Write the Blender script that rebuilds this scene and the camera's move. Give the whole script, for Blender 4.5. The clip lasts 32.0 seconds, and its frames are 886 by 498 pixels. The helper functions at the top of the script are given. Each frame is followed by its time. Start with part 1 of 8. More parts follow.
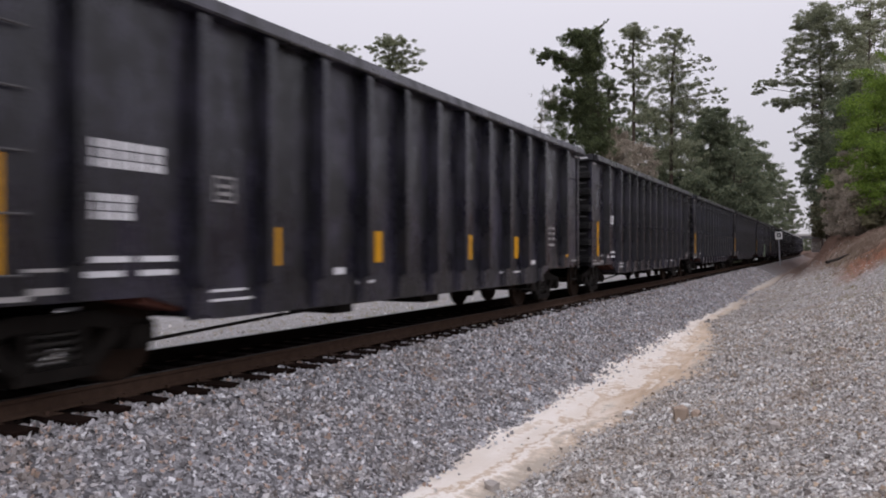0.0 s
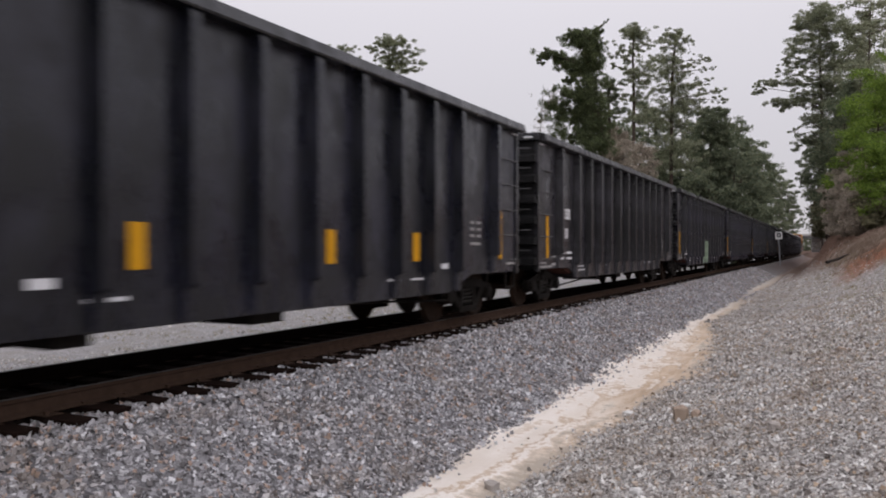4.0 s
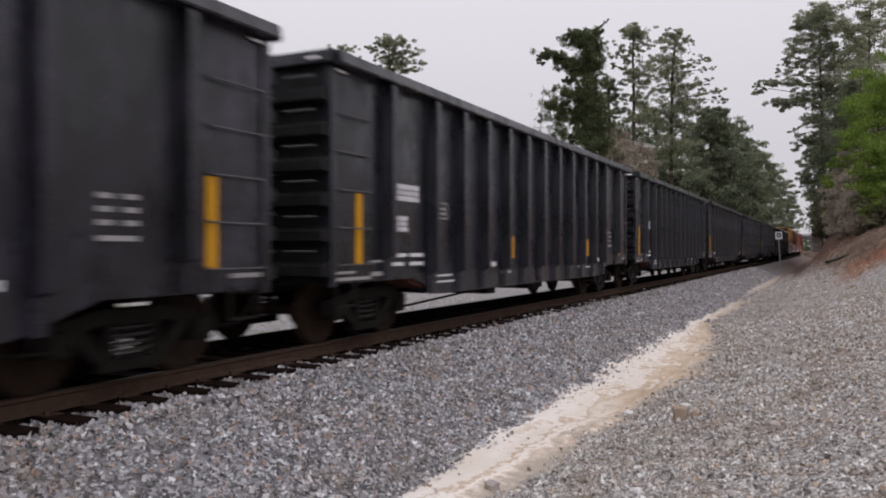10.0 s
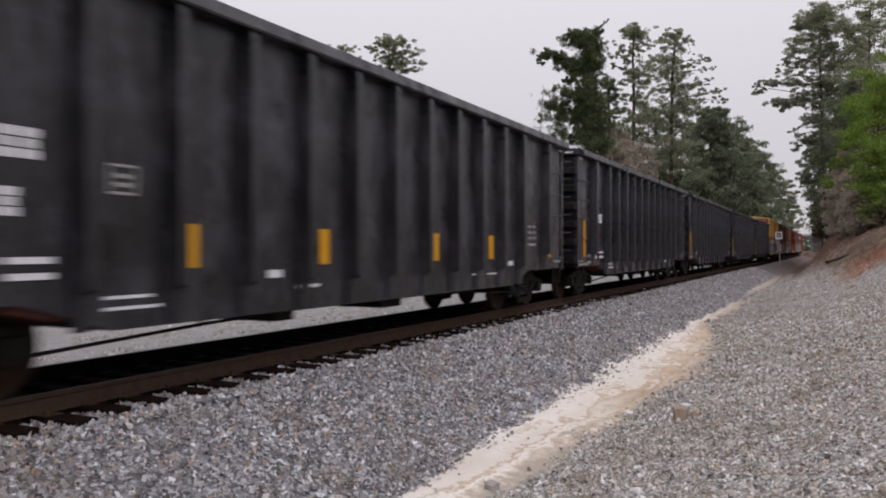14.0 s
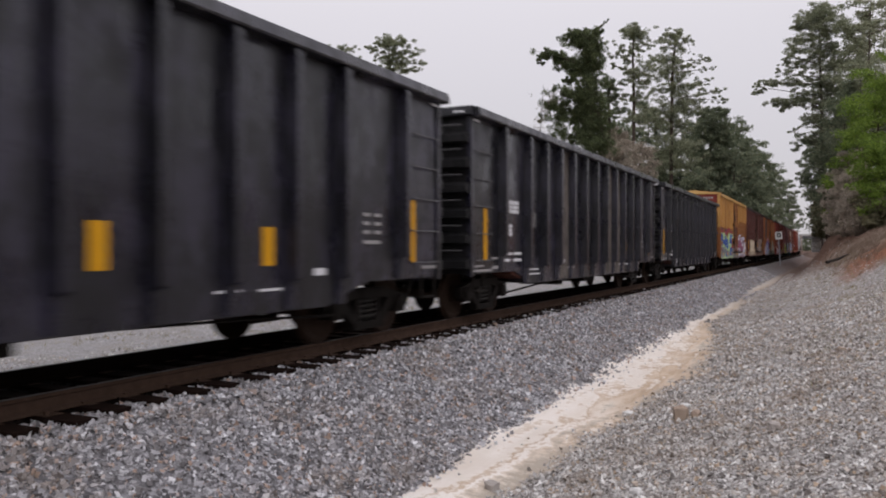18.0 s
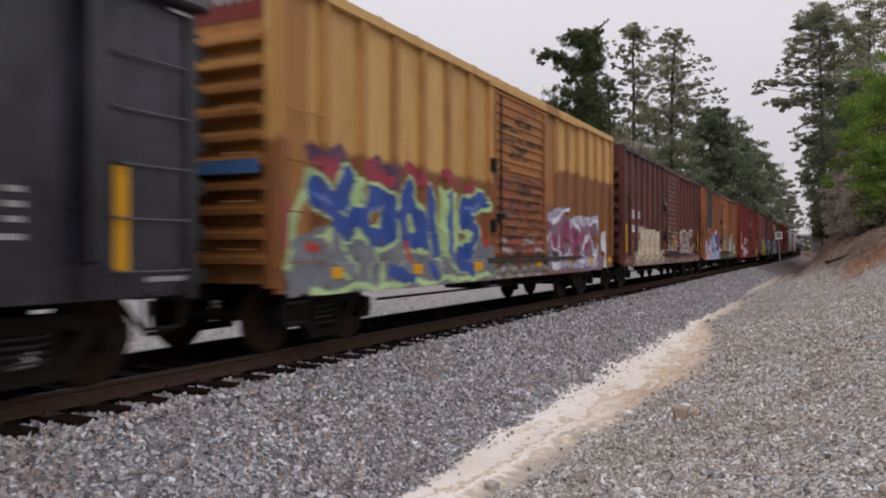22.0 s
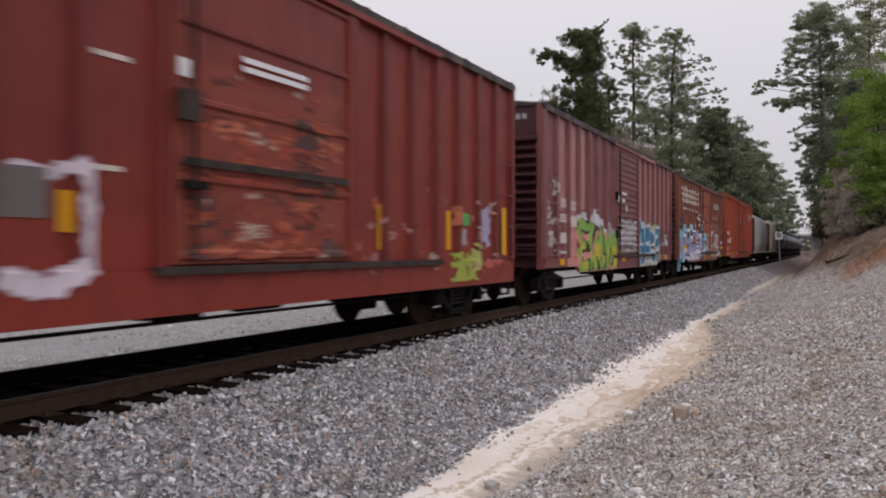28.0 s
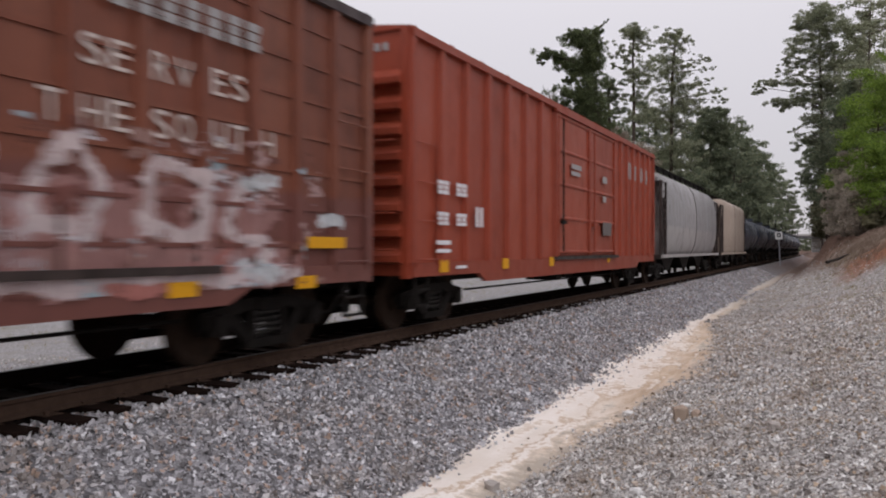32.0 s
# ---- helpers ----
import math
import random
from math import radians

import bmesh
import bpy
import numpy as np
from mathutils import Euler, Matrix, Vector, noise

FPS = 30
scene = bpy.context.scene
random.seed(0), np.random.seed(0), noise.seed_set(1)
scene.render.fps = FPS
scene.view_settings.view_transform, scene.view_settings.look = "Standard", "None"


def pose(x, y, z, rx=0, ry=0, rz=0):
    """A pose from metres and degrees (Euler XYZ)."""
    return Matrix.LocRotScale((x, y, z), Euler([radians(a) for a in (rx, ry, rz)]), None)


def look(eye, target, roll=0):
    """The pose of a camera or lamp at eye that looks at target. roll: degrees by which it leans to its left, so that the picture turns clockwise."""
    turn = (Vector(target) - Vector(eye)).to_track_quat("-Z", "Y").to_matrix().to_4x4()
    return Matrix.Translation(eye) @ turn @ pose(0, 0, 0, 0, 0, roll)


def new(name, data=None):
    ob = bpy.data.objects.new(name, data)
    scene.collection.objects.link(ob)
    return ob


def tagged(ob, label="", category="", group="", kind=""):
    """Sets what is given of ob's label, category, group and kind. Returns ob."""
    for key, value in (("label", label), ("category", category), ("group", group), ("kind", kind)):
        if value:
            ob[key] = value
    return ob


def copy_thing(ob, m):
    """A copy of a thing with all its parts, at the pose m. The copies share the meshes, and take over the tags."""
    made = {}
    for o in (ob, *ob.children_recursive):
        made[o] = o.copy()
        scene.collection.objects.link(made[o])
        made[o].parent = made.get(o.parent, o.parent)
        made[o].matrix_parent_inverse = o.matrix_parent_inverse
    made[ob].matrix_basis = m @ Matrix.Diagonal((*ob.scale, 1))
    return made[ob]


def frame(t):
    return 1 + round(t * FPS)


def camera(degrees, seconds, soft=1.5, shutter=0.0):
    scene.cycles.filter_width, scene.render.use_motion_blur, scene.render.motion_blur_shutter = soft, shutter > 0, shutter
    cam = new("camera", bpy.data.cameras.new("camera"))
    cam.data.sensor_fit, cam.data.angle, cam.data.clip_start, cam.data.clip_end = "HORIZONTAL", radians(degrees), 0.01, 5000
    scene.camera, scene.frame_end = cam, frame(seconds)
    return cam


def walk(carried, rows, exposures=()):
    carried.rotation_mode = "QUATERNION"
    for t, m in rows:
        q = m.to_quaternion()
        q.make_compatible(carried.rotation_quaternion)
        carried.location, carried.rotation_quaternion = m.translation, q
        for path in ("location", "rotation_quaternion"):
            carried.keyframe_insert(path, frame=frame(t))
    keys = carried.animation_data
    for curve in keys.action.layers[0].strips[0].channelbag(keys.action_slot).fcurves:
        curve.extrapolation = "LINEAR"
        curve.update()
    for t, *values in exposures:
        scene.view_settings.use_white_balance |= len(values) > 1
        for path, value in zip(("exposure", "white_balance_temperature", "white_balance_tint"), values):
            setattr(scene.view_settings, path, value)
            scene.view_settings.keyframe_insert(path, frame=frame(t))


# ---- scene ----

LENS = 58.85            # degrees across the picture
EYE = (0.0, 0.0, 1.31)  # rail heads lie at z = 0, the track runs along +y
YAW = 26.22             # the lens looks this far left of the track's direction
cam = camera(LENS, 32.0, soft=1.95, shutter=0.5)
walk(cam, [(0, pose(*EYE, 90.0, 0, YAW)), (32, pose(*EYE, 90.0, 0, YAW))],
     exposures=[(0, 0.03, 6270, 14), (1, 0.02, 6310, 13.5), (2, 0.01, 6380, 12.5), (3.5, 0.0, 6420, 12), (6, 0.0, 6440, 12), (32, 0.0, 6440, 12)])

# ---- light: an overcast winter afternoon ----
world = bpy.data.worlds.new("overcast_sky")
scene.world = world
world.use_nodes = True
wn, wl = world.node_tree.nodes, world.node_tree.links
wn.clear()
w_out, w_bg = wn.new("ShaderNodeOutputWorld"), wn.new("ShaderNodeBackground")
w_sky, w_mix = wn.new("ShaderNodeTexSky"), wn.new("ShaderNodeMixRGB")
w_sky.sky_type, w_sky.sun_disc = "NISHITA", False
w_sky.sun_elevation, w_sky.sun_rotation = radians(48), radians(150)
w_mix.inputs[0].default_value = 0.93
w_mix.inputs[2].default_value = (7.0, 6.73, 7.0, 1)   # the cloud layer
wl.new(w_sky.outputs[0], w_mix.inputs[1])
w_co, w_sep, w_up, w_dome = wn.new("ShaderNodeTexCoord"), wn.new("ShaderNodeSeparateXYZ"), wn.new("ShaderNodeMapRange"), wn.new("ShaderNodeMixRGB")
wl.new(w_co.outputs["Generated"], w_sep.inputs[0])
wl.new(w_sep.outputs[2], w_up.inputs[0])
w_up.inputs[3].default_value, w_up.inputs[4].default_value = 0.83, 1.88   # a cloudy sky brightens towards the zenith
w_dome.blend_type = "MULTIPLY"
w_dome.inputs[0].default_value = 1.0
wl.new(w_mix.outputs[0], w_dome.inputs[1])
wl.new(w_up.outputs[0], w_dome.inputs[2])
wl.new(w_dome.outputs[0], w_bg.inputs[0])
w_bg.inputs[1].default_value = 0.1
wl.new(w_bg.outputs[0], w_out.inputs[0])
sun = new("sun", bpy.data.lights.new("sun", "SUN"))
sun.data.energy, sun.data.angle, sun.data.color = 0.7, radians(40), (1.0, 0.97, 0.93)
sun.matrix_basis = look((30, -40, 60), (0, 10, 0))

# ---- materials ----


def nodes_of(name):
    m = bpy.data.materials.new(name)
    m.use_nodes = True
    return m, m.node_tree.nodes, m.node_tree.links, m.node_tree.nodes["Principled BSDF"]


def noise_tex(n, l, vec, scale, detail=4.0, rough=0.6):
    t = n.new("ShaderNodeTexNoise")
    t.inputs["Scale"].default_value, t.inputs["Detail"].default_value, t.inputs["Roughness"].default_value = scale, detail, rough
    l.new(vec, t.inputs["Vector"])
    return t.outputs["Fac"]


def ramp(n, l, fac, stops):
    r = n.new("ShaderNodeValToRGB")
    e = r.color_ramp.elements
    while len(e) < len(stops):
        e.new(0.5)
    for el, (p, c) in zip(e, stops):
        el.position, el.color = p, (*c, 1)
    l.new(fac, r.inputs[0])
    return r.outputs[0]


def mix(n, l, fac, a, b, kind="MIX"):
    m = n.new("ShaderNodeMixRGB")
    m.blend_type = kind
    for sock, v in zip(m.inputs, (fac, a, b)):
        if isinstance(v, (int, float)):
            sock.default_value = v
        elif isinstance(v, tuple):
            sock.default_value = (*v, 1)
        else:
            l.new(v, sock)
    return m.outputs[0]


def math_node(n, l, op, a, b=None, clamp=False):
    m = n.new("ShaderNodeMath")
    m.operation, m.use_clamp = op, clamp
    for sock, v in zip(m.inputs, (a, b)):
        if v is None:
            continue
        if isinstance(v, (int, float)):
            sock.default_value = v
        else:
            l.new(v, sock)
    return m.outputs[0]


def span(n, l, v, a, b):
    r = n.new("ShaderNodeMapRange")
    r.inputs[1].default_value, r.inputs[2].default_value = a, b
    l.new(v, r.inputs[0])
    return r.outputs[0]


def coords(n, l, stretch=(1, 1, 1)):
    c, m = n.new("ShaderNodeTexCoord"), n.new("ShaderNodeMapping")
    m.inputs["Scale"].default_value = stretch
    l.new(c.outputs["Object"], m.inputs[0])
    return m.outputs[0]


def bump(n, l, b, height, strength, dist):
    k = n.new("ShaderNodeBump")
    k.inputs["Strength"].default_value, k.inputs["Distance"].default_value = strength, dist
    l.new(height, k.inputs["Height"])
    l.new(k.outputs[0], b.inputs["Normal"])


def paint(name, col, wear=(0.1, 0.08, 0.07), amount=0.5, rough=0.6, metal=0.0, scale=1.2, per_object=0.0, dust=(0.2, 0.17, 0.15), gloss=0.3):
    """Weathered painted steel: vertical rain streaks, blotches of wear, dust low down in patches, fine grain."""
    m, n, l, b = nodes_of(name)
    streak = noise_tex(n, l, coords(n, l, (1, 5, 0.35)), scale * 1.4, 5)
    runs = noise_tex(n, l, coords(n, l, (1, 16, 0.5)), scale * 1.6, 4)
    blot = noise_tex(n, l, coords(n, l), scale, 6, 0.65)
    cloud = noise_tex(n, l, coords(n, l, (1, 1, 0.8)), scale * 2.6, 5, 0.6)
    fine = noise_tex(n, l, coords(n, l), 40, 3)
    info = n.new("ShaderNodeObjectInfo")
    c = mix(n, l, math_node(n, l, "MULTIPLY", span(n, l, streak, 0.42, 0.68), amount), col, wear)
    c = mix(n, l, math_node(n, l, "MULTIPLY", span(n, l, blot, 0.50, 0.64), amount * 0.9), c, dust)
    c = mix(n, l, math_node(n, l, "MULTIPLY", span(n, l, cloud, 0.54, 0.66), amount * 0.8), c, dust)
    c = mix(n, l, math_node(n, l, "MULTIPLY", span(n, l, runs, 0.52, 0.68), amount * 0.55), c, tuple(x * 0.6 for x in col))
    c = mix(n, l, math_node(n, l, "MULTIPLY", span(n, l, fine, 0.3, 0.7), 0.25), c, tuple(x * 0.6 for x in col))
    if per_object:
        c = mix(n, l, math_node(n, l, "MULTIPLY", span(n, l, info.outputs["Random"], 0.35, 1.0), per_object), c, dust)
        c = mix(n, l, math_node(n, l, "MULTIPLY", span(n, l, info.outputs["Random"], 0.4, 0.0), per_object * 1.5), c, tuple(x * 0.6 for x in col))
    soot = noise_tex(n, l, coords(n, l, (1, 1.6, 0.8)), 2.4, 6, 0.7)
    c = mix(n, l, math_node(n, l, "MULTIPLY", span(n, l, soot, 0.45, 0.6), amount * 0.95), c, tuple(x * 0.35 for x in col))
    flecks = noise_tex(n, l, coords(n, l, (1, 2.5, 1)), 9, 4, 0.75)
    c = mix(n, l, math_node(n, l, "MULTIPLY", span(n, l, flecks, 0.66, 0.74), amount * 0.5), c, tuple(min(1, x * 1.6) for x in dust))
    l.new(c, b.inputs["Base Color"])
    sheen = math_node(n, l, "ADD", math_node(n, l, "MULTIPLY", span(n, l, blot, 0.40, 0.62), 0.22), math_node(n, l, "MULTIPLY", span(n, l, soot, 0.38, 0.62), 0.26))
    l.new(math_node(n, l, "ADD", sheen, rough - 0.18), b.inputs["Roughness"])
    b.inputs["Metallic"].default_value = metal
    b.inputs["Specular IOR Level"].default_value = gloss
    bump(n, l, b, fine, 0.15, 0.004)
    return m


def plain(name, col, rough=0.7, metal=0.0, var=0.35, scale=12.0, gloss=0.3):
    m, n, l, b = nodes_of(name)
    f = noise_tex(n, l, coords(n, l), scale, 5)
    g = noise_tex(n, l, coords(n, l), scale * 7, 3)
    c = mix(n, l, f, tuple(x * (1 - var) for x in col), tuple(min(1, x * (1 + var)) for x in col))
    c = mix(n, l, math_node(n, l, "MULTIPLY", g, 0.3), c, tuple(x * 0.5 for x in col))
    l.new(c, b.inputs["Base Color"])
    b.inputs["Roughness"].default_value, b.inputs["Metallic"].default_value = rough, metal
    b.inputs["Specular IOR Level"].default_value = gloss
    bump(n, l, b, g, 0.2, 0.005)
    return m


BLACK = paint("worn_black_paint", (0.0045, 0.0045, 0.0085), (0.017, 0.0155, 0.030), 0.95, 0.30, 0.0, 0.8, 0.3, (0.043, 0.039, 0.064), 0.6)
ARROW = plain("pale_spray", (0.38, 0.40, 0.46), 0.6, 0.0, 0.3, 9)
BEIGE = paint("dusty_beige_steel", (0.125, 0.108, 0.097), (0.20, 0.165, 0.14), 0.7, 0.7, 0.0, 0.9, 0.0, (0.06, 0.055, 0.05))
CLEAN_BLACK = paint("clean_black_paint", (0.007, 0.007, 0.0125), (0.018, 0.017, 0.029), 0.8, 0.31, 0.0, 0.8, 0.3, (0.034, 0.032, 0.049), 0.6)
# End sheets blacker than the sides: shade between coupled cars, painted in.
END_BLACK = paint("gap_shaded_black_paint", (0.006, 0.006, 0.007), (0.014, 0.013, 0.015), 0.7, 0.6, 0.0, 1.0, 0.0, (0.022, 0.020, 0.021))
BLUE_BLACK = paint("worn_blue_black_paint", (0.0045, 0.0055, 0.0105), (0.015, 0.0155, 0.030), 0.8, 0.30, 0.0, 0.8, 0.3, (0.026, 0.026, 0.044), 0.6)
BLACK_DUSTY = paint("dusty_black_paint", (0.009, 0.0085, 0.0105), (0.040, 0.0375, 0.048), 0.95, 0.36, 0.0, 0.8, 0.3, (0.066, 0.062, 0.078), 0.5)
STEEL_DARK = plain("grimy_cast_steel", (0.012, 0.0098, 0.0085), 0.75, 0.0, 0.85, 5, 0.12)
WHEEL = plain("wheel_steel", (0.030, 0.0175, 0.0115), 0.7, 0.05, 0.6, 5, 0.15)
SPRING_STEEL = plain("grey_spring_steel", (0.05, 0.046, 0.043), 0.6, 0.3)
YELLOW = plain("reflective_yellow", (0.68, 0.33, 0.006), 0.75, 0.0, 0.15, 30)
WHITE = plain("stencil_white", (0.74, 0.74, 0.77), 0.6, 0.0, 0.25, 25)
FAINT = plain("faded_stencil_white", (0.34, 0.33, 0.33), 0.7, 0.0, 0.5, 25)
OXIDE = plain("rust_red_primer", (0.085, 0.026, 0.016), 0.8, 0.0, 0.5, 8)
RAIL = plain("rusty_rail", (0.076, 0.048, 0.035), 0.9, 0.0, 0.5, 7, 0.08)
RUNG = plain("worn_rung_steel", (0.085, 0.082, 0.086), 0.45, 0.2)
# Dark copy for the far rail: the train's shade put into its colour.
SHADED_RAIL = plain("shaded_rail_steel", (0.016, 0.011, 0.009), 0.9, 0.0, 0.35, 12, 0.05)
RAILHEAD = plain("worn_rail_head", (0.06, 0.048, 0.042), 0.6, 0.5)
TIE = plain("creosoted_tie", (0.017, 0.010, 0.008), 0.95, 0.0, 0.5, 9, 0.04)

# ---- mesh helpers ----


def box(bm, x0, x1, y0, y1, z0, z1):
    v = [bm.verts.new((x, y, z)) for z in (z0, z1) for y in (y0, y1) for x in (x0, x1)]
    for f in ((0, 2, 3, 1), (4, 5, 7, 6), (0, 1, 5, 4), (2, 6, 7, 3), (0, 4, 6, 2), (1, 3, 7, 5)):
        bm.faces.new([v[i] for i in f])
    return v


def prism(bm, pts, axis, a, b):
    """A solid whose outline pts (pairs) is drawn out from a to b along the axis."""
    def at(p, t):
        return {"x": (t, *p), "y": (p[0], t, p[1]), "z": (*p, t)}[axis]
    lo = [bm.verts.new(at(p, a)) for p in pts]
    hi = [bm.verts.new(at(p, b)) for p in pts]
    n = len(pts)
    bm.faces.new(lo[::-1])
    bm.faces.new(hi)
    for i in range(n):
        bm.faces.new((lo[i], lo[(i + 1) % n], hi[(i + 1) % n], hi[i]))


def tube(bm, a, b, r0, r1=None, n=8):
    """A tapered rod from a to b."""
    a, b = Vector(a), Vector(b)
    r1 = r0 if r1 is None else r1
    q = (b - a).to_track_quat("Z", "Y").to_matrix()
    ring = [q @ Vector((math.cos(2 * math.pi * i / n), math.sin(2 * math.pi * i / n), 0)) for i in range(n)]
    lo, hi = [bm.verts.new(a + c * r0) for c in ring], [bm.verts.new(b + c * r1) for c in ring]
    bm.faces.new(lo[::-1])
    bm.faces.new(hi)
    for i in range(n):
        bm.faces.new((lo[i], lo[(i + 1) % n], hi[(i + 1) % n], hi[i]))


def sweep(bm, pts, r, n=5):
    """One bent rod through the points."""
    rings = []
    for k, p in enumerate(pts):
        d = (pts[min(k + 1, len(pts) - 1)] - pts[max(k - 1, 0)]).to_track_quat("Z", "Y").to_matrix()
        rings.append([bm.verts.new(p + d @ Vector((r * math.cos(2 * math.pi * i / n), r * math.sin(2 * math.pi * i / n), 0))) for i in range(n)])
    for p, q in zip(rings, rings[1:]):
        for i in range(n):
            bm.faces.new((p[i], p[(i + 1) % n], q[(i + 1) % n], q[i]))


def lathe(bm, profile, centre, n=20):
    """A ring of (x, r) pairs turned round the x axis through centre."""
    cx, cy, cz = centre
    rings = [[bm.verts.new((cx + x, cy + r * math.cos(2 * math.pi * i / n), cz + r * math.sin(2 * math.pi * i / n))) for i in range(n)] for x, r in profile]
    for p, q in zip(rings, rings[1:]):
        for i in range(n):
            bm.faces.new((p[i], p[(i + 1) % n], q[(i + 1) % n], q[i]))
    bm.faces.new(rings[0][::-1])
    bm.faces.new(rings[-1])


def mesh_of(name, bm, material, smooth=False):
    bmesh.ops.recalc_face_normals(bm, faces=bm.faces)
    me = bpy.data.meshes.new(name)
    bm.to_mesh(me)
    bm.free()
    me.materials.append(material)
    if smooth:
        for p in me.polygons:
            p.use_smooth = True
    return me


def part(name, bm, material, parent, label="", smooth=False):
    ob = new(name, mesh_of(name, bm, material, smooth) if isinstance(bm, bmesh.types.BMesh) else bm)
    ob.parent = parent
    return tagged(ob, label)


def one_box(name, dims, material, parent, label=""):
    bm = bmesh.new()
    box(bm, *dims)
    return part(name, bm, material, parent, label)


def thing(name, label, category, group=""):
    return tagged(new(name), label, category, group)


def from_numpy(name, verts, faces, material, smooth=False):
    """A mesh from an array of points and an array of equal-sided faces."""
    me = bpy.data.meshes.new(name)
    verts, faces = np.asarray(verts, np.float32), np.asarray(faces, np.int32)
    k = faces.shape[1]
    me.vertices.add(len(verts))
    me.vertices.foreach_set("co", verts.ravel())
    me.loops.add(faces.size)
    me.loops.foreach_set("vertex_index", faces.ravel())
    me.polygons.add(len(faces))
    me.polygons.foreach_set("loop_start", np.arange(len(faces), dtype=np.int32) * k)
    me.polygons.foreach_set("use_smooth", np.full(len(faces), smooth))
    me.update(calc_edges=True)
    me.materials.append(material)
    return me


# ---- the lie of the land ----
TRACK = -7.17           # the track's centre line
BEND, RADIUS = 190.0, 650.0


def line(s):
    """Place and heading of the track's centre line, s metres along it: straight, then bending left."""
    if s <= BEND:
        return TRACK, s, 0.0
    a = (s - BEND) / RADIUS
    return TRACK - RADIUS * (1 - math.cos(a)), BEND + RADIUS * math.sin(a), a


def centre(y):
    y = np.asarray(y, float)
    return TRACK - np.where(y > BEND, RADIUS - np.sqrt(np.maximum(RADIUS ** 2 - np.clip(y - BEND, 0, 500) ** 2, 1)), 0)


PROFILE_W = [-400, -60, -14, -7.5, -5.2, -4.4, -3.2, -1.75, 1.65, 3.35, 4.5, 5.6, 7.17, 8.1, 8.6, 9.2, 10.1, 12, 14.5, 22, 60, 400]
PROFILE_Z = [1.0, 0.2, -0.55, -0.75, -0.75, -0.85, -0.92, -0.215, -0.215, -1.01, -1.06, -0.78, -0.36, -0.06, 0.16, 0.55, 1.2, 2.4, 3.4, 4.6, 6.5, 9.0]


def wash(w, y):
    """Across the sandy channel: 0 at its ballast side, 1 at its bank side. It wanders, and narrows with distance."""
    left = np.interp(y, (4, 6.3, 8, 10, 12.4, 16.5, 21.5, 27.5, 38, 46, 70), (3.6, 3.52, 3.44, 3.36, 3.28, 3.22, 3.25, 3.29, 3.42, 3.2, 3.2))
    right = np.interp(y, (4, 9, 11.2, 12.7, 15.2, 18, 21.6, 24, 26, 28, 33, 37, 39, 46, 59, 72), (4.4, 4.42, 4.6, 4.9, 5.08, 4.95, 4.5, 4.12, 3.66, 3.78, 3.95, 3.85, 3.55, 3.62, 3.82, 3.5))
    left = left + 0.05 * np.sin(1.9 * y + 0.6) + 0.03 * np.sin(5.1 * y + 1)
    right = right + 0.05 * np.sin(2.3 * y + 0.5) + 0.04 * np.sin(4.3 * y)
    return (w - left) / (right - left)


def ground_z(x, y):
    """The ground's height: ballast bed, wash channel and the bank that climbs from it."""
    x, y = np.asarray(x, float), np.asarray(y, float)
    w = x - centre(y)
    closer = 3.0 * np.clip((y - 25) / 60, 0, 1.5)      # farther on, the bank closes in on the line
    z = np.interp(w + closer * np.clip((w - 4.6) / 2.4, 0, 1), PROFILE_W, PROFILE_Z)
    flat = np.clip((12 - y) / 20, 0, 1)      # beside the camera the bank levels out
    z = np.where(w > 7.9, z * (1 - flat) + np.minimum(z, -0.1 + 0.05 * (w - 7.9)) * flat, z)
    far = np.clip((y - 178) / 60, 0, 1)      # and far on it is flattened so the bridge shows in the camera's view
    z = np.where(w > 3, z - np.maximum(z + 0.6, 0) * 0.75 * far * np.clip((w - 3) / 2, 0, 1), z)
    z = z + 0.9 * np.clip((y - 62) / 35, 0, 1) * np.clip((w - 4.4) / 1.4, 0, 1) * (1 - far)
    rough = np.clip((np.abs(w) - 2.9) / 1.5, 0, 1)
    lump = 0.05 * np.sin(x * 2.1 + 1.3 * np.sin(y * 0.7)) * np.sin(y * 1.3 + x) + 0.03 * np.sin(x * 5.3 + y * 3.1) * np.sin(y * 4.1 - x * 2)
    return z + rough * lump


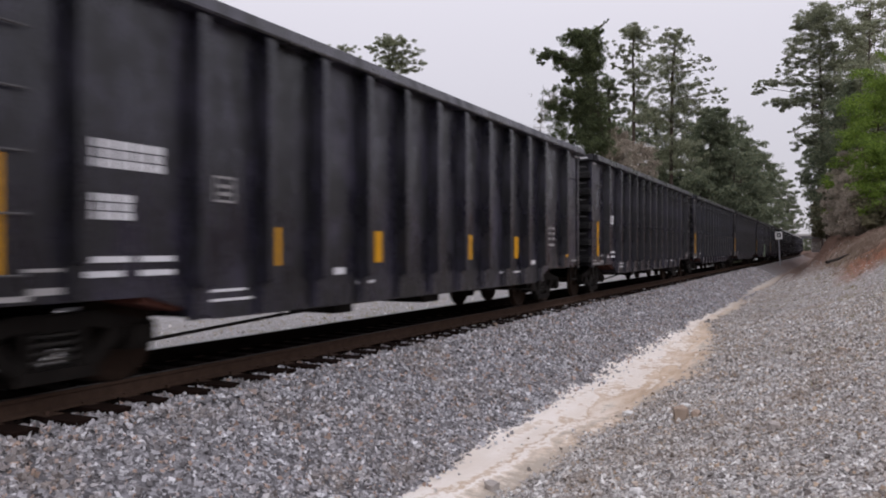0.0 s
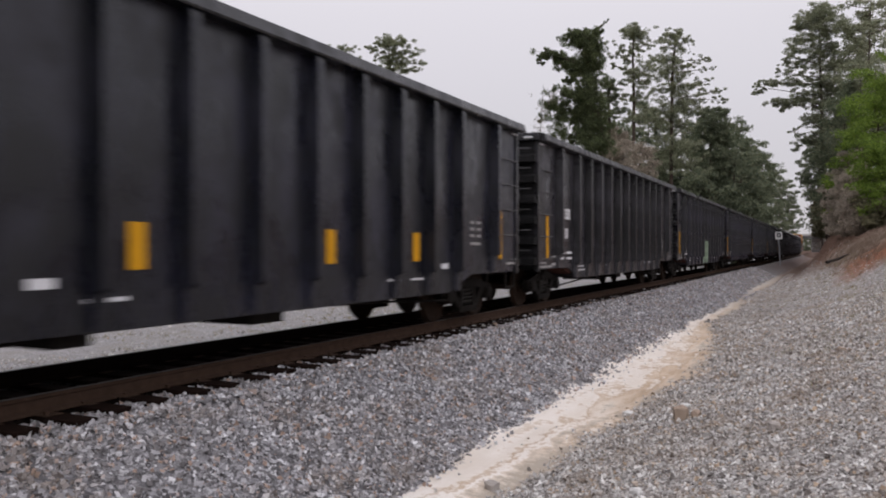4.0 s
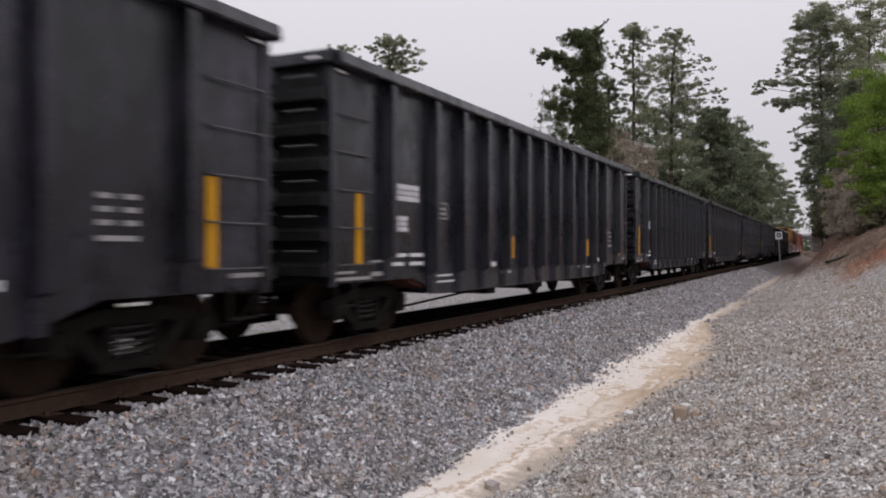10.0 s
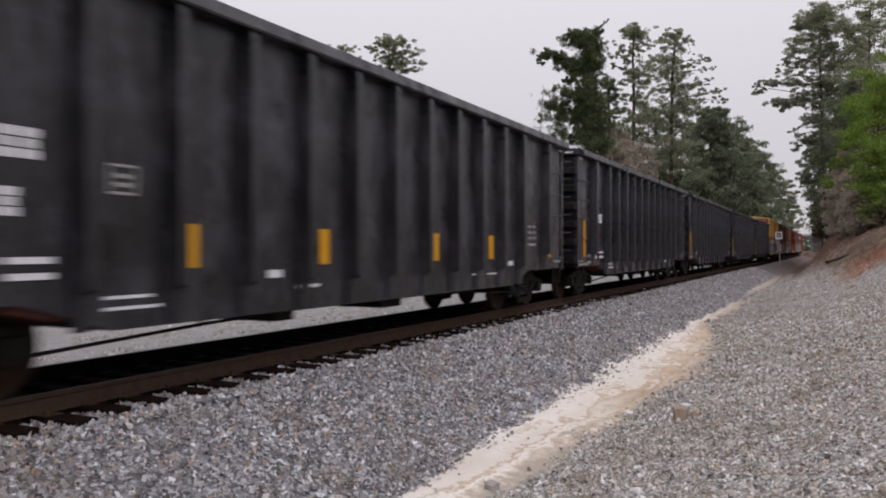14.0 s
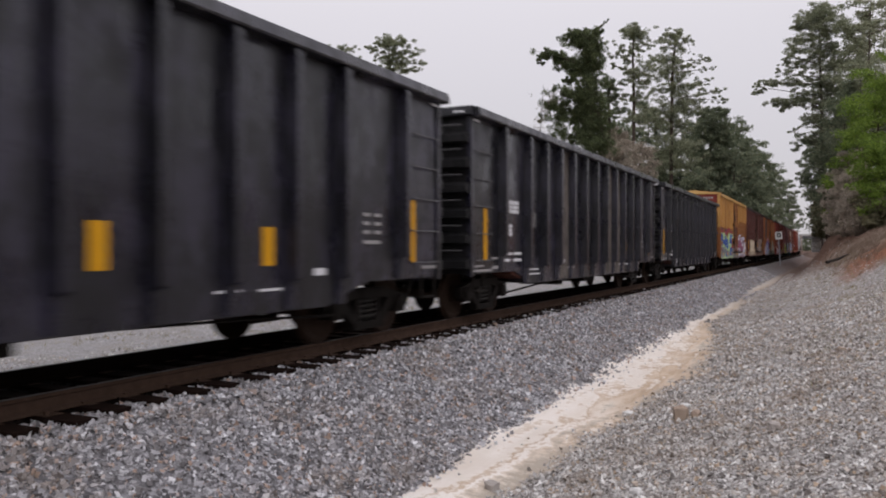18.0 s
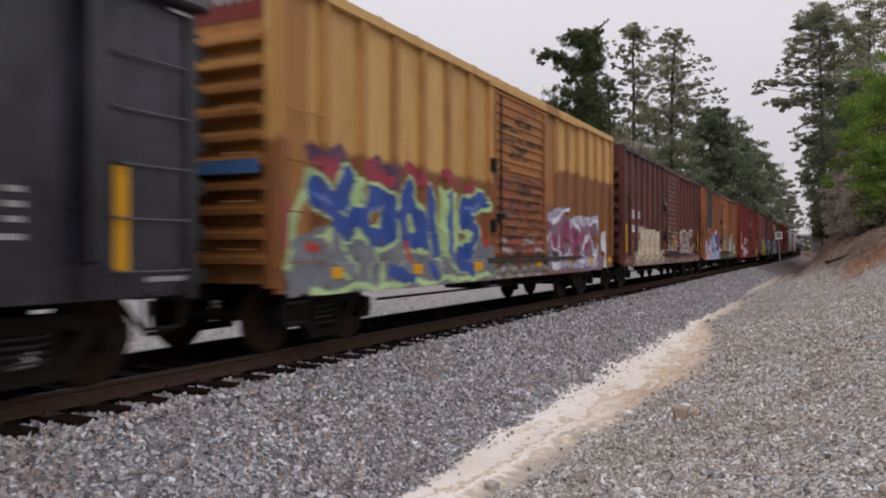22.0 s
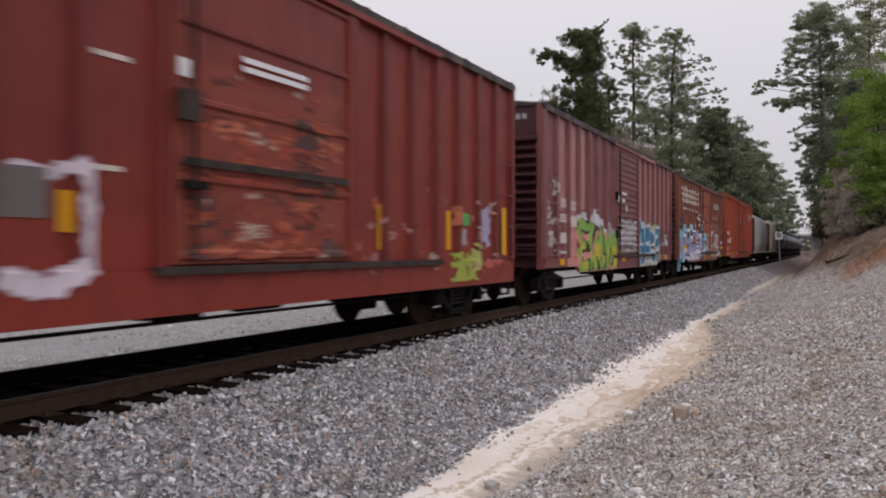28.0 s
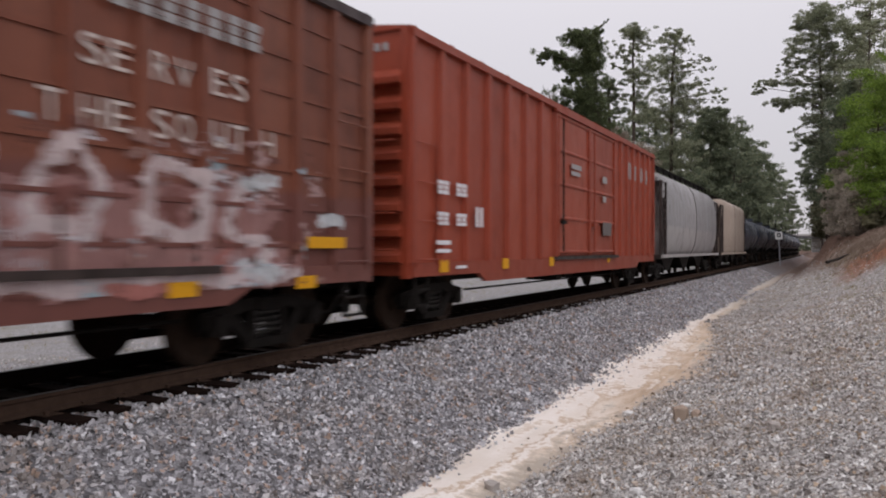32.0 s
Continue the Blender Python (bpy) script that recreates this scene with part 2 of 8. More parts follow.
def ground_material():
    """Ballast by the rails, pale washed sand in the channel, mixed gravel and clay on the bank, pale gravel beyond the track."""
    m, n, l, b = nodes_of("ground_cover")
    geo = n.new("ShaderNodeNewGeometry")
    sep = n.new("ShaderNodeSeparateXYZ")
    att = n.new("ShaderNodeAttribute")
    att.attribute_name = "lateral"
    w = att.outputs["Fac"]
    l.new(geo.outputs["Position"], sep.inputs[0])
    co = geo.outputs["Position"]
    big, mid, fine = noise_tex(n, l, co, 0.35, 5), noise_tex(n, l, co, 2.2, 6), noise_tex(n, l, co, 16, 5, 0.7)

    def stones(scale):
        v = n.new("ShaderNodeTexVoronoi")
        v.inputs["Scale"].default_value = scale
        l.new(co, v.inputs["Vector"])
        return v
    v1, v2 = stones(17), stones(34)
    hue = n.new("ShaderNodeSeparateColor")
    l.new(v1.outputs["Color"], hue.inputs[0])
    # Ballast ramp darkened: shade between loose stones is put into the colour.
    ballast = ramp(n, l, hue.outputs[0], [(0, (0.08, 0.076, 0.08)), (0.45, (0.18, 0.175, 0.185)), (0.75, (0.27, 0.265, 0.28)), (1, (0.46, 0.455, 0.475))])
    hue2 = n.new("ShaderNodeSeparateColor")
    l.new(v2.outputs["Color"], hue2.inputs[0])
    bank = ramp(n, l, hue2.outputs[1], [(0, (0.14, 0.12, 0.11)), (0.5, (0.30, 0.28, 0.265)), (0.8, (0.42, 0.40, 0.385)), (1, (0.62, 0.6, 0.58))])
    run_map = n.new("ShaderNodeMapping")
    run_map.inputs["Scale"].default_value = (1, 0.22, 1)
    l.new(co, run_map.inputs[0])
    flow = noise_tex(n, l, run_map.outputs[0], 3.2, 5, 0.5)
    damp = ramp(n, l, flow, [(0.3, (0.42, 0.315, 0.22)), (0.5, (0.62, 0.495, 0.385)), (0.68, (0.78, 0.71, 0.63))])
    white = ramp(n, l, flow, [(0.3, (0.76, 0.69, 0.62)), (0.6, (0.88, 0.83, 0.785))])
    att2 = n.new("ShaderNodeAttribute")
    att2.attribute_name = "wash"
    across = math_node(n, l, "ADD", att2.outputs["Fac"], math_node(n, l, "MULTIPLY", math_node(n, l, "SUBTRACT", noise_tex(n, l, co, 3.0, 6, 0.68), 0.5), 0.8))
    bed = math_node(n, l, "ADD", att2.outputs["Fac"], math_node(n, l, "MULTIPLY", math_node(n, l, "ADD", math_node(n, l, "SUBTRACT", flow, 0.5), math_node(n, l, "MULTIPLY", math_node(n, l, "SUBTRACT", noise_tex(n, l, co, 7, 5, 0.65), 0.5), 0.6)), 1.7))
    sand = mix(n, l, span(n, l, bed, 0.34, 0.46), white, damp)
    second = math_node(n, l, "MULTIPLY", math_node(n, l, "MULTIPLY", span(n, l, bed, 0.50, 0.60), span(n, l, bed, 0.82, 0.72)), span(n, l, sep.outputs[1], 12.5, 10.0))
    sand = mix(n, l, second, sand, white)
    sand = mix(n, l, math_node(n, l, "MULTIPLY", span(n, l, bed, 0.8, 1.05), 0.8), sand, (0.36, 0.315, 0.265))
    sand = mix(n, l, math_node(n, l, "MULTIPLY", math_node(n, l, "MULTIPLY", span(n, l, bed, 0.4, 0.5), span(n, l, bed, 0.6, 0.5)), 0.2), sand, (0.40, 0.28, 0.18))
    sand = mix(n, l, math_node(n, l, "MULTIPLY", fine, 0.25), sand, (0.36, 0.28, 0.2))
    clay = ramp(n, l, mid, [(0.3, (0.185, 0.064, 0.030)), (0.7, (0.30, 0.125, 0.066))])
    leaf = ramp(n, l, fine, [(0.3, (0.14, 0.108, 0.085)), (0.7, (0.27, 0.215, 0.175))])
    pale = ramp(n, l, hue2.outputs[0], [(0, (0.19, 0.183, 0.183)), (1, (0.38, 0.37, 0.375))])
    green = ramp(n, l, fine, [(0.3, (0.09, 0.10, 0.035)), (0.7, (0.22, 0.21, 0.10))])
    wob = math_node(n, l, "ADD", w, math_node(n, l, "MULTIPLY", math_node(n, l, "SUBTRACT", mid, 0.5), 1.1))
    # gravel of the bank turns to bare clay and leaf litter higher up
    bank = mix(n, l, math_node(n, l, "MULTIPLY", span(n, l, big, 0.52, 0.66), 0.5), bank, (0.26, 0.18, 0.115))
    c = mix(n, l, span(n, l, math_node(n, l, "ADD", wob, math_node(n, l, "MULTIPLY", span(n, l, sep.outputs[1], 30, 60), 3.2)), 9.0, 10.0), bank, leaf)
    # a washed-out stripe of red clay across the bank, and more of it by the toe far on
    along = math_node(n, l, "ADD", sep.outputs[1], math_node(n, l, "MULTIPLY", math_node(n, l, "SUBTRACT", mid, 0.5), 12))
    stripe = math_node(n, l, "MULTIPLY", math_node(n, l, "MULTIPLY", span(n, l, along, 33, 38), span(n, l, along, 50, 45)), span(n, l, wob, 7.2, 8.1))
    c = mix(n, l, math_node(n, l, "MULTIPLY", stripe, 0.8), c, clay)
    toe = math_node(n, l, "MULTIPLY", math_node(n, l, "MULTIPLY", span(n, l, along, 66, 74), span(n, l, along, 124, 112)), span(n, l, wob, 5.4, 6.4))
    c = mix(n, l, math_node(n, l, "MULTIPLY", toe, 0.7), c, clay)
    far = math_node(n, l, "MULTIPLY", span(n, l, along, 55, 80), span(n, l, wob, 2.9, 3.6))
    litter = ramp(n, l, fine, [(0.3, (0.10, 0.055, 0.038)), (0.7, (0.20, 0.125, 0.09))])
    c = mix(n, l, math_node(n, l, "MULTIPLY", far, 0.75), c, litter)
    c = mix(n, l, math_node(n, l, "MULTIPLY", span(n, l, along, 55, 95), 0.6), c, (0.125, 0.082, 0.066))
    inside = math_node(n, l, "MULTIPLY", span(n, l, across, -0.05, 0.06), span(n, l, across, 1.12, 0.9))
    fade = span(n, l, math_node(n, l, "ADD", sep.outputs[1], math_node(n, l, "MULTIPLY", big, 18)), 84, 60)
    sand = mix(n, l, math_node(n, l, "MULTIPLY", span(n, l, along, 22, 36), 0.72), sand, (0.36, 0.31, 0.26))
    broken = math_node(n, l, "SUBTRACT", 1.0, math_node(n, l, "MULTIPLY", math_node(n, l, "MULTIPLY", span(n, l, along, 35, 39), span(n, l, along, 48, 43)), 0.9))
    c = mix(n, l, math_node(n, l, "MULTIPLY", math_node(n, l, "MULTIPLY", inside, fade), broken), c, sand)
    dulled = mix(n, l, math_node(n, l, "MULTIPLY", span(n, l, along, 22, 75), 0.6), ballast, (0.16, 0.14, 0.135))
    dulled = mix(n, l, math_node(n, l, "MULTIPLY", math_node(n, l, "MULTIPLY", span(n, l, along, 74, 98), span(n, l, wob, 1.3, 2.4)), 0.42), dulled, (0.16, 0.085, 0.058))
    c = mix(n, l, span(n, l, across, 0.05, -0.03), c, dulled)
    # Grime between the rails, blackened further to hold the train's shade.
    bed_shade = ramp(n, l, fine, [(0.3, (0.004, 0.003, 0.003)), (0.7, (0.011, 0.009, 0.008))])
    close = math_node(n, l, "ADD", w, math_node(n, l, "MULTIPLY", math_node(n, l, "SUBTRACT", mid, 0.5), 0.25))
    c = mix(n, l, math_node(n, l, "MULTIPLY", span(n, l, close, 1.02, 0.86), span(n, l, wob, -1.42, -1.18)), c, bed_shade)
    left = mix(n, l, span(n, l, big, 0.5, 0.62), pale, green)
    pale = mix(n, l, math_node(n, l, "MULTIPLY", span(n, l, mid, 0.45, 0.7), 0.6), pale, (0.24, 0.22, 0.19))
    left = mix(n, l, span(n, l, w, -10, -16), pale, left)
    c = mix(n, l, span(n, l, wob, -3.2, -3.8), c, left)
    grass_far = mix(n, l, span(n, l, w, -16, -22), c, green)
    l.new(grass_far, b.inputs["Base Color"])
    b.inputs["Roughness"].default_value, b.inputs["Specular IOR Level"].default_value = 0.95, 0.12
    sandy = math_node(n, l, "SUBTRACT", 1.0, math_node(n, l, "MULTIPLY", inside, 0.9))
    hgt = math_node(n, l, "MULTIPLY", math_node(n, l, "SUBTRACT", 0.7, v1.outputs["Distance"]), sandy)
    hgt = math_node(n, l, "ADD", hgt, math_node(n, l, "MULTIPLY", fine, 0.4))
    bump(n, l, b, hgt, 0.8, 0.05)
    return m


def build_ground():
    ws = np.unique(np.concatenate([np.linspace(-400, -60, 12), np.linspace(-60, -10, 26), np.linspace(-10, -1.75, 28), np.linspace(-1.75, 1.75, 6), np.linspace(1.75, 10, 84), np.linspace(10, 24, 30), np.linspace(24, 60, 14), np.linspace(60, 400, 12)]))
    ys = np.unique(np.concatenate([np.linspace(-400, -20, 20), np.linspace(-20, 2, 24), np.linspace(2, 30, 200), np.linspace(30, 80, 120), np.linspace(80, 240, 90), np.linspace(240, 600, 24), np.linspace(600, 2500, 10)]))
    W, Y = np.meshgrid(ws, ys)
    X = W + centre(Y)
    Z = ground_z(X, Y)
    Z = np.where(Y > 600, Z * np.clip((2500 - Y) / 1900, 0, 1), Z)
    nx, ny = len(ws), len(ys)
    i = np.arange(nx * ny).reshape(ny, nx)
    faces = np.stack([i[:-1, :-1], i[:-1, 1:], i[1:, 1:], i[1:, :-1]], -1).reshape(-1, 4)
    me = from_numpy("ground", np.stack([X, Y, Z], -1).reshape(-1, 3), faces, ground_material(), True)
    for key, values in (("lateral", W), ("wash", np.clip(wash(W, Y), -5, 6))):
        at = me.attributes.new(key, "FLOAT", "POINT")
        at.data.foreach_set("value", values.ravel().astype(np.float32))
    return tagged(new("ground", me), "grey ballast, sandy wash channel and gravel bank", "ground", kind="structure")


ground = build_ground()


def stone_material(name, stops, stain=0.4):
    m, n, l, b = nodes_of(name)
    geo = n.new("ShaderNodeNewGeometry")
    c = ramp(n, l, geo.outputs["Random Per Island"], stops)
    f = noise_tex(n, l, geo.outputs["Position"], 60, 3)
    big = noise_tex(n, l, geo.outputs["Position"], 1.6, 4)
    c = mix(n, l, math_node(n, l, "MULTIPLY", f, 0.22), c, (0.14, 0.13, 0.13))
    c = mix(n, l, math_node(n, l, "MULTIPLY", span(n, l, big, 0.5, 0.72), stain), c, (0.26, 0.19, 0.13))
    wide = noise_tex(n, l, geo.outputs["Position"], 0.45, 4)
    c = mix(n, l, math_node(n, l, "MULTIPLY", span(n, l, wide, 0.46, 0.62), stain * 0.35), c, (0.26, 0.21, 0.165))
    l.new(c, b.inputs["Base Color"])
    b.inputs["Roughness"].default_value = 0.9
    return m


BALLAST = stone_material("crushed_granite", [(0, (0.10, 0.095, 0.102)), (0.25, (0.26, 0.255, 0.27)), (0.55, (0.40, 0.395, 0.42)), (0.70, (0.50, 0.495, 0.53)), (0.73, (0.42, 0.30, 0.24)), (0.79, (0.48, 0.36, 0.30)), (0.81, (0.58, 0.58, 0.61)), (1, (0.80, 0.80, 0.84))])
GRAVEL = stone_material("mixed_bank_gravel", [(0, (0.15, 0.13, 0.12)), (0.25, (0.36, 0.345, 0.335)), (0.5, (0.54, 0.53, 0.525)), (0.66, (0.46, 0.34, 0.23)), (0.72, (0.65, 0.635, 0.62)), (1, (0.86, 0.845, 0.83))], 0.75)
# Oily stones, their colour darkened for the shade under the train.
SHADED_STONES = plain("shaded_oily_ballast", (0.013, 0.0095, 0.008), 0.95, 0.0, 0.5, 20, 0.05)


def scatter(name, label, material, bands, seed, sandless=True):
    """Angular stones lying on the ground. Each band: w0, w1, y0, y1, stones to the square metre, least and most size."""
    rng = np.random.default_rng(seed)
    cube = np.array([(x, y, z) for z in (-1, 1) for y in (-1, 1) for x in (-1, 1)], float)
    quads = np.array([(0, 2, 3, 1), (4, 5, 7, 6), (0, 1, 5, 4), (2, 6, 7, 3), (0, 4, 6, 2), (1, 3, 7, 5)])
    pts = []
    for w0, w1, y0, y1, dens, s0, s1 in bands:
        k = int((w1 - w0) * (y1 - y0) * dens)
        w, y = rng.uniform(w0, w1, k), rng.uniform(y0, y1, k)
        a = wash(w, y) + 0.10 * rng.normal(size=k)
        on = ((a < 0.0) | (a > 1.0)) if sandless else np.ones(k, bool)
        on &= ~((w > 0.86) & (w < 1.33) & (np.abs((y + 4.438) % 0.496 - 0.248) < 0.13))      # none on the ties
        bare = (y > 29) & (y < 44) & (w > 7.2) | (y > 62) & (w > 4.2) | (w + 3.2 * np.clip((y - 30) / 30, 0, 1) > 9.5)
        on &= ~(bare & (rng.random(k) < 0.82))
        w, y = w[on], y[on]
        k = len(w)
        x = w + centre(y)
        r = s0 + (s1 - s0) * rng.random(k) ** 1.8
        z = ground_z(x, y) + r * rng.uniform(-0.15, 0.5, k)
        shard = np.where(np.arange(8)[None, :, None] % 7 == 0, 0.45, 1.0) * np.where(rng.random((k, 8, 1)) < 0.28, 0.5, 1.0)
        v = cube[None] * shard * (1 + rng.uniform(-0.42, 0.42, (k, 8, 3))) * rng.uniform(0.45, 1.05, (k, 1, 3)) * (r * 0.66)[:, None, None]
        a, b = rng.uniform(0, 2 * np.pi, k), rng.uniform(-1.2, 1.2, k)
        ca, sa, cb, sb = np.cos(a)[:, None], np.sin(a)[:, None], np.cos(b)[:, None], np.sin(b)[:, None]
        vx, vz = v[..., 0] * cb + v[..., 2] * sb, -v[..., 0] * sb + v[..., 2] * cb
        vy = v[..., 1]
        v = np.stack([vx * ca - vy * sa, vx * sa + vy * ca, vz], -1)
        pts.append(v + np.stack([x, y, z], -1)[:, None])
    v = np.concatenate(pts)
    n = len(v)
    faces = (quads[None] + 8 * np.arange(n)[:, None, None]).reshape(-1, 4)
    return tagged(new(name, from_numpy(name, v.reshape(-1, 3), faces, material)), label, "gravel", kind="stuff")


scatter("ballast_stones", "sharp grey crushed-granite ballast", BALLAST, ((0.92, 3.8, 3.5, 13, 950, 0.018, 0.052), (0.92, 3.8, 13, 24, 620, 0.024, 0.058), (1.0, 3.7, 24, 48, 280, 0.026, 0.056), (1.2, 3.4, 48, 70, 70, 0.035, 0.07)), 7)
scatter("shaded_ballast", "oily ballast between the ties, darkened for the train's shade", SHADED_STONES, ((-1.2, 1.2, 3, 24, 130, 0.025, 0.055), (0.72, 0.95, 3, 24, 300, 0.02, 0.05)), 9)
scatter("bank_gravel", "mixed grey and tan gravel on the bank", GRAVEL, ((3.8, 8.7, 4.0, 13, 950, 0.010, 0.04), (3.8, 8.8, 13, 26, 440, 0.016, 0.05), (3.7, 9.0, 26, 46, 140, 0.016, 0.045), (3.7, 8.6, 46, 80, 40, 0.025, 0.06)), 8)
scatter("trackside_grit", "sparse dark and pale grit beyond the track", GRAVEL, ((-6.2, -3.3, 3, 12, 60, 0.012, 0.04), (-9, -3.3, 12, 30, 18, 0.015, 0.05)), 12)
scatter("channel_pebbles", "scattered small pebbles on the sand", GRAVEL, ((3.4, 4.7, 4, 26, 9, 0.008, 0.03),), 6, False)


def ground_under(u, v):
    """Where the line of sight through (u, v) of the picture meets the ground."""
    d = np.arange(3.0, 160, 0.05)
    side, up = (u - 784) / 1390.0, (441 - v) / 1390.0
    a = radians(YAW)
    x, y, z = d * (-math.sin(a) + math.cos(a) * side), d * (math.cos(a) + math.sin(a) * side), EYE[2] + up * d
    k = int(np.argmax(z <= ground_z(x, y)))
    return float(x[k]), float(y[k]), float(ground_z(x[k], y[k])), float(d[k])


def rock(label, u, v, size, material, seed):
    rng = random.Random(seed)
    x, y, z, _ = ground_under(u, v)
    bm = bmesh.new()
    bmesh.ops.create_icosphere(bm, subdivisions=2, radius=0.5)
    for p in bm.verts:
        c = p.co.copy()
        c = Vector([max(-0.34, min(0.34, q)) * 1.35 for q in c])
        p.co = Vector((c.x * size[0], c.y * size[1], c.z * size[2])) * (1 + 0.22 * noise.noise(c * 2.5 + Vector((seed, 0, 0)))) + Vector([rng.uniform(-0.01, 0.01) for _ in range(3)])
    ob = new("rock", mesh_of("rock", bm, material))
    ob.matrix_basis = pose(x, y, z + size[2] * 0.22, 0, 0, rng.uniform(0, 360))
    return tagged(ob, label, "rock", "loose rocks beside the channel")


TAN = plain("tan_stone", (0.36, 0.28, 0.22), 0.9, 0, 0.3, 14)
CHALK = plain("white_stone", (0.72, 0.71, 0.70), 0.85, 0, 0.15, 14)
GREYROCK = plain("grey_stone", (0.40, 0.365, 0.34), 0.9, 0, 0.3, 14)
rock("squarish tan rock with a pale top", 1205, 745, (0.18, 0.15, 0.25), TAN, 3)
rock("small orange-tan rock on the gravel", 1232, 738, (0.10, 0.10, 0.11), TAN, 5)
# Slab behind the tan rock, placed to read as its white top in view.
rock("pale slab placed to look like the tan rock's white top", 1214, 722, (0.15, 0.11, 0.07), CHALK, 6)
rock("brown rock in the sandy channel", 870, 868, (0.13, 0.12, 0.12), GREYROCK, 8)
rock("small white stone on the gravel", 1126, 878, (0.11, 0.10, 0.08), CHALK, 9)
rock("dark brown stone on the bank", 1371, 762, (0.12, 0.1, 0.1), GREYROCK, 10)
rock("tan stone at the edge of the gravel", 1490, 622, (0.14, 0.12, 0.1), TAN, 11)
rock("pale stone on the bank", 1112, 733, (0.14, 0.1, 0.06), CHALK, 12)

# ---- the track ----
track = tagged(new("track"), "single railway track on wooden ties in grey ballast", "railway track", kind="structure")


def rail(side):
    """One rail: foot, web and head, laid along the line."""
    shape = ((-0.075, -0.17), (0.075, -0.17), (0.075, -0.155), (0.012, -0.13), (0.012, -0.045), (0.036, -0.035), (0.036, -0.004), (0.028, 0), (-0.028, 0), (-0.036, -0.004), (-0.036, -0.035), (-0.012, -0.045), (-0.012, -0.13), (-0.075, -0.155))
    stations = [-350, 0, 60, 120, *range(140, 420, 12)]
    verts, faces, k = [], [], len(shape)
    for s in stations:
        x, y, a = line(s)
        for dx, z in shape:
            verts.append((x + (dx + side * 0.755) * math.cos(a), y + (dx + side * 0.755) * math.sin(a), z))
    for j in range(len(stations) - 1):
        for i in range(k):
            faces.append((j * k + i, j * k + (i + 1) % k, (j + 1) * k + (i + 1) % k, (j + 1) * k + i))
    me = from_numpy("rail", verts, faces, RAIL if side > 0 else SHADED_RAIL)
    me.materials.append(RAILHEAD)
    for p in me.polygons:
        p.material_index = 1 if 6 <= p.index % k <= 8 else 0
    ob = new("rail", me)
    ob.parent = track
    return ob


rails = [rail(1), rail(-1)]


def ties():
    rng = random.Random(4)
    variants = []
    for v in range(5):
        bm = bmesh.new()
        vs = box(bm, -1.30, 1.32, -0.115, 0.115, -0.30, -0.165)
        for p in vs:
            p.co += Vector((rng.uniform(-0.03, 0.03), rng.uniform(-0.012, 0.012), rng.uniform(-0.008, 0.0)))
        variants.append(mesh_of("tie", bm, TIE))
    plate = bmesh.new()
    box(plate, -0.18, 0.18, -0.09, 0.09, -0.182, -0.168)
    plate_mesh = mesh_of("tie_plate", plate, RAIL)
    spike = bmesh.new()
    for dx in (-0.10, 0.10):
        box(spike, dx - 0.02, dx + 0.02, -0.05, -0.015, -0.172, -0.135)
    spike_mesh = mesh_of("rail_spikes", spike, RAIL)
    far = bmesh.new()
    for k in range(560):
        s = -4.19 + 0.496 * k + rng.uniform(-0.03, 0.03)
        x, y, a = line(s)
        if k < 290:
            t = part("tie", rng.choice(variants), None, track)
            t.matrix_basis = pose(x + rng.uniform(-0.05, 0.05), y, 0, 0, 0, math.degrees(a) + rng.uniform(-0.7, 0.7))
            if k < 70:
                for d in (0.755, -0.755):
                    p = part("tie_plate", plate_mesh, None, t)
                    p.location = (d, 0, 0)
                p = part("rail_spikes", spike_mesh, None, t)
                p.location = (0.755, 0, 0)
        else:
            box(far, x - 1.3, x + 1.3, y - 0.115, y + 0.115, -0.3, -0.17)
    tagged(part("distant_ties", far, TIE, track), kind="stuff")


ties()

# ---- rolling stock ----
# A car's own space: y = 0 at the leading end of its body and growing backwards, x towards the camera, z = 0 on the rail heads.


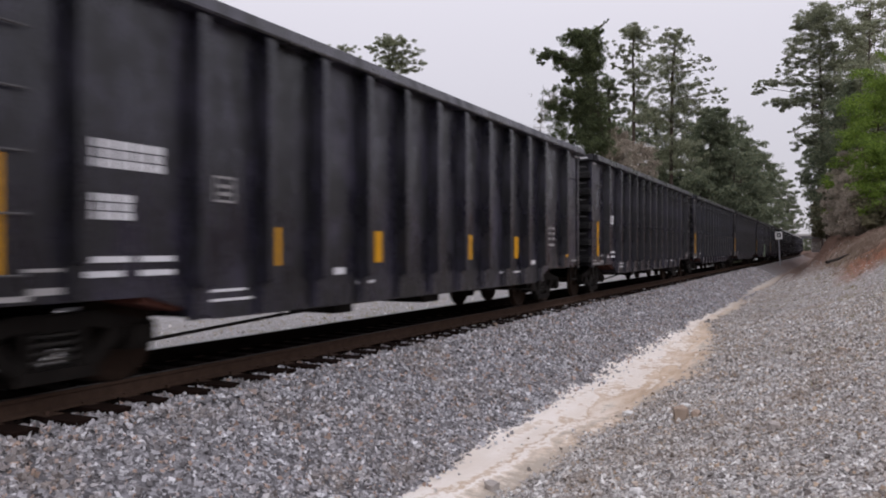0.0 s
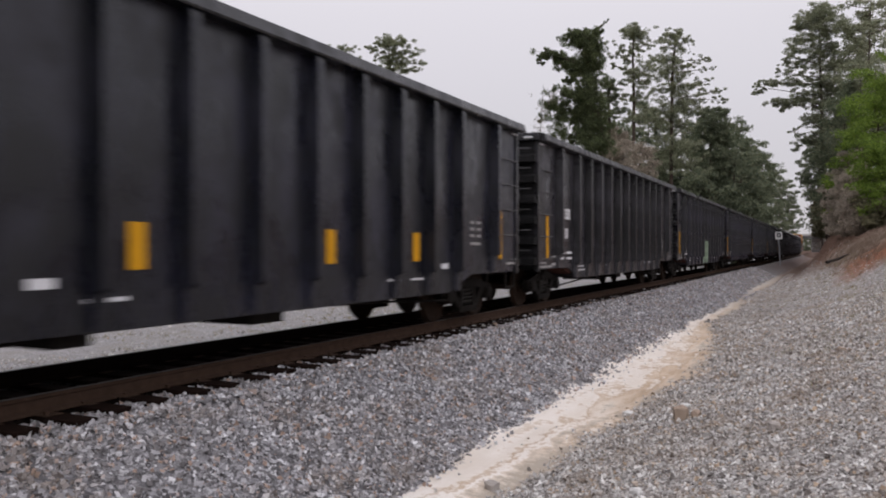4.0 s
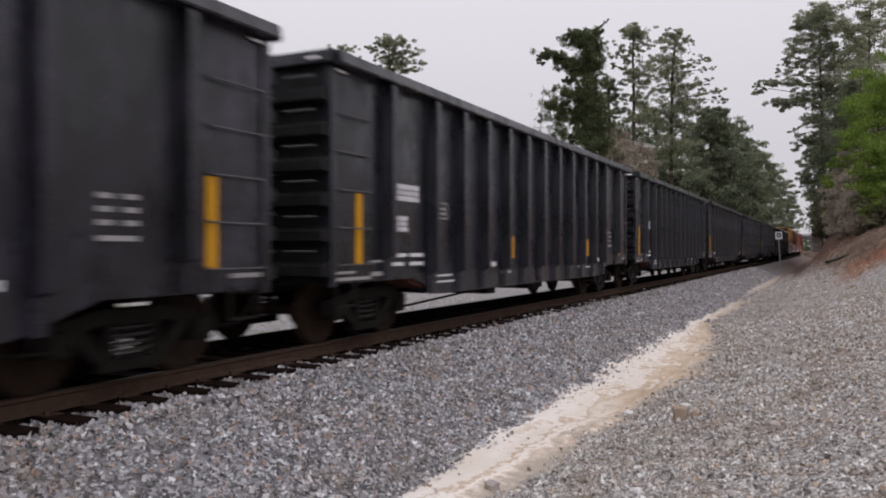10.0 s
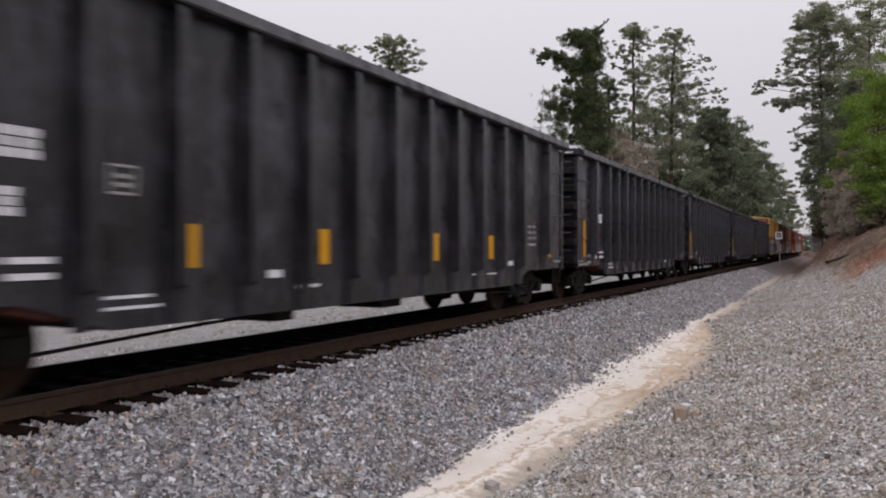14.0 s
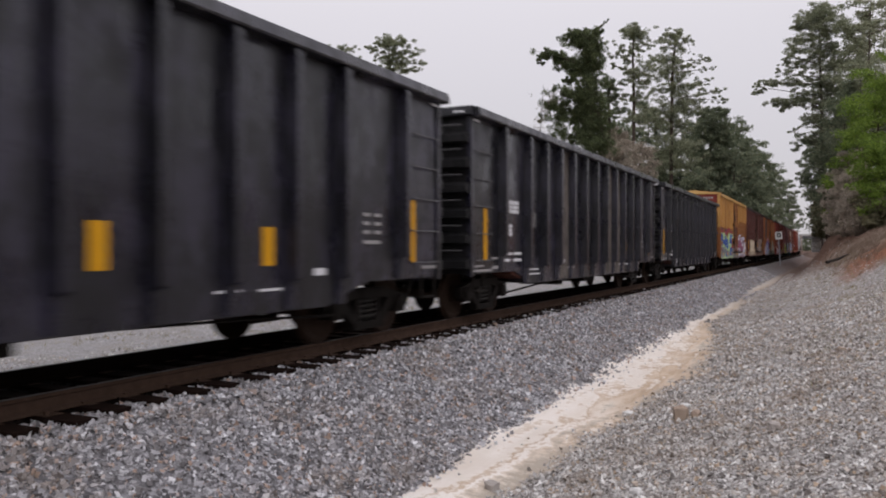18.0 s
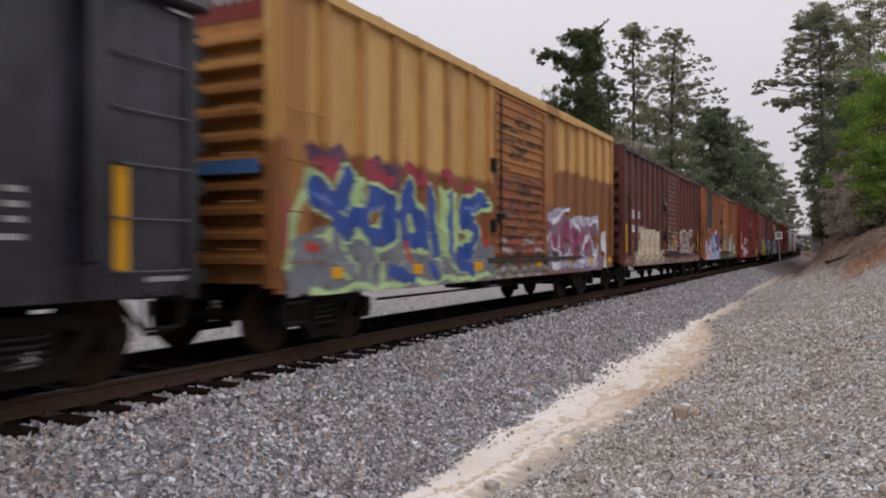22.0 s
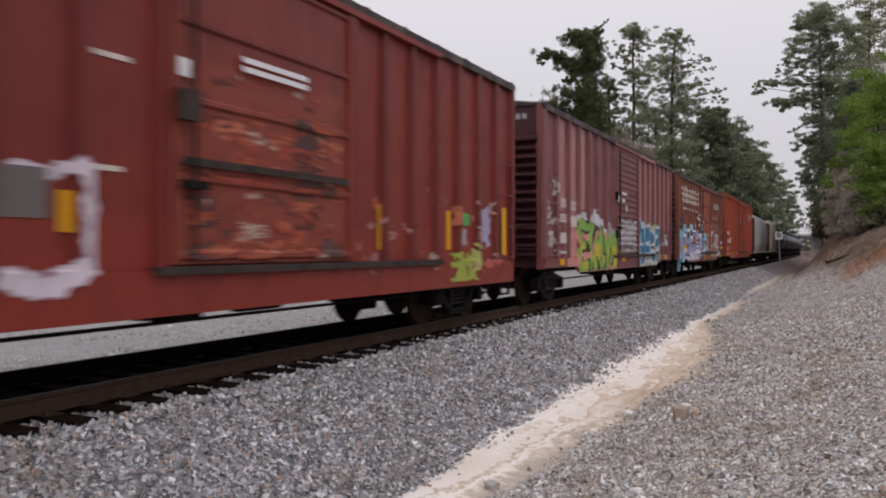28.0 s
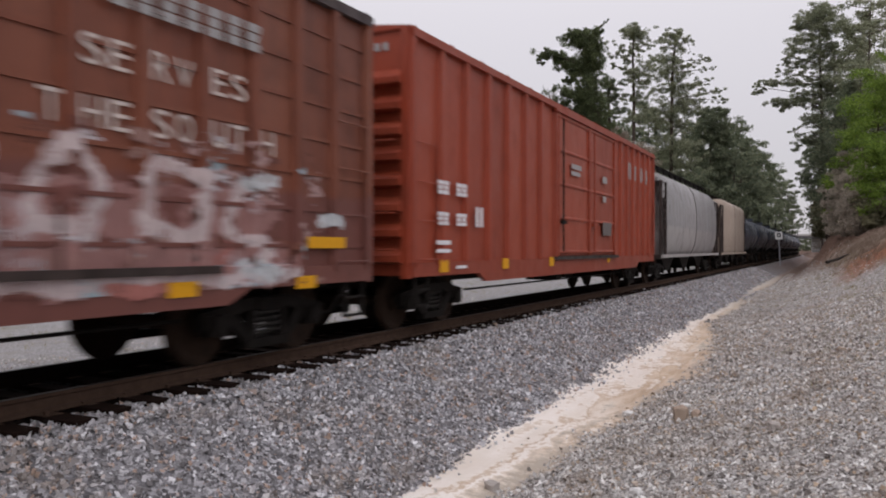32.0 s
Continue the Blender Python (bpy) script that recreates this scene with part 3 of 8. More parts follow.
def bogie_meshes():
    out = {}
    bm = bmesh.new()
    for s in (1, -1):
        lathe(bm, [(s * 0.69, 0.30), (s * 0.69, 0.455), (s * 0.72, 0.49), (s * 0.735, 0.462), (s * 0.79, 0.455), (s * 0.79, 0.39), (s * 0.765, 0.36), (s * 0.765, 0.16), (s * 0.80, 0.14), (s * 0.80, 0.09)], (0, 0, 0), 28)
    tube(bm, (-1.0, 0, 0), (1.0, 0, 0), 0.08, n=10)
    out["wheelset"] = mesh_of("wheelset", bm, WHEEL, False)
    bm = bmesh.new()
    # a cast side frame: top member, sloping tension members, spring seat
    prism(bm, ((-1.12, 0.40), (-1.12, 0.60), (-0.78, 0.66), (-0.42, 0.74), (0.42, 0.74), (0.78, 0.66), (1.12, 0.60), (1.12, 0.40), (0.80, 0.50), (0.36, 0.60), (-0.36, 0.60), (-0.80, 0.50)), "x", 0.93, 1.06)
    for s in (1, -1):
        prism(bm, ((s * 0.76, 0.50), (s * 0.60, 0.60), (s * 0.30, 0.28), (s * 0.36, 0.17)), "x", 0.94, 1.05)
        prism(bm, ((s * 0.24, 0.60), (s * 0.34, 0.60), (s * 0.34, 0.24), (s * 0.24, 0.24)), "x", 0.94, 1.05)
        box(bm, 0.90, 1.09, s * 0.89 - 0.15, s * 0.89 + 0.15, 0.34, 0.57)
        lathe(bm, [(1.06, 0.13), (1.12, 0.12), (1.13, 0.05)], (0, s * 0.89, 0.455), 12)
    box(bm, 0.92, 1.07, -0.40, 0.40, 0.14, 0.25)
    out["side_frame"] = mesh_of("side_frame", bm, STEEL_DARK)
    bm = bmesh.new()
    coil = [Vector((0.99 + 0.058 * math.cos(a * 0.9), 0.058 * math.sin(a * 0.9), 0.26 + 0.0105 * a)) for a in range(0, 32)]
    sweep(bm, coil, 0.02)
    out["spring"] = mesh_of("spring", bm, SPRING_STEEL)
    bm = bmesh.new()
    box(bm, -1.08, 1.08, -0.21, 0.21, 0.58, 0.72)
    box(bm, -0.45, 0.45, -0.25, 0.25, 0.5, 0.82)
    out["bolster"] = mesh_of("bogie", bm, STEEL_DARK)
    bm = bmesh.new()
    for s in (1, -1):
        box(bm, -0.85, 0.85, s * 0.36 - 0.05, s * 0.36 + 0.05, 0.38, 0.48)
        box(bm, 0.70, 0.80, s * 0.40 - 0.06, s * 0.40 + 0.06, 0.28, 0.60)
        box(bm, -0.80, -0.70, s * 0.40 - 0.06, s * 0.40 + 0.06, 0.28, 0.60)
    out["brake_beam"] = mesh_of("brake_beam", bm, STEEL_DARK)
    return out


BOGIE = bogie_meshes()


def add_bogie(car, y):
    b = part("bogie", BOGIE["bolster"], None, car, "dark cast-steel freight bogie")
    b.location = (0, y, 0)
    for turned in (0, 180):
        f = part("side_frame", BOGIE["side_frame"], None, b)
        f.rotation_euler = (0, 0, radians(turned))
        for dy in (-0.16, 0.0, 0.16):
            f = part("spring", BOGIE["spring"], None, b)
            f.location, f.rotation_euler = (0, dy, 0), (0, 0, radians(turned))
    part("brake_beam", BOGIE["brake_beam"], None, b)
    for d in (-0.89, 0.89):
        w = part("wheelset", BOGIE["wheelset"], None, b, "steel wheels on an axle, bright treads")
        w.location = (0, d, 0.457)
    return b


def coupler(car, y, out):
    """Draft gear, shank, knuckle and air hose at one end; out is -1 at the leading end and 1 at the other."""
    bm = bmesh.new()
    box(bm, -0.13, 0.13, *sorted((y, y + out * 0.45)), 0.78, 1.0)
    box(bm, -0.17, 0.17, *sorted((y + out * 0.42, y + out * 0.78)), 0.74, 1.03)
    box(bm, -0.25, 0.25, *sorted((y - out * 0.3, y + out * 0.05)), 0.70, 1.06)
    c = part("coupler", bm, STEEL_DARK, car, "rusty knuckle coupler")
    bm = bmesh.new()
    pts = [(0.30, 0.05, 0.80), (0.33, 0.25, 0.55), (0.32, 0.45, 0.36), (0.28, 0.68, 0.34)]
    sweep(bm, [Vector((a, y + out * b, c)) for a, b, c in pts], 0.028, 6)
    part("air_hose", bm, STEEL_DARK, c)


def ladder(car, x, y0, y1, rungs, material, name="ladder", stiles=True):
    """Rungs on the side, on two stiles or on brackets of their own."""
    if stiles:
        bm = bmesh.new()
        for y in (y0, y1):
            box(bm, x + 0.02, x + 0.05, y - 0.02, y + 0.02, rungs[0] - 0.12, rungs[-1] + 0.12)
        ob = part(name, bm, material, car)
    for z in rungs:
        bm = bmesh.new()
        if stiles:
            tube(bm, (x + 0.06, y0, z), (x + 0.06, y1, z), 0.011, n=6)
            part("rung", bm, material, ob)
        else:
            sweep(bm, [Vector(q) for q in ((x - 0.01, y0, z + 0.03), (x + 0.055, y0, z), (x + 0.06, y0 + 0.03, z), (x + 0.06, y1 - 0.03, z), (x + 0.055, y1, z), (x - 0.01, y1, z + 0.03))], 0.012, 6)
            part("grab_iron", bm, RUNG, car)


def bars(car, x, marks, material, name="stencilled_marking", label=""):
    """Unreadable lettering: plain bars, (y0, y1, z0, z1) each."""
    for k, (y0, y1, z0, z1) in enumerate(marks):
        one_box(name, (x, x + 0.006, y0, y1, z0, z1), material, car, label)


def row_of_bars(y0, z0, widths, height, gap=0.035):
    out, y = [], y0
    for w in widths:
        for k in range(3):
            out.append((y + w * 0.05 * (k % 2), y + w * (1 - 0.12 * (k % 2)), z0 + height * 0.35 * k, z0 + height * (0.35 * k + 0.30)))
        y += w + gap
    return out


GON_L, GON_TOP, HALF = 16.2, 3.84, 1.43


def gondola(material, marks=3):
    """High-sided coal gondola: sheet sides between pressed posts, deep top chord, ribbed ends with ladders, dropped belly."""
    L = GON_L
    car = thing("gondola_car", "black high-sided steel coal gondola car with yellow reflector strips", "freight car", "gondola cars of the train")
    belly = 1.45 + 1.35
    side = ((0.0, 0.86), (belly - 0.55, 0.86), (belly + 0.35, 0.58), (L - belly - 0.35, 0.58), (L - belly + 0.55, 0.86), (L, 0.86), (L, GON_TOP - 0.15), (0.0, GON_TOP - 0.15))
    inner = [1.4] + [2.8 + 1.05 * k for k in range(11)] + [L - 1.3]
    foot = side[:6]
    cuts = [0.0, *inner, L]
    for a, b in zip(cuts, cuts[1:]):
        low = [(y, float(np.interp(y, [p[0] for p in foot], [p[1] for p in foot]))) for y in sorted({a + 0.001, b - 0.001, *[p[0] for p in foot if a < p[0] < b]})]
        bm = bmesh.new()
        prism(bm, (*low, (b - 0.001, GON_TOP - 0.15), (a + 0.001, GON_TOP - 0.15)), "x", HALF - 0.03, HALF)
        part("side_panel", bm, material, car)
    bm = bmesh.new()
    prism(bm, side, "x", 0.03 - HALF, -HALF)
    part("side_sheet", bm, material, car)
    bm = bmesh.new()
    box(bm, -HALF + 0.03, HALF - 0.03, 0.05, L - 0.05, 1.0, 1.08)
    box(bm, -0.3, 0.3, -0.05, L + 0.05, 0.72, 1.0)
    prism(bm, ((belly + 0.3, 0.585), (L - belly - 0.3, 0.585), (L - belly + 0.5, 1.0), (belly - 0.5, 1.0)), "x", -HALF + 0.035, HALF - 0.035)
    part("underframe", bm, material, car)
    for s in (1, -1):
        bm = bmesh.new()
        prism(bm, ((s * (HALF - 0.03), GON_TOP - 0.17), (s * (HALF + 0.19), GON_TOP - 0.17), (s * (HALF + 0.21), GON_TOP - 0.15), (s * (HALF + 0.17), GON_TOP - 0.01), (s * (HALF + 0.15), GON_TOP), (s * (HALF - 0.03), GON_TOP)), "y", -0.02, L + 0.02)
        part("top_chord", bm, material, car)
    post = bmesh.new()
    for a, b, zt in ((0.05, 0.085, 0.0),):
        # a pressed post, wider at its root and tapered off under the chord
        lo, hi = 0.0, GON_TOP - 0.16
        prof = [(lo + 0.02, 0.07), (lo + 0.40, 0.09), (lo + 0.45, 0.17), (hi - 0.12, 0.17), (hi - 0.02, 0.16)]
        rings = []
        for z, d in prof:
            rings.append([post.verts.new(p) for p in ((0, -0.085, z), (d, -0.06, z), (d, 0.06, z), (0, 0.085, z))])
        for p, q in zip(rings, rings[1:]):
            for i in range(3):
                post.faces.new((p[i], p[i + 1], q[i + 1], q[i]))
        post.faces.new(rings[0][::-1])
        post.faces.new(rings[-1])
    for v in post.verts:
        v.co.z = 0.60 + (v.co.z - 0.02) * (GON_TOP - 0.18 - 0.60) / (GON_TOP - 0.2)
    long_post = mesh_of("side_post", post, material)
    short_post = long_post.copy()
    for v in short_post.vertices:
        v.co.z = 0.88 + (v.co.z - 0.60) * (GON_TOP - 0.18 - 0.88) / (GON_TOP - 0.78)
    for s in (1, -1):
        for y in inner:
            p = part("side_post", long_post if 2 < y < L - 2 else short_post, None, car)
            p.location = (s * HALF, y, 0)
            if s < 0:
                p.rotation_euler = (0, 0, math.pi)
    for y, out in ((0.0, -1), (L, 1)):
        bm = bmesh.new()
        box(bm, -HALF, HALF, *sorted((y, y - out * 0.04)), 0.86, GON_TOP - 0.02)
        part("end_sheet", bm, END_BLACK, car)
        for z in (1.05, 1.5, 1.95, 2.4, 2.85, 3.3):
            bm = bmesh.new()
            prism(bm, ((y, z - 0.11), (y + out * 0.17, z - 0.08), (y + out * 0.17, z + 0.04), (y, z + 0.11)), "x", -HALF, HALF)
            part("end_rib", bm, END_BLACK, car)
        bm = bmesh.new()
        box(bm, -HALF - 0.02, HALF + 0.1, *sorted((y - out * 0.02, y + out * 0.14)), GON_TOP - 0.15, GON_TOP)
        part("end_chord", bm, material, car)
        for s in (1, -1):
            bm = bmesh.new()
            box(bm, *sorted((s * (HALF - 0.05), s * (HALF + 0.035))), *sorted((y - out * 0.10, y + out * 0.02)), 0.82, GON_TOP - 0.16)
            part("corner_post", bm, material, car)
        coupler(car, y, out)
        yy = (0.12, 0.95) if out < 0 else (L - 0.95, L - 0.12)
        ladder(car, HALF, *yy, (1.10, 1.585, 2.08, 2.575, 3.07), BLACK, stiles=False)
        # end ladder, nearer the camera's side
        for z in (1.28, 1.72, 2.17, 2.62, 3.07, 3.5):
            bm = bmesh.new()
            tube(bm, (HALF - 0.55, y + out * 0.22, z), (HALF - 0.08, y + out * 0.22, z), 0.016, n=6)
            part("end_grab_iron", bm, RUNG, car)
        # step below the corner
        bm = bmesh.new()
        for dy in (0.15, 0.6):
            box(bm, HALF - 0.02, HALF + 0.01, y - out * dy - 0.015, y - out * dy + 0.015, 0.55, 0.9)
        box(bm, HALF - 0.03, HALF + 0.02, *sorted((y - out * 0.15, y - out * 0.6)), 0.54, 0.57)
        part("sill_step", bm, STEEL_DARK, car)
        bm = bmesh.new()
        tube(bm, (HALF - 0.25, y + out * 0.15, GON_TOP - 0.10), (HALF - 0.05, y + out * 0.15, GON_TOP - 0.10), 0.02, n=6)
        part("end_handhold", bm, WHITE, car, "white handhold")
        bm = bmesh.new()
        tube(bm, (HALF + 0.04, y - out * 0.08, GON_TOP - 0.22), (HALF + 0.04, y - out * 0.32, GON_TOP - 0.22), 0.02, n=6)
        part("corner_handhold", bm, WHITE, car, "white handhold")
    face = HALF + 0.004
    for y, z0, z1, wd in ((0.61, 1.10, 2.06, 0.145), (L - 0.96, 1.10, 2.06, 0.145), (4.0, 1.12, 1.56, 0.2), (6.31, 1.12, 1.56, 0.2), (9.44, 1.12, 1.56, 0.2), (11.76, 1.12, 1.56, 0.2)):
        one_box("reflector_strip", (face, face + 0.008, y, y + wd, z0, z1), YELLOW, car, "yellow reflective strip")
    bars(car, face, row_of_bars(1.52, 2.03, (0.15, 0.15, 0.15, 0.15, 0.15), 0.25), WHITE, label="white stencilled letters")
    bars(car, face, row_of_bars(1.52, 1.57, (0.15, 0.15, 0.15, 0.15)[:marks], 0.23), WHITE, label="white stencilled letters")
    bars(car, face, [(1.53, 2.03, 1.19, 1.245), (2.13, 2.55, 1.19, 1.245), (1.53, 1.93, 1.06, 1.115), (2.13, 2.55, 1.06, 1.115)], WHITE)
    for d in ((3.1, 3.42, 2.05, 2.075), (3.1, 3.42, 1.80, 1.825), (3.1, 3.125, 1.83, 2.045), (3.395, 3.42, 1.83, 2.045), (3.17, 3.35, 1.95, 1.99), (3.17, 3.35, 1.87, 1.91)):
        bars(car, face, [d], FAINT)
    bars(car, face, [(L - 2.3 + 0.29 * (k % 2), L - 2.14 + 0.29 * (k % 2), 1.76 - 0.12 * (k // 2), 1.81 - 0.12 * (k // 2)) for k in range(6)] + [(L - 2.3, L - 1.85, 1.38, 1.43)], FAINT)
    bars(car, face, [(0.08, 0.6, 0.98, 1.015), (0.95, 1.3, 1.12, 1.15), (L - 0.6, L - 0.08, 1.0, 1.05), (0.15, 1.0, 0.89, 0.935), (1.0, 1.3, 0.93, 0.99)], FAINT)
    bars(car, face, [(3.05, 3.6, 0.86, 0.89), (3.05, 3.7, 0.76, 0.79), (5.3, 5.55, 0.98, 1.07), (5.85, 6.3, 0.84, 0.88), (L - 5.2, L - 4.8, 0.84, 0.87), (L - 4.5, L - 4.1, 0.83, 0.86), (L - 3.45, L - 3.2, 0.98, 1.07)], WHITE)
    bm = bmesh.new()
    sweep(bm, [Vector((1.1, y, z)) for y, z in ((2.45, 0.40), (4.6, 0.50), (6.2, 0.55), (L - 6.2, 0.55), (L - 4.6, 0.50), (L - 2.45, 0.40))], 0.02, 6)
    for y in (4.6, L - 4.6):
        box(bm, 1.08, 1.12, y - 0.02, y + 0.02, 0.48, 0.62)
    part("brake_pipe", bm, STEEL_DARK, car)
    one_box("brake_gear", (0.2, 1.2, 5.7, 6.1, 0.44, 0.6), STEEL_DARK, car)
    one_box("brake_gear", (0.3, 1.1, 8.4, 9.0, 0.42, 0.6), STEEL_DARK, car)
    for y, out in ((2.38, 1), (L - 2.38, -1)):
        bm = bmesh.new()
        prism(bm, ((y - 0.22, 0.90), (y + 0.16, 0.90), (y + out * 0.34, 0.72), (y + out * 0.30, 0.69), (y - 0.2, 0.80)), "x", HALF - 0.5, HALF - 0.06)
        part("belly_gusset", bm, OXIDE, car, "rusty red gusset above the bogie")
    for y in (1.55, L - 1.55):
        add_bogie(car, y)
    return car


def car_paint(name, col, low=None, split=2.6, wear=(0.07, 0.04, 0.03), amount=0.55, rough=0.6, patches=(), fade=(0.5, 0.35, 0.3), streaks=1.0, tilt=None):
    """Old car paint in the car's own space: a second colour below a ragged line, repainted patches (y0, y1, z0, z1, colour), rust runs."""
    m, n, l, b = nodes_of(name)
    c = n.new("ShaderNodeTexCoord")
    sep = n.new("ShaderNodeSeparateXYZ")
    l.new(c.outputs["Object"], sep.inputs[0])
    y, z = sep.outputs[1], sep.outputs[2]
    streak = noise_tex(n, l, coords(n, l, (1, 6, 0.3)), 1.3, 6)
    blot = noise_tex(n, l, coords(n, l), 1.1, 7, 0.68)
    spots = noise_tex(n, l, coords(n, l), 7, 5, 0.7)
    fine = noise_tex(n, l, coords(n, l), 45, 3)
    base = col
    out = mix(n, l, 1.0, base, base)
    out = mix(n, l, math_node(n, l, "MULTIPLY", span(n, l, streak, 0.48, 0.75), amount * streaks), out, wear)
    out = mix(n, l, math_node(n, l, "MULTIPLY", span(n, l, blot, 0.55, 0.8), amount * 0.6), out, fade)
    out = mix(n, l, math_node(n, l, "MULTIPLY", span(n, l, spots, 0.6, 0.72), amount), out, wear)
    runs = noise_tex(n, l, coords(n, l, (1, 14, 0.45)), 2.2, 5, 0.65)
    out = mix(n, l, math_node(n, l, "MULTIPLY", span(n, l, runs, 0.52, 0.7), amount * 0.9), out, tuple(x * 0.7 for x in wear))
    info = n.new("ShaderNodeObjectInfo")
    out = mix(n, l, math_node(n, l, "MULTIPLY", span(n, l, info.outputs["Random"], 0.4, 1.0), 0.3), out, fade)
    out = mix(n, l, math_node(n, l, "MULTIPLY", span(n, l, info.outputs["Random"], 0.4, 0.0), 0.35), out, wear)
    if low:
        edge = math_node(n, l, "ADD", z, math_node(n, l, "MULTIPLY", math_node(n, l, "SUBTRACT", blot, 0.5), 0.16 if tilt else 0.5))
        if tilt:      # behind the door the line starts higher and slopes down
            past = math_node(n, l, "SUBTRACT", y, tilt[0], True)
            edge = math_node(n, l, "ADD", edge, math_node(n, l, "MULTIPLY", past, -tilt[1]))
            slope = math_node(n, l, "MAXIMUM", math_node(n, l, "SUBTRACT", y, tilt[0]), 0.0)
            edge = math_node(n, l, "ADD", edge, math_node(n, l, "MULTIPLY", slope, tilt[2]))
        k = span(n, l, edge, split + 0.05, split - 0.05)
        k = math_node(n, l, "MULTIPLY", k, math_node(n, l, "SUBTRACT", 1.0, math_node(n, l, "MULTIPLY", span(n, l, runs, 0.5, 0.66), 0.14)))
        out = mix(n, l, k, out, low)
    ragged = math_node(n, l, "ADD", z, math_node(n, l, "MULTIPLY", math_node(n, l, "SUBTRACT", blot, 0.5), 0.35))
    for y0, y1, z0, z1, pc in patches:
        k = math_node(n, l, "MULTIPLY", math_node(n, l, "GREATER_THAN", y, y0), math_node(n, l, "LESS_THAN", y, y1))
        k = math_node(n, l, "MULTIPLY", k, math_node(n, l, "MULTIPLY", span(n, l, ragged, z0 - 0.04, z0 + 0.04), span(n, l, ragged, z1 + 0.02, z1 - 0.02)))
        k = math_node(n, l, "MULTIPLY", k, span(n, l, spots, 0.80, 0.68))
        out = mix(n, l, math_node(n, l, "MULTIPLY", k, 0.96), out, pc)
    soot = noise_tex(n, l, coords(n, l, (1, 1.3, 0.7)), 1.9, 7, 0.72)
    out = mix(n, l, math_node(n, l, "MULTIPLY", span(n, l, soot, 0.52, 0.68), amount * 0.6), out, tuple(x * 0.45 for x in wear))
    drips = noise_tex(n, l, coords(n, l, (1, 22, 0.28)), 2.0, 4, 0.6)
    out = mix(n, l, math_node(n, l, "MULTIPLY", span(n, l, drips, 0.6, 0.7), amount * 0.55), out, fade)
    chips = noise_tex(n, l, coords(n, l, (1, 1.5, 1)), 13, 4, 0.75)
    out = mix(n, l, math_node(n, l, "MULTIPLY", span(n, l, chips, 0.67, 0.73), amount * 0.6), out, tuple(min(1, x * 1.5) for x in fade))
    out = mix(n, l, math_node(n, l, "MULTIPLY", fine, 0.25), out, tuple(x * 0.5 for x in col))
    l.new(out, b.inputs["Base Color"])
    sheen = math_node(n, l, "ADD", math_node(n, l, "MULTIPLY", blot, 0.3), math_node(n, l, "MULTIPLY", soot, 0.4))
    l.new(math_node(n, l, "ADD", sheen, rough - 0.42), b.inputs["Roughness"])
    b.inputs["Specular IOR Level"].default_value = 0.32
    bump(n, l, b, fine, 0.15, 0.004)
    return m


DARKENED = paint("darkened_steel", (0.045, 0.03, 0.026), (0.022, 0.017, 0.016), 0.7, 0.7, dust=(0.07, 0.048, 0.042))
BOX_HALF = 1.46


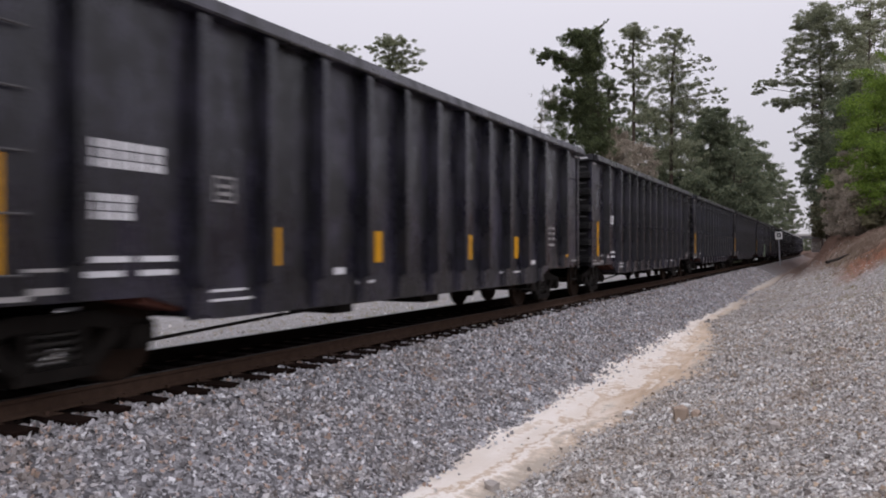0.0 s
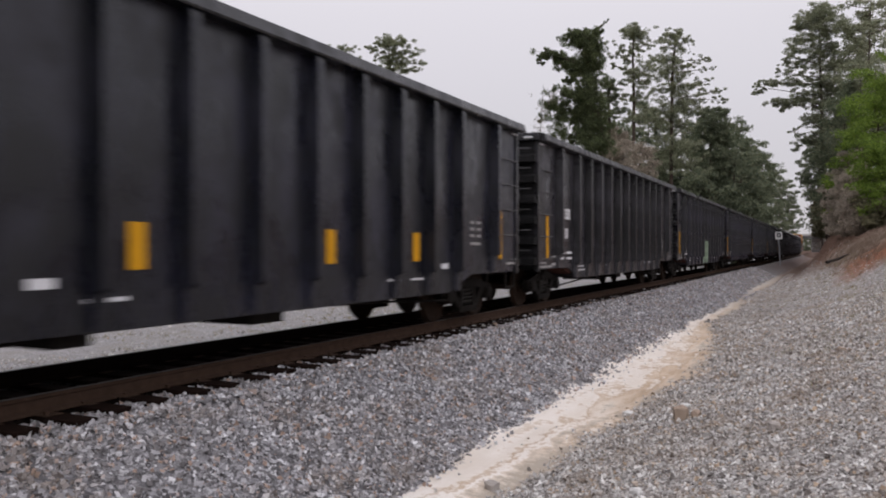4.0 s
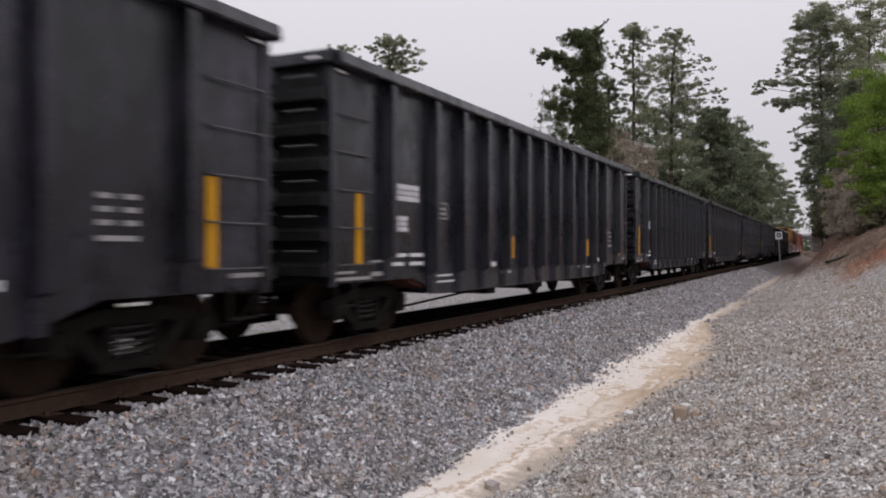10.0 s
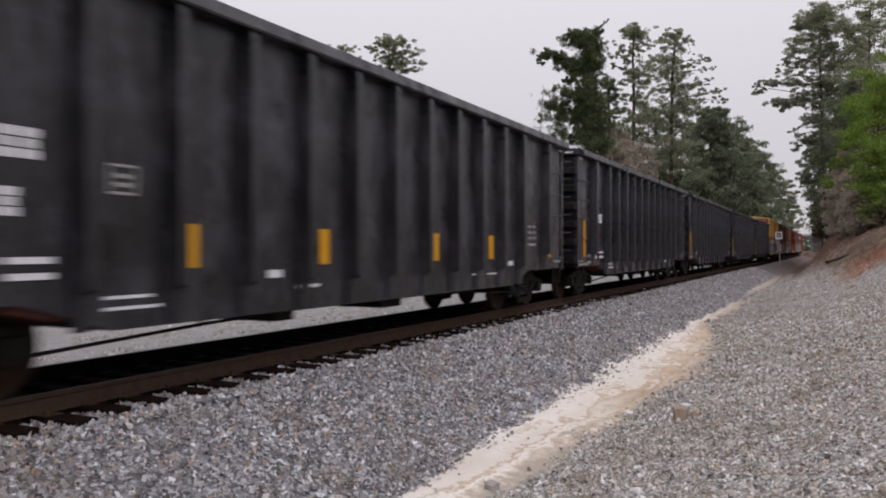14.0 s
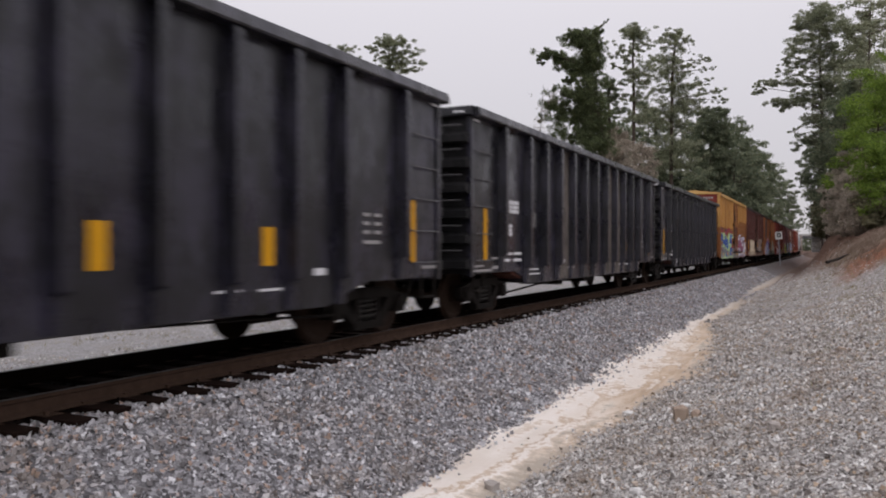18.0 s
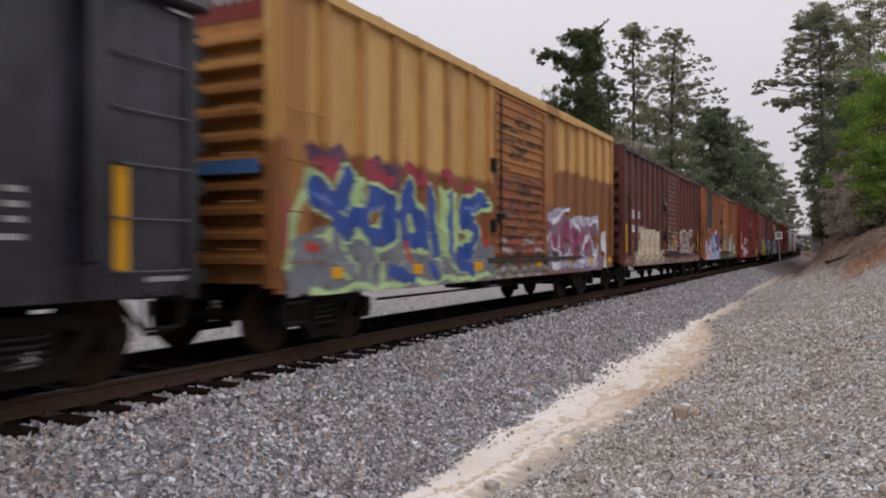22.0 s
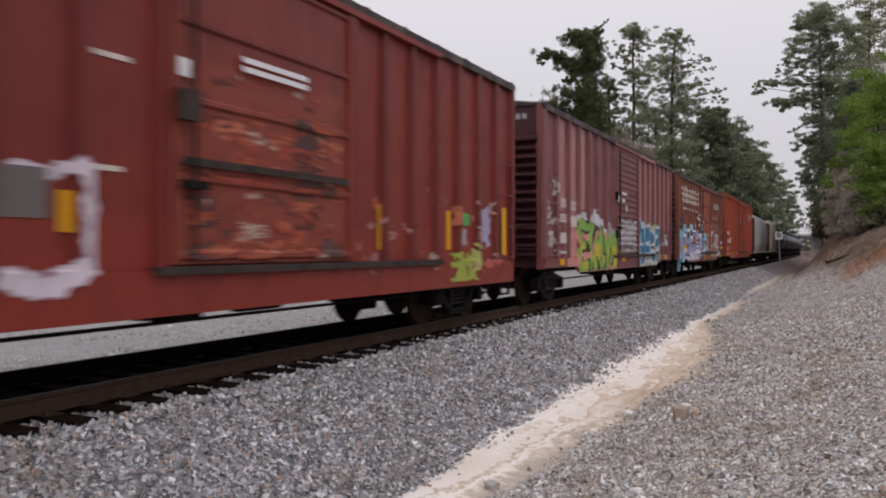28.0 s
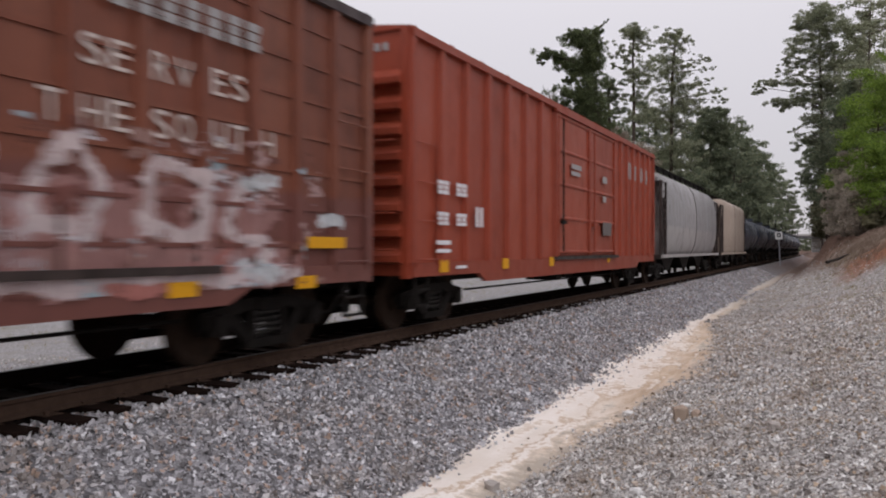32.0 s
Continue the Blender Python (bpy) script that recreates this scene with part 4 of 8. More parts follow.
def boxcar(name, label, material, end_material=None, L=15.2, top=4.5, door=(6.1, 9.1), leaves=1, door_material=None, door_style="ribs", posts=7, end_ribs=11, roof_material=None, seams=False, post_material=None, end_band=None, sill=(0.88, 0.72), step_material=None):
    """A ribbed steel boxcar: sheets between posts, sliding door on its track, corrugated ends, ribbed roof."""
    end_material, door_material, roof_material = end_material or material, door_material or material, roof_material or material
    car = thing(name, label, "freight car", "boxcars of the train")
    H = BOX_HALF
    for s in (1, -1):
        ys = [0.05 + (door[0] - 0.12) * k / posts for k in range(posts + 1)]
        ys += [L - 0.05 - (L - door[1] - 0.12) * k / posts for k in range(posts + 1)][::-1]
        cuts = [0.0, *ys[1:-1], L] if s > 0 else [0.0, L]
        for a, b in zip(cuts, cuts[1:]):
            one_box("side_panel" if s > 0 else "side_sheet", (*sorted((s * (H - 0.05), s * H)), a + 0.001, b - 0.001, 1.05, top), material, car)
        bm = bmesh.new()
        # side sill, deeper between the bogies
        prism(bm, ((0.0, sill[0]), (2.5, sill[0]), (2.85, sill[1]), (L - 2.85, sill[1]), (L - 2.5, sill[0]), (L, sill[0]), (L, 1.10), (0, 1.10)), "x", s * (H - 0.03), s * (H + 0.06))
        part("side_sill", bm, material, car)
        bm = bmesh.new()
        box(bm, *sorted((s * (H - 0.02), s * (H + 0.09))), -0.02, L + 0.02, top - 0.12, top)
        part("eave_rail", bm, roof_material, car)
        for y in ys:
            bm = bmesh.new()
            prism(bm, ((s * H, y - 0.085), (s * (H + 0.08), y - 0.055), (s * (H + 0.08), y + 0.055), (s * H, y + 0.085)), "z", 1.10, top - 0.10)
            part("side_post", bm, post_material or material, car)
        if seams:
            for k in range(7):
                for a, b in ((0.1, door[0] - 0.1), (door[1] + 0.1, L - 0.1)):
                    bm = bmesh.new()
                    z = 1.35 + 0.44 * k
                    box(bm, *sorted((s * H, s * (H + 0.02))), a, b, z - 0.022, z + 0.022)
                    part("panel_seam", bm, material, car)
        # the door and its track
        wide = (door[1] - door[0]) / leaves
        for k in range(leaves):
            a, b = door[0] + k * wide + 0.03, door[0] + (k + 1) * wide - 0.03
            bm = bmesh.new()
            box(bm, *sorted((s * (H + 0.01), s * (H + 0.05))), a, b, 1.16, top - 0.16)
            d = part("sliding_door", bm, door_material, car, "sliding door")
            rows = {"ribs": 17, "panels": 4, "mixed": 8}[door_style]
            for r in range(rows + 1):
                z = 1.24 + (top - 0.16 - 1.32) * r / rows
                bm = bmesh.new()
                t = 0.045 if door_style != "panels" else 0.05
                prism(bm, ((s * (H + 0.05), z - t), (s * (H + 0.085), z - t * 0.4), (s * (H + 0.085), z + t * 0.4), (s * (H + 0.05), z + t)), "y", a + 0.06, b - 0.06)
                part("door_rib", bm, door_material, d)
            for y in (a + 0.03, b - 0.03):
                bm = bmesh.new()
                box(bm, *sorted((s * (H + 0.05), s * (H + 0.10))), y - 0.04, y + 0.04, 1.16, top - 0.16)
                part("door_stile", bm, door_material, d)
            bm = bmesh.new()
            tube(bm, (s * (H + 0.13), a + 0.25, 1.25), (s * (H + 0.13), a + 0.25, top - 0.3), 0.02, n=6)
            box(bm, *sorted((s * (H + 0.08), s * (H + 0.17))), a + 0.1, a + 0.42, 1.9, 1.98)
            part("lock_rod", bm, STEEL_DARK if k == 0 else door_material, d)
        for z, dp in ((1.10, 0.13), (top - 0.14, 0.12)):
            bm = bmesh.new()
            box(bm, *sorted((s * (H + 0.03), s * (H + dp))), door[0] - 0.2, min(L - 0.6, door[1] + (2.6 if leaves == 1 else 0.3)), z - 0.04, z + 0.04)
            # The lower track is dark: the shadow line there is painted into it.
            part("door_track", bm, DARKENED if z < 2 else material, car)
        for z in (1.62, 2.75) if door_style == "ribs" else ():
            one_box("door_latch", (*sorted((s * (H + 0.09), s * (H + 0.15))), door[0] - 0.14, door[0] + 0.03, z, z + 0.24), STEEL_DARK, car, "dark latch box beside the door")
        for y, w in ((door[0] - 0.07, 0.09), (door[1] + 0.07, 0.09)):
            bm = bmesh.new()
            box(bm, *sorted((s * H, s * (H + 0.09))), y - w / 2, y + w / 2, 1.1, top - 0.1)
            part("door_post", bm, material, car)
    # roof: two slopes with raised seams
    bm = bmesh.new()
    prism(bm, ((-H - 0.06, top - 0.01), (H + 0.06, top - 0.01), (H + 0.06, top + 0.03), (0, top + 0.21), (-H - 0.06, top + 0.03)), "y", -0.05, L + 0.05)
    rf = part("roof", bm, roof_material, car)
    for k in range(15):
        y = 0.1 + (L - 0.2) * k / 14
        bm = bmesh.new()
        for s in (1, -1):
            prism(bm, ((s * (H + 0.065), top + 0.02), (s * (H + 0.065), top + 0.05), (0, top + 0.235), (0, top + 0.20)), "y", y - 0.03, y + 0.03)
        part("roof_seam", bm, roof_material, rf)
    bm = bmesh.new()
    box(bm, -H + 0.06, H - 0.06, 0.06, L - 0.06, 0.98, 1.06)
    box(bm, -0.28, 0.28, 0, L, 0.68, 1.0)
    for k in range(8):
        y = 1.0 + (L - 2) * k / 7
        box(bm, -H + 0.05, H - 0.05, y - 0.05, y + 0.05, 0.84, 1.0)
    part("underframe", bm, STEEL_DARK, car)
    one_box("brake_gear", (0.35, 1.15, L / 2 - 1.0, L / 2 - 0.6, 0.55, 0.85), STEEL_DARK, car)
    bm = bmesh.new()
    tube(bm, (0.8, L / 2 + 0.3, 0.70), (0.8, L / 2 + 1.1, 0.70), 0.15, n=10)
    part("air_reservoir", bm, STEEL_DARK, car)
    bm = bmesh.new()
    tube(bm, (1.0, 3.0, 0.55), (1.0, L - 3.0, 0.55), 0.022, n=6)
    part("brake_pipe", bm, STEEL_DARK, car)
    for y, out in ((0.0, -1), (L, 1)):
        bm = bmesh.new()
        box(bm, -H, H, *sorted((y, y - out * 0.05)), 0.9, top)
        prism(bm, ((-H, top), (H, top), (0, top + 0.18)), "y", *sorted((y - out * 0.05, y)))
        e = part("end_wall", bm, end_material, car)
        for k in range(end_ribs):
            z = 1.2 + (top - 0.75 - 1.2) * k / (end_ribs - 1)
            bm = bmesh.new()
            t = 0.4 * (top - 1.95) / (end_ribs - 1)
            prism(bm, ((y, z - t * 0.8), (y + out * 0.17, z - t * 0.55), (y + out * 0.17, z + t * 0.05), (y, z + t * 0.95)), "x", -H + 0.08, H - 0.08)
            part("end_rib", bm, end_material, e)
        for s in (1, -1):
            bm = bmesh.new()
            box(bm, *sorted((s * (H - 0.10), s * (H + 0.02))), *sorted((y - out * 0.06, y + out * 0.09)), 0.86, top)
            part("corner_post", bm, material, car)
        coupler(car, y, out)
        yy = (0.12, 0.86) if out < 0 else (L - 0.86, L - 0.12)
        ladder(car, H + 0.03, *yy, (1.15, 1.75, 2.35, 2.95), post_material or material)
        for z in (1.3, 1.85, 2.4, 2.95):
            bm = bmesh.new()
            tube(bm, (H - 0.6, y + out * 0.22, z), (H - 0.12, y + out * 0.22, z), 0.015, n=6)
            part("end_grab_iron", bm, end_material, car)
        bm = bmesh.new()
        for dy in (0.15, 0.58):
            box(bm, H - 0.02, H + 0.03, y - out * dy - 0.02, y - out * dy + 0.02, 0.42, 0.92)
        for z in (0.42, 0.66):
            box(bm, H - 0.03, H + 0.04, *sorted((y - out * 0.15, y - out * 0.58)), z, z + 0.03)
        part("sill_step", bm, (step_material if out < 0 else None) or STEEL_DARK, car)
        if out < 0:
            if end_band:
                one_box("end_band", (-H + 0.1, H - 0.1, -0.012, -0.003, top - 0.52, top - 0.06), end_band, car, "dark red painted band")
            for k in range(6):
                one_box("end_stencil", (0.25 + 0.15 * k, 0.35 + 0.15 * k, -0.02, -0.013, top - 0.30, top - 0.18), FAINT, car, "white stencilled letters")
            bm = bmesh.new()
            box(bm, -0.45, 0.25, y - 0.40, y - 0.16, 1.55, 2.1)
            part("brake_housing", bm, STEEL_DARK, car)
    for y in (1.62, L - 1.62):
        add_bogie(car, y)
    return car


# ---- sprayed paint ----


def spray_material(name, lost, stretch, scale):
    """Sprayed paint over steel, flaked away in places so that the car's own paint shows."""
    m, n, l, b = nodes_of(name)
    a = n.new("ShaderNodeAttribute")
    a.attribute_name = "spray"
    f = noise_tex(n, l, coords(n, l), 5, 5, 0.7)
    c = mix(n, l, math_node(n, l, "MULTIPLY", span(n, l, f, 0.55, 0.75), 0.35), a.outputs["Color"], (0.12, 0.075, 0.06))
    l.new(c, b.inputs["Base Color"])
    b.inputs["Roughness"].default_value = 0.6
    b.inputs["Specular IOR Level"].default_value = 0.25
    gone, both = n.new("ShaderNodeBsdfTransparent"), n.new("ShaderNodeMixShader")
    flake = noise_tex(n, l, coords(n, l, stretch), scale, 7, 0.72)
    l.new(span(n, l, flake, lost, lost + 0.05), both.inputs[0])
    l.new(b.outputs[0], both.inputs[1])
    l.new(gone.outputs[0], both.inputs[2])
    l.new(both.outputs[0], n["Material Output"].inputs["Surface"])
    return m


SPRAY = spray_material("sprayed_paint", 0.60, (1, 1, 0.7), 7)
SMEAR = spray_material("rubbed_paint", 0.49, (1, 0.55, 2.2), 4)


def wave(y, z, k):
    """A smooth wandering value between -1 and 1."""
    return 0.5 * np.sin(2.3 * y + 1.7 * np.sin(3.1 * z + k) + k) + 0.5 * np.sin(4.7 * z + 2.1 * np.sin(1.9 * y - k) + 2 * k)


def relief(L, door, posts, y, z, H=BOX_HALF, ribs=(17, 4.5)):
    """How far out the car's side stands at y and z."""
    x = np.full(np.broadcast(y, z).shape, H)
    ys = [0.05 + (door[0] - 0.12) * k / posts for k in range(posts + 1)] + [L - 0.05 - (L - door[1] - 0.12) * k / posts for k in range(posts + 1)]
    for p in ys:
        x = np.maximum(x, H + 0.083 * np.clip((0.125 - np.abs(y - p)) / 0.04, 0, 1))
    rise = (ribs[1] - 0.16 - 1.32) / ribs[0]
    off = np.abs((z - 1.24 + rise / 2) % rise - rise / 2)
    leaf = H + 0.052 + 0.035 * np.clip((0.064 - off) / 0.027, 0, 1)
    x = np.where((y > door[0] + 0.09) & (y < door[1] - 0.09), leaf, x)
    x = np.maximum(x, np.where(((y > door[0] - 0.13) & (y <= door[0] + 0.09)) | ((y >= door[1] - 0.09) & (y < door[1] + 0.13)), H + 0.105, 0))
    return np.maximum(x, np.where(z < 1.13, H + 0.065, 0))


def graffiti(car, label, L, door, y0, y1, z0, z1, seed, cloud=None, blobs=(), posts=7, step=0.022, surface=None, ribs=(17, 4.5), material=None):
    """Sprayed clouds of up to three colours and single blobs, laid on the car's side as a skin that follows its posts."""
    Y, Z = np.meshgrid(np.arange(y0, y1, step), np.arange(z0, z1, step))
    w1 = 0.6 * wave(Y * 2.6, Z * 5.5, seed) + 0.4 * wave(Y * 6.0 + Z, Z * 9, seed + 5)
    w2 = wave(Y * 5, Z * 6, seed + 3)
    col, keep = np.zeros((*Y.shape, 3)), np.zeros(Y.shape, bool)

    def put(mask, c):
        col[mask] = c
        keep[mask] = True
    near_edge = np.minimum(np.minimum(Y - y0, y1 - Y) * 0.7, np.minimum((Z - z0) * 3 + 0.2, z1 - Z))
    if cloud is not None:
        m = near_edge + 0.16 * w1 + 0.06 * w2 > 0.10
        put(m, cloud[0])
        put(m & (w1 + 0.4 * w2 > 0.25), cloud[1 % len(cloud)])
        put(m & (w1 - 0.5 * w2 < -0.55), cloud[2 % len(cloud)])
    for by, bz, (ry, rz), bc in blobs:
        put(np.maximum(np.abs(Y - by) / ry, np.abs(Z - bz) / rz) < 1 + 0.35 * w2 + 0.25 * w1, bc)
    return skin(car, label, Y, Z, col, keep, relief(L, door, posts, Y, Z, ribs=ribs) if surface is None else surface(Y, Z), material)


def skin(car, label, Y, Z, col, keep, X, material):
    """The painted part of a grid on the car's side, as a thin coat with its colours."""
    cell = keep[:-1, :-1] & keep[1:, :-1] & keep[:-1, 1:] & keep[1:, 1:]
    i = np.arange(Y.size).reshape(Y.shape)
    quads = np.stack([i[:-1, :-1], i[:-1, 1:], i[1:, 1:], i[1:, :-1]], -1)
    points, paint_of = np.stack([X + 0.006, Y, Z], -1).reshape(-1, 3), np.clip(col.reshape(-1, 3), 0, 1)
    made = None
    for mask in ([cell] if material is SMEAR else patches_of(cell)):
        used, faces = np.unique(quads[mask], return_inverse=True)
        me = from_numpy("graffiti", points[used], faces.reshape(-1, 4), material or SPRAY)
        at = me.attributes.new("spray", "FLOAT_COLOR", "POINT")
        at.data.foreach_set("color", np.concatenate([paint_of[used], np.ones((len(used), 1))], 1).astype(np.float32).ravel())
        made = part("graffiti", me, None, car, label)
    if material is SMEAR:
        tagged(made, kind="stuff")
    return made


def patches_of(cell, least=25):
    """The separate patches of a painted grid, one mask each, without the smallest specks."""
    mark = np.where(cell, np.arange(1, cell.size + 1).reshape(cell.shape), 0)
    while True:
        wide = np.pad(mark, 1)
        spread = np.where(cell, np.max([wide[1:-1, 1:-1], wide[:-2, 1:-1], wide[2:, 1:-1], wide[1:-1, :-2], wide[1:-1, 2:]], 0), 0)
        if (spread == mark).all():
            break
        mark = spread
    values, counts = np.unique(mark[mark > 0], return_counts=True)
    return [mark == v for v, n in zip(values, counts) if n >= least]


def mural(car, label, L, door, area, layers, seed, posts=7, step=0.02, ribs=(17, 4.5), material=None, warp=0.05, surface=None):
    """A sprayed piece painted in layers, each laid over the last: colour, half width, raggedness, and strokes as lines of y, z, y, z..."""
    y0, y1, z0, z1 = area
    Y, Z = np.meshgrid(np.arange(y0, y1, step), np.arange(z0, z1, step))
    yy = Y + warp * wave(Y * 1.6, Z * 1.9, seed) + 0.015 * wave(Y * 8, Z * 8, seed + 4)
    zz = Z + warp * wave(Z * 1.7, Y * 1.5, seed + 1) + 0.015 * wave(Z * 8, Y * 8, seed + 5)
    col, keep = np.zeros((*Y.shape, 3)), np.zeros(Y.shape, bool)
    for n, (colour, half, ragged, lines) in enumerate(layers):
        d = np.full(Y.shape, 9.0)
        for pts in lines:
            ends = list(zip(pts[0::2], pts[1::2]))
            for (ay, az), (by, bz) in zip(ends, ends[1:]):
                uy, uz = by - ay, bz - az
                t = np.clip(((yy - ay) * uy + (zz - az) * uz) / (uy * uy + uz * uz + 1e-9), 0, 1)
                d = np.minimum(d, np.hypot(yy - ay - t * uy, zz - az - t * uz))
        rough = 0.6 * wave(Y * 3.1, Z * 3.7, seed + n) + 0.4 * wave(Y * 9, Z * 11, seed + 2 * n)
        m = d < half * (1 + ragged * rough)
        shade = 1 + 0.13 * wave(Y * 2.2, Z * 2.8, seed + 3 * n) + 0.07 * wave(Y * 11, Z * 3, seed - n)
        col[m] = np.asarray(colour)[None] * shade[m][:, None]
        keep |= m
    return skin(car, label, Y, Z, col, keep, relief(L, door, posts, Y, Z, ribs=ribs) if surface is None else surface(Y, Z), material)


def in_box(letter, y, z, wide, high, slant=0.0):
    """A letter shape of the unit square, laid into a box on the car's side."""
    return tuple(tuple(q for a, b in zip(line[0::2], line[1::2]) for q in (y + a * wide + slant * b, z + b * high)) for line in letter)


RING = ((0.5, 0.0, 0.1, 0.2, 0.05, 0.6, 0.3, 1.0, 0.75, 0.95, 0.95, 0.5, 0.85, 0.1, 0.5, 0.0),)
COMB = ((0.05, 1.0, 0.05, 0.0), (0.05, 0.55, 0.95, 0.5), (0.05, 1.0, 1.0, 0.95), (0.05, 0.02, 1.0, 0.05))
FORK = ((0.1, 1.0, 0.1, 0.0), (0.9, 0.95, 0.15, 0.5), (0.15, 0.5, 0.95, 0.0))
PEAKS = ((0.05, 0.0, 0.05, 0.95), (0.05, 0.95, 0.5, 0.6), (0.5, 0.6, 0.5, 0.2), (0.5, 0.6, 0.95, 0.95), (0.95, 0.95, 0.95, 0.0))


def scuffs(car, label, L, door, y0, y1, z0, z1, seed, colours, count=26, size=(0.06, 0.35), tall_by=0.5, ribs=(17, 4.5)):
    """Scattered rubbed and repainted patches with ragged edges."""
    rng = random.Random(seed)
    spots = []
    for _ in range(count):
        a = rng.uniform(*size)
        spots.append((rng.uniform(y0 + a, y1 - a), z0 + (z1 - z0) * rng.random() ** 1.3, (a, max(0.04, a * tall_by * rng.uniform(0.4, 1.4))), rng.choice(colours)))
    return graffiti(car, label, L, door, y0, y1, z0, z1, seed, blobs=spots, ribs=ribs, material=SMEAR)


def lettering(car, words, x, y, z, height, width, material):
    """Stencilled words on the car's side, letter by letter: cap height and length in metres."""
    pitch = width / len(words)
    for k, ch in enumerate(words):
        if ch == " ":
            continue
        cu = bpy.data.curves.new("stencilled_letter", "FONT")
        cu.body, cu.extrude = ch, 0.002
        tmp = new("stencilled_letter", cu)
        bpy.context.view_layer.update()
        me = bpy.data.meshes.new_from_object(tmp.evaluated_get(bpy.context.evaluated_depsgraph_get()))
        bpy.data.objects.remove(tmp)
        xs = [v.co.x for v in me.vertices]
        ys = [v.co.y for v in me.vertices]
        for v in me.vertices:
            p = v.co.copy()
            v.co = (x + 0.004 + p.z, y + pitch * k + (p.x - min(xs)) / (max(xs) - min(xs)) * pitch * 0.74, z + (p.y - min(ys)) / (max(ys) - min(ys)) * height)
        me.materials.clear()
        me.materials.append(material)
        part("stencilled_letter", me, None, car, "worn white stencilled letter")


PLACARD = plain("grey_placard_board", (0.14, 0.12, 0.115), 0.7, 0, 0.3, 8)
BLUE_TAG = plain("blue_paint", (0.05, 0.13, 0.30), 0.6, 0, 0.3, 6)
GREEN_TAG = plain("green_spray", (0.08, 0.38, 0.08), 0.6, 0, 0.3, 8)
PALE_STEP = plain("pale_blue_spray", (0.16, 0.36, 0.44), 0.6, 0, 0.3, 8)
WORN = plain("worn_white_lettering", (0.60, 0.52, 0.48), 0.7, 0, 0.5, 8)


def yellow_squares(car, L, ys, size=(0.38, 0.15), z=0.93):
    x = BOX_HALF + 0.074
    for y in ys:
        one_box("reflector_strip", (x, x + 0.006, y, y + size[0], z, z + size[1]), YELLOW, car, "yellow reflective strip")


Y_MAT = car_paint("faded_yellow_car_paint", (0.60, 0.36, 0.115), (0.175, 0.055, 0.022), 2.56, (0.26, 0.12, 0.04), 0.5, fade=(0.66, 0.46, 0.21), patches=((9.3, 10.25, 2.3, 4.7, (0.30, 0.125, 0.035)), (0.0, 0.62, 1.0, 4.7, (0.32, 0.135, 0.035))), tilt=(9.4, 0.62, 0.0))
Y_END = car_paint("rusty_yellow_end_paint", (0.36, 0.155, 0.035), (0.20, 0.08, 0.022), 2.4, (0.16, 0.07, 0.03), 0.6, fade=(0.5, 0.3, 0.1))
# Posts are rust-brown, and toned darker for shade at their sides.
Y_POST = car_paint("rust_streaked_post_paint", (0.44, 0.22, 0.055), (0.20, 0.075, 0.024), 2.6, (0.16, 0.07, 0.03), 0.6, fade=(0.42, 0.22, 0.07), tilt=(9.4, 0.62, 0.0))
Y_DOOR = car_paint("rusty_orange_door_paint", (0.40, 0.165, 0.033), (0.27, 0.085, 0.028), 2.8, (0.14, 0.06, 0.03), 0.7, fade=(0.4, 0.12, 0.05))
BR_MAT = car_paint("brown_car_paint", (0.132, 0.036, 0.026), (0.135, 0.042, 0.030), 1.5, (0.045, 0.0155, 0.0135), 0.95, patches=((9.6, 15.7, 2.0, 4.6, (0.178, 0.050, 0.034)),), fade=(0.205, 0.075, 0.055))
OR_MAT = car_paint("orange_car_paint", (0.41, 0.150, 0.056), None, 0, (0.155, 0.052, 0.026), 1.0, patches=((0.95, 1.78, 2.35, 4.28, (0.034, 0.048, 0.062)), (1.84, 2.7, 2.35, 4.28, (0.034, 0.048, 0.062)), (10.5, 11.2, 2.85, 3.85, (0.034, 0.048, 0.062)), (11.35, 12.05, 2.85, 3.85, (0.034, 0.048, 0.062)), (12.2, 12.9, 3.0, 3.85, (0.034, 0.048, 0.062))), fade=(0.52, 0.215, 0.08))
RD_MAT = car_paint("red_car_paint", (0.215, 0.027, 0.0165), (0.225, 0.029, 0.018), 1.6, (0.08, 0.015, 0.013), 0.6, patches=((0.85, 2.74, 1.15, 2.68, (0.40, 0.088, 0.055)),), fade=(0.26, 0.040, 0.028))
RD_DOOR = car_paint("patched_red_door_paint", (0.19, 0.027, 0.018), (0.235, 0.046, 0.028), 3.2, (0.08, 0.022, 0.018), 0.6, fade=(0.32, 0.08, 0.045))
PK_MAT = car_paint("faded_maroon_car_paint", (0.19, 0.058, 0.064), (0.185, 0.056, 0.06), 2.5, (0.12, 0.045, 0.045), 0.5, patches=((0.92, 1.64, 2.2, 4.7, (0.41, 0.18, 0.185)), (1.72, 2.55, 2.0, 4.7, (0.41, 0.18, 0.185)), (2.66, 3.35, 2.3, 4.7, (0.45, 0.21, 0.205)), (1.7, 2.6, 0.6, 2.0, (0.56, 0.24, 0.225)), (9.5, 15.3, 2.05, 4.7, (0.38, 0.16, 0.165)), (1.8, 6.2, 0.6, 1.75, (0.60, 0.25, 0.23))), fade=(0.24, 0.095, 0.095))
SO_MAT = car_paint("rusted_brown_car_paint", (0.20, 0.06, 0.032), (0.15, 0.055, 0.045), 2.0, (0.10, 0.035, 0.025), 0.8, fade=(0.25, 0.10, 0.06))
SO_DOOR = car_paint("oxide_red_door_paint", (0.29, 0.06, 0.025), None, 0, (0.12, 0.04, 0.025), 0.7, fade=(0.3, 0.1, 0.05))
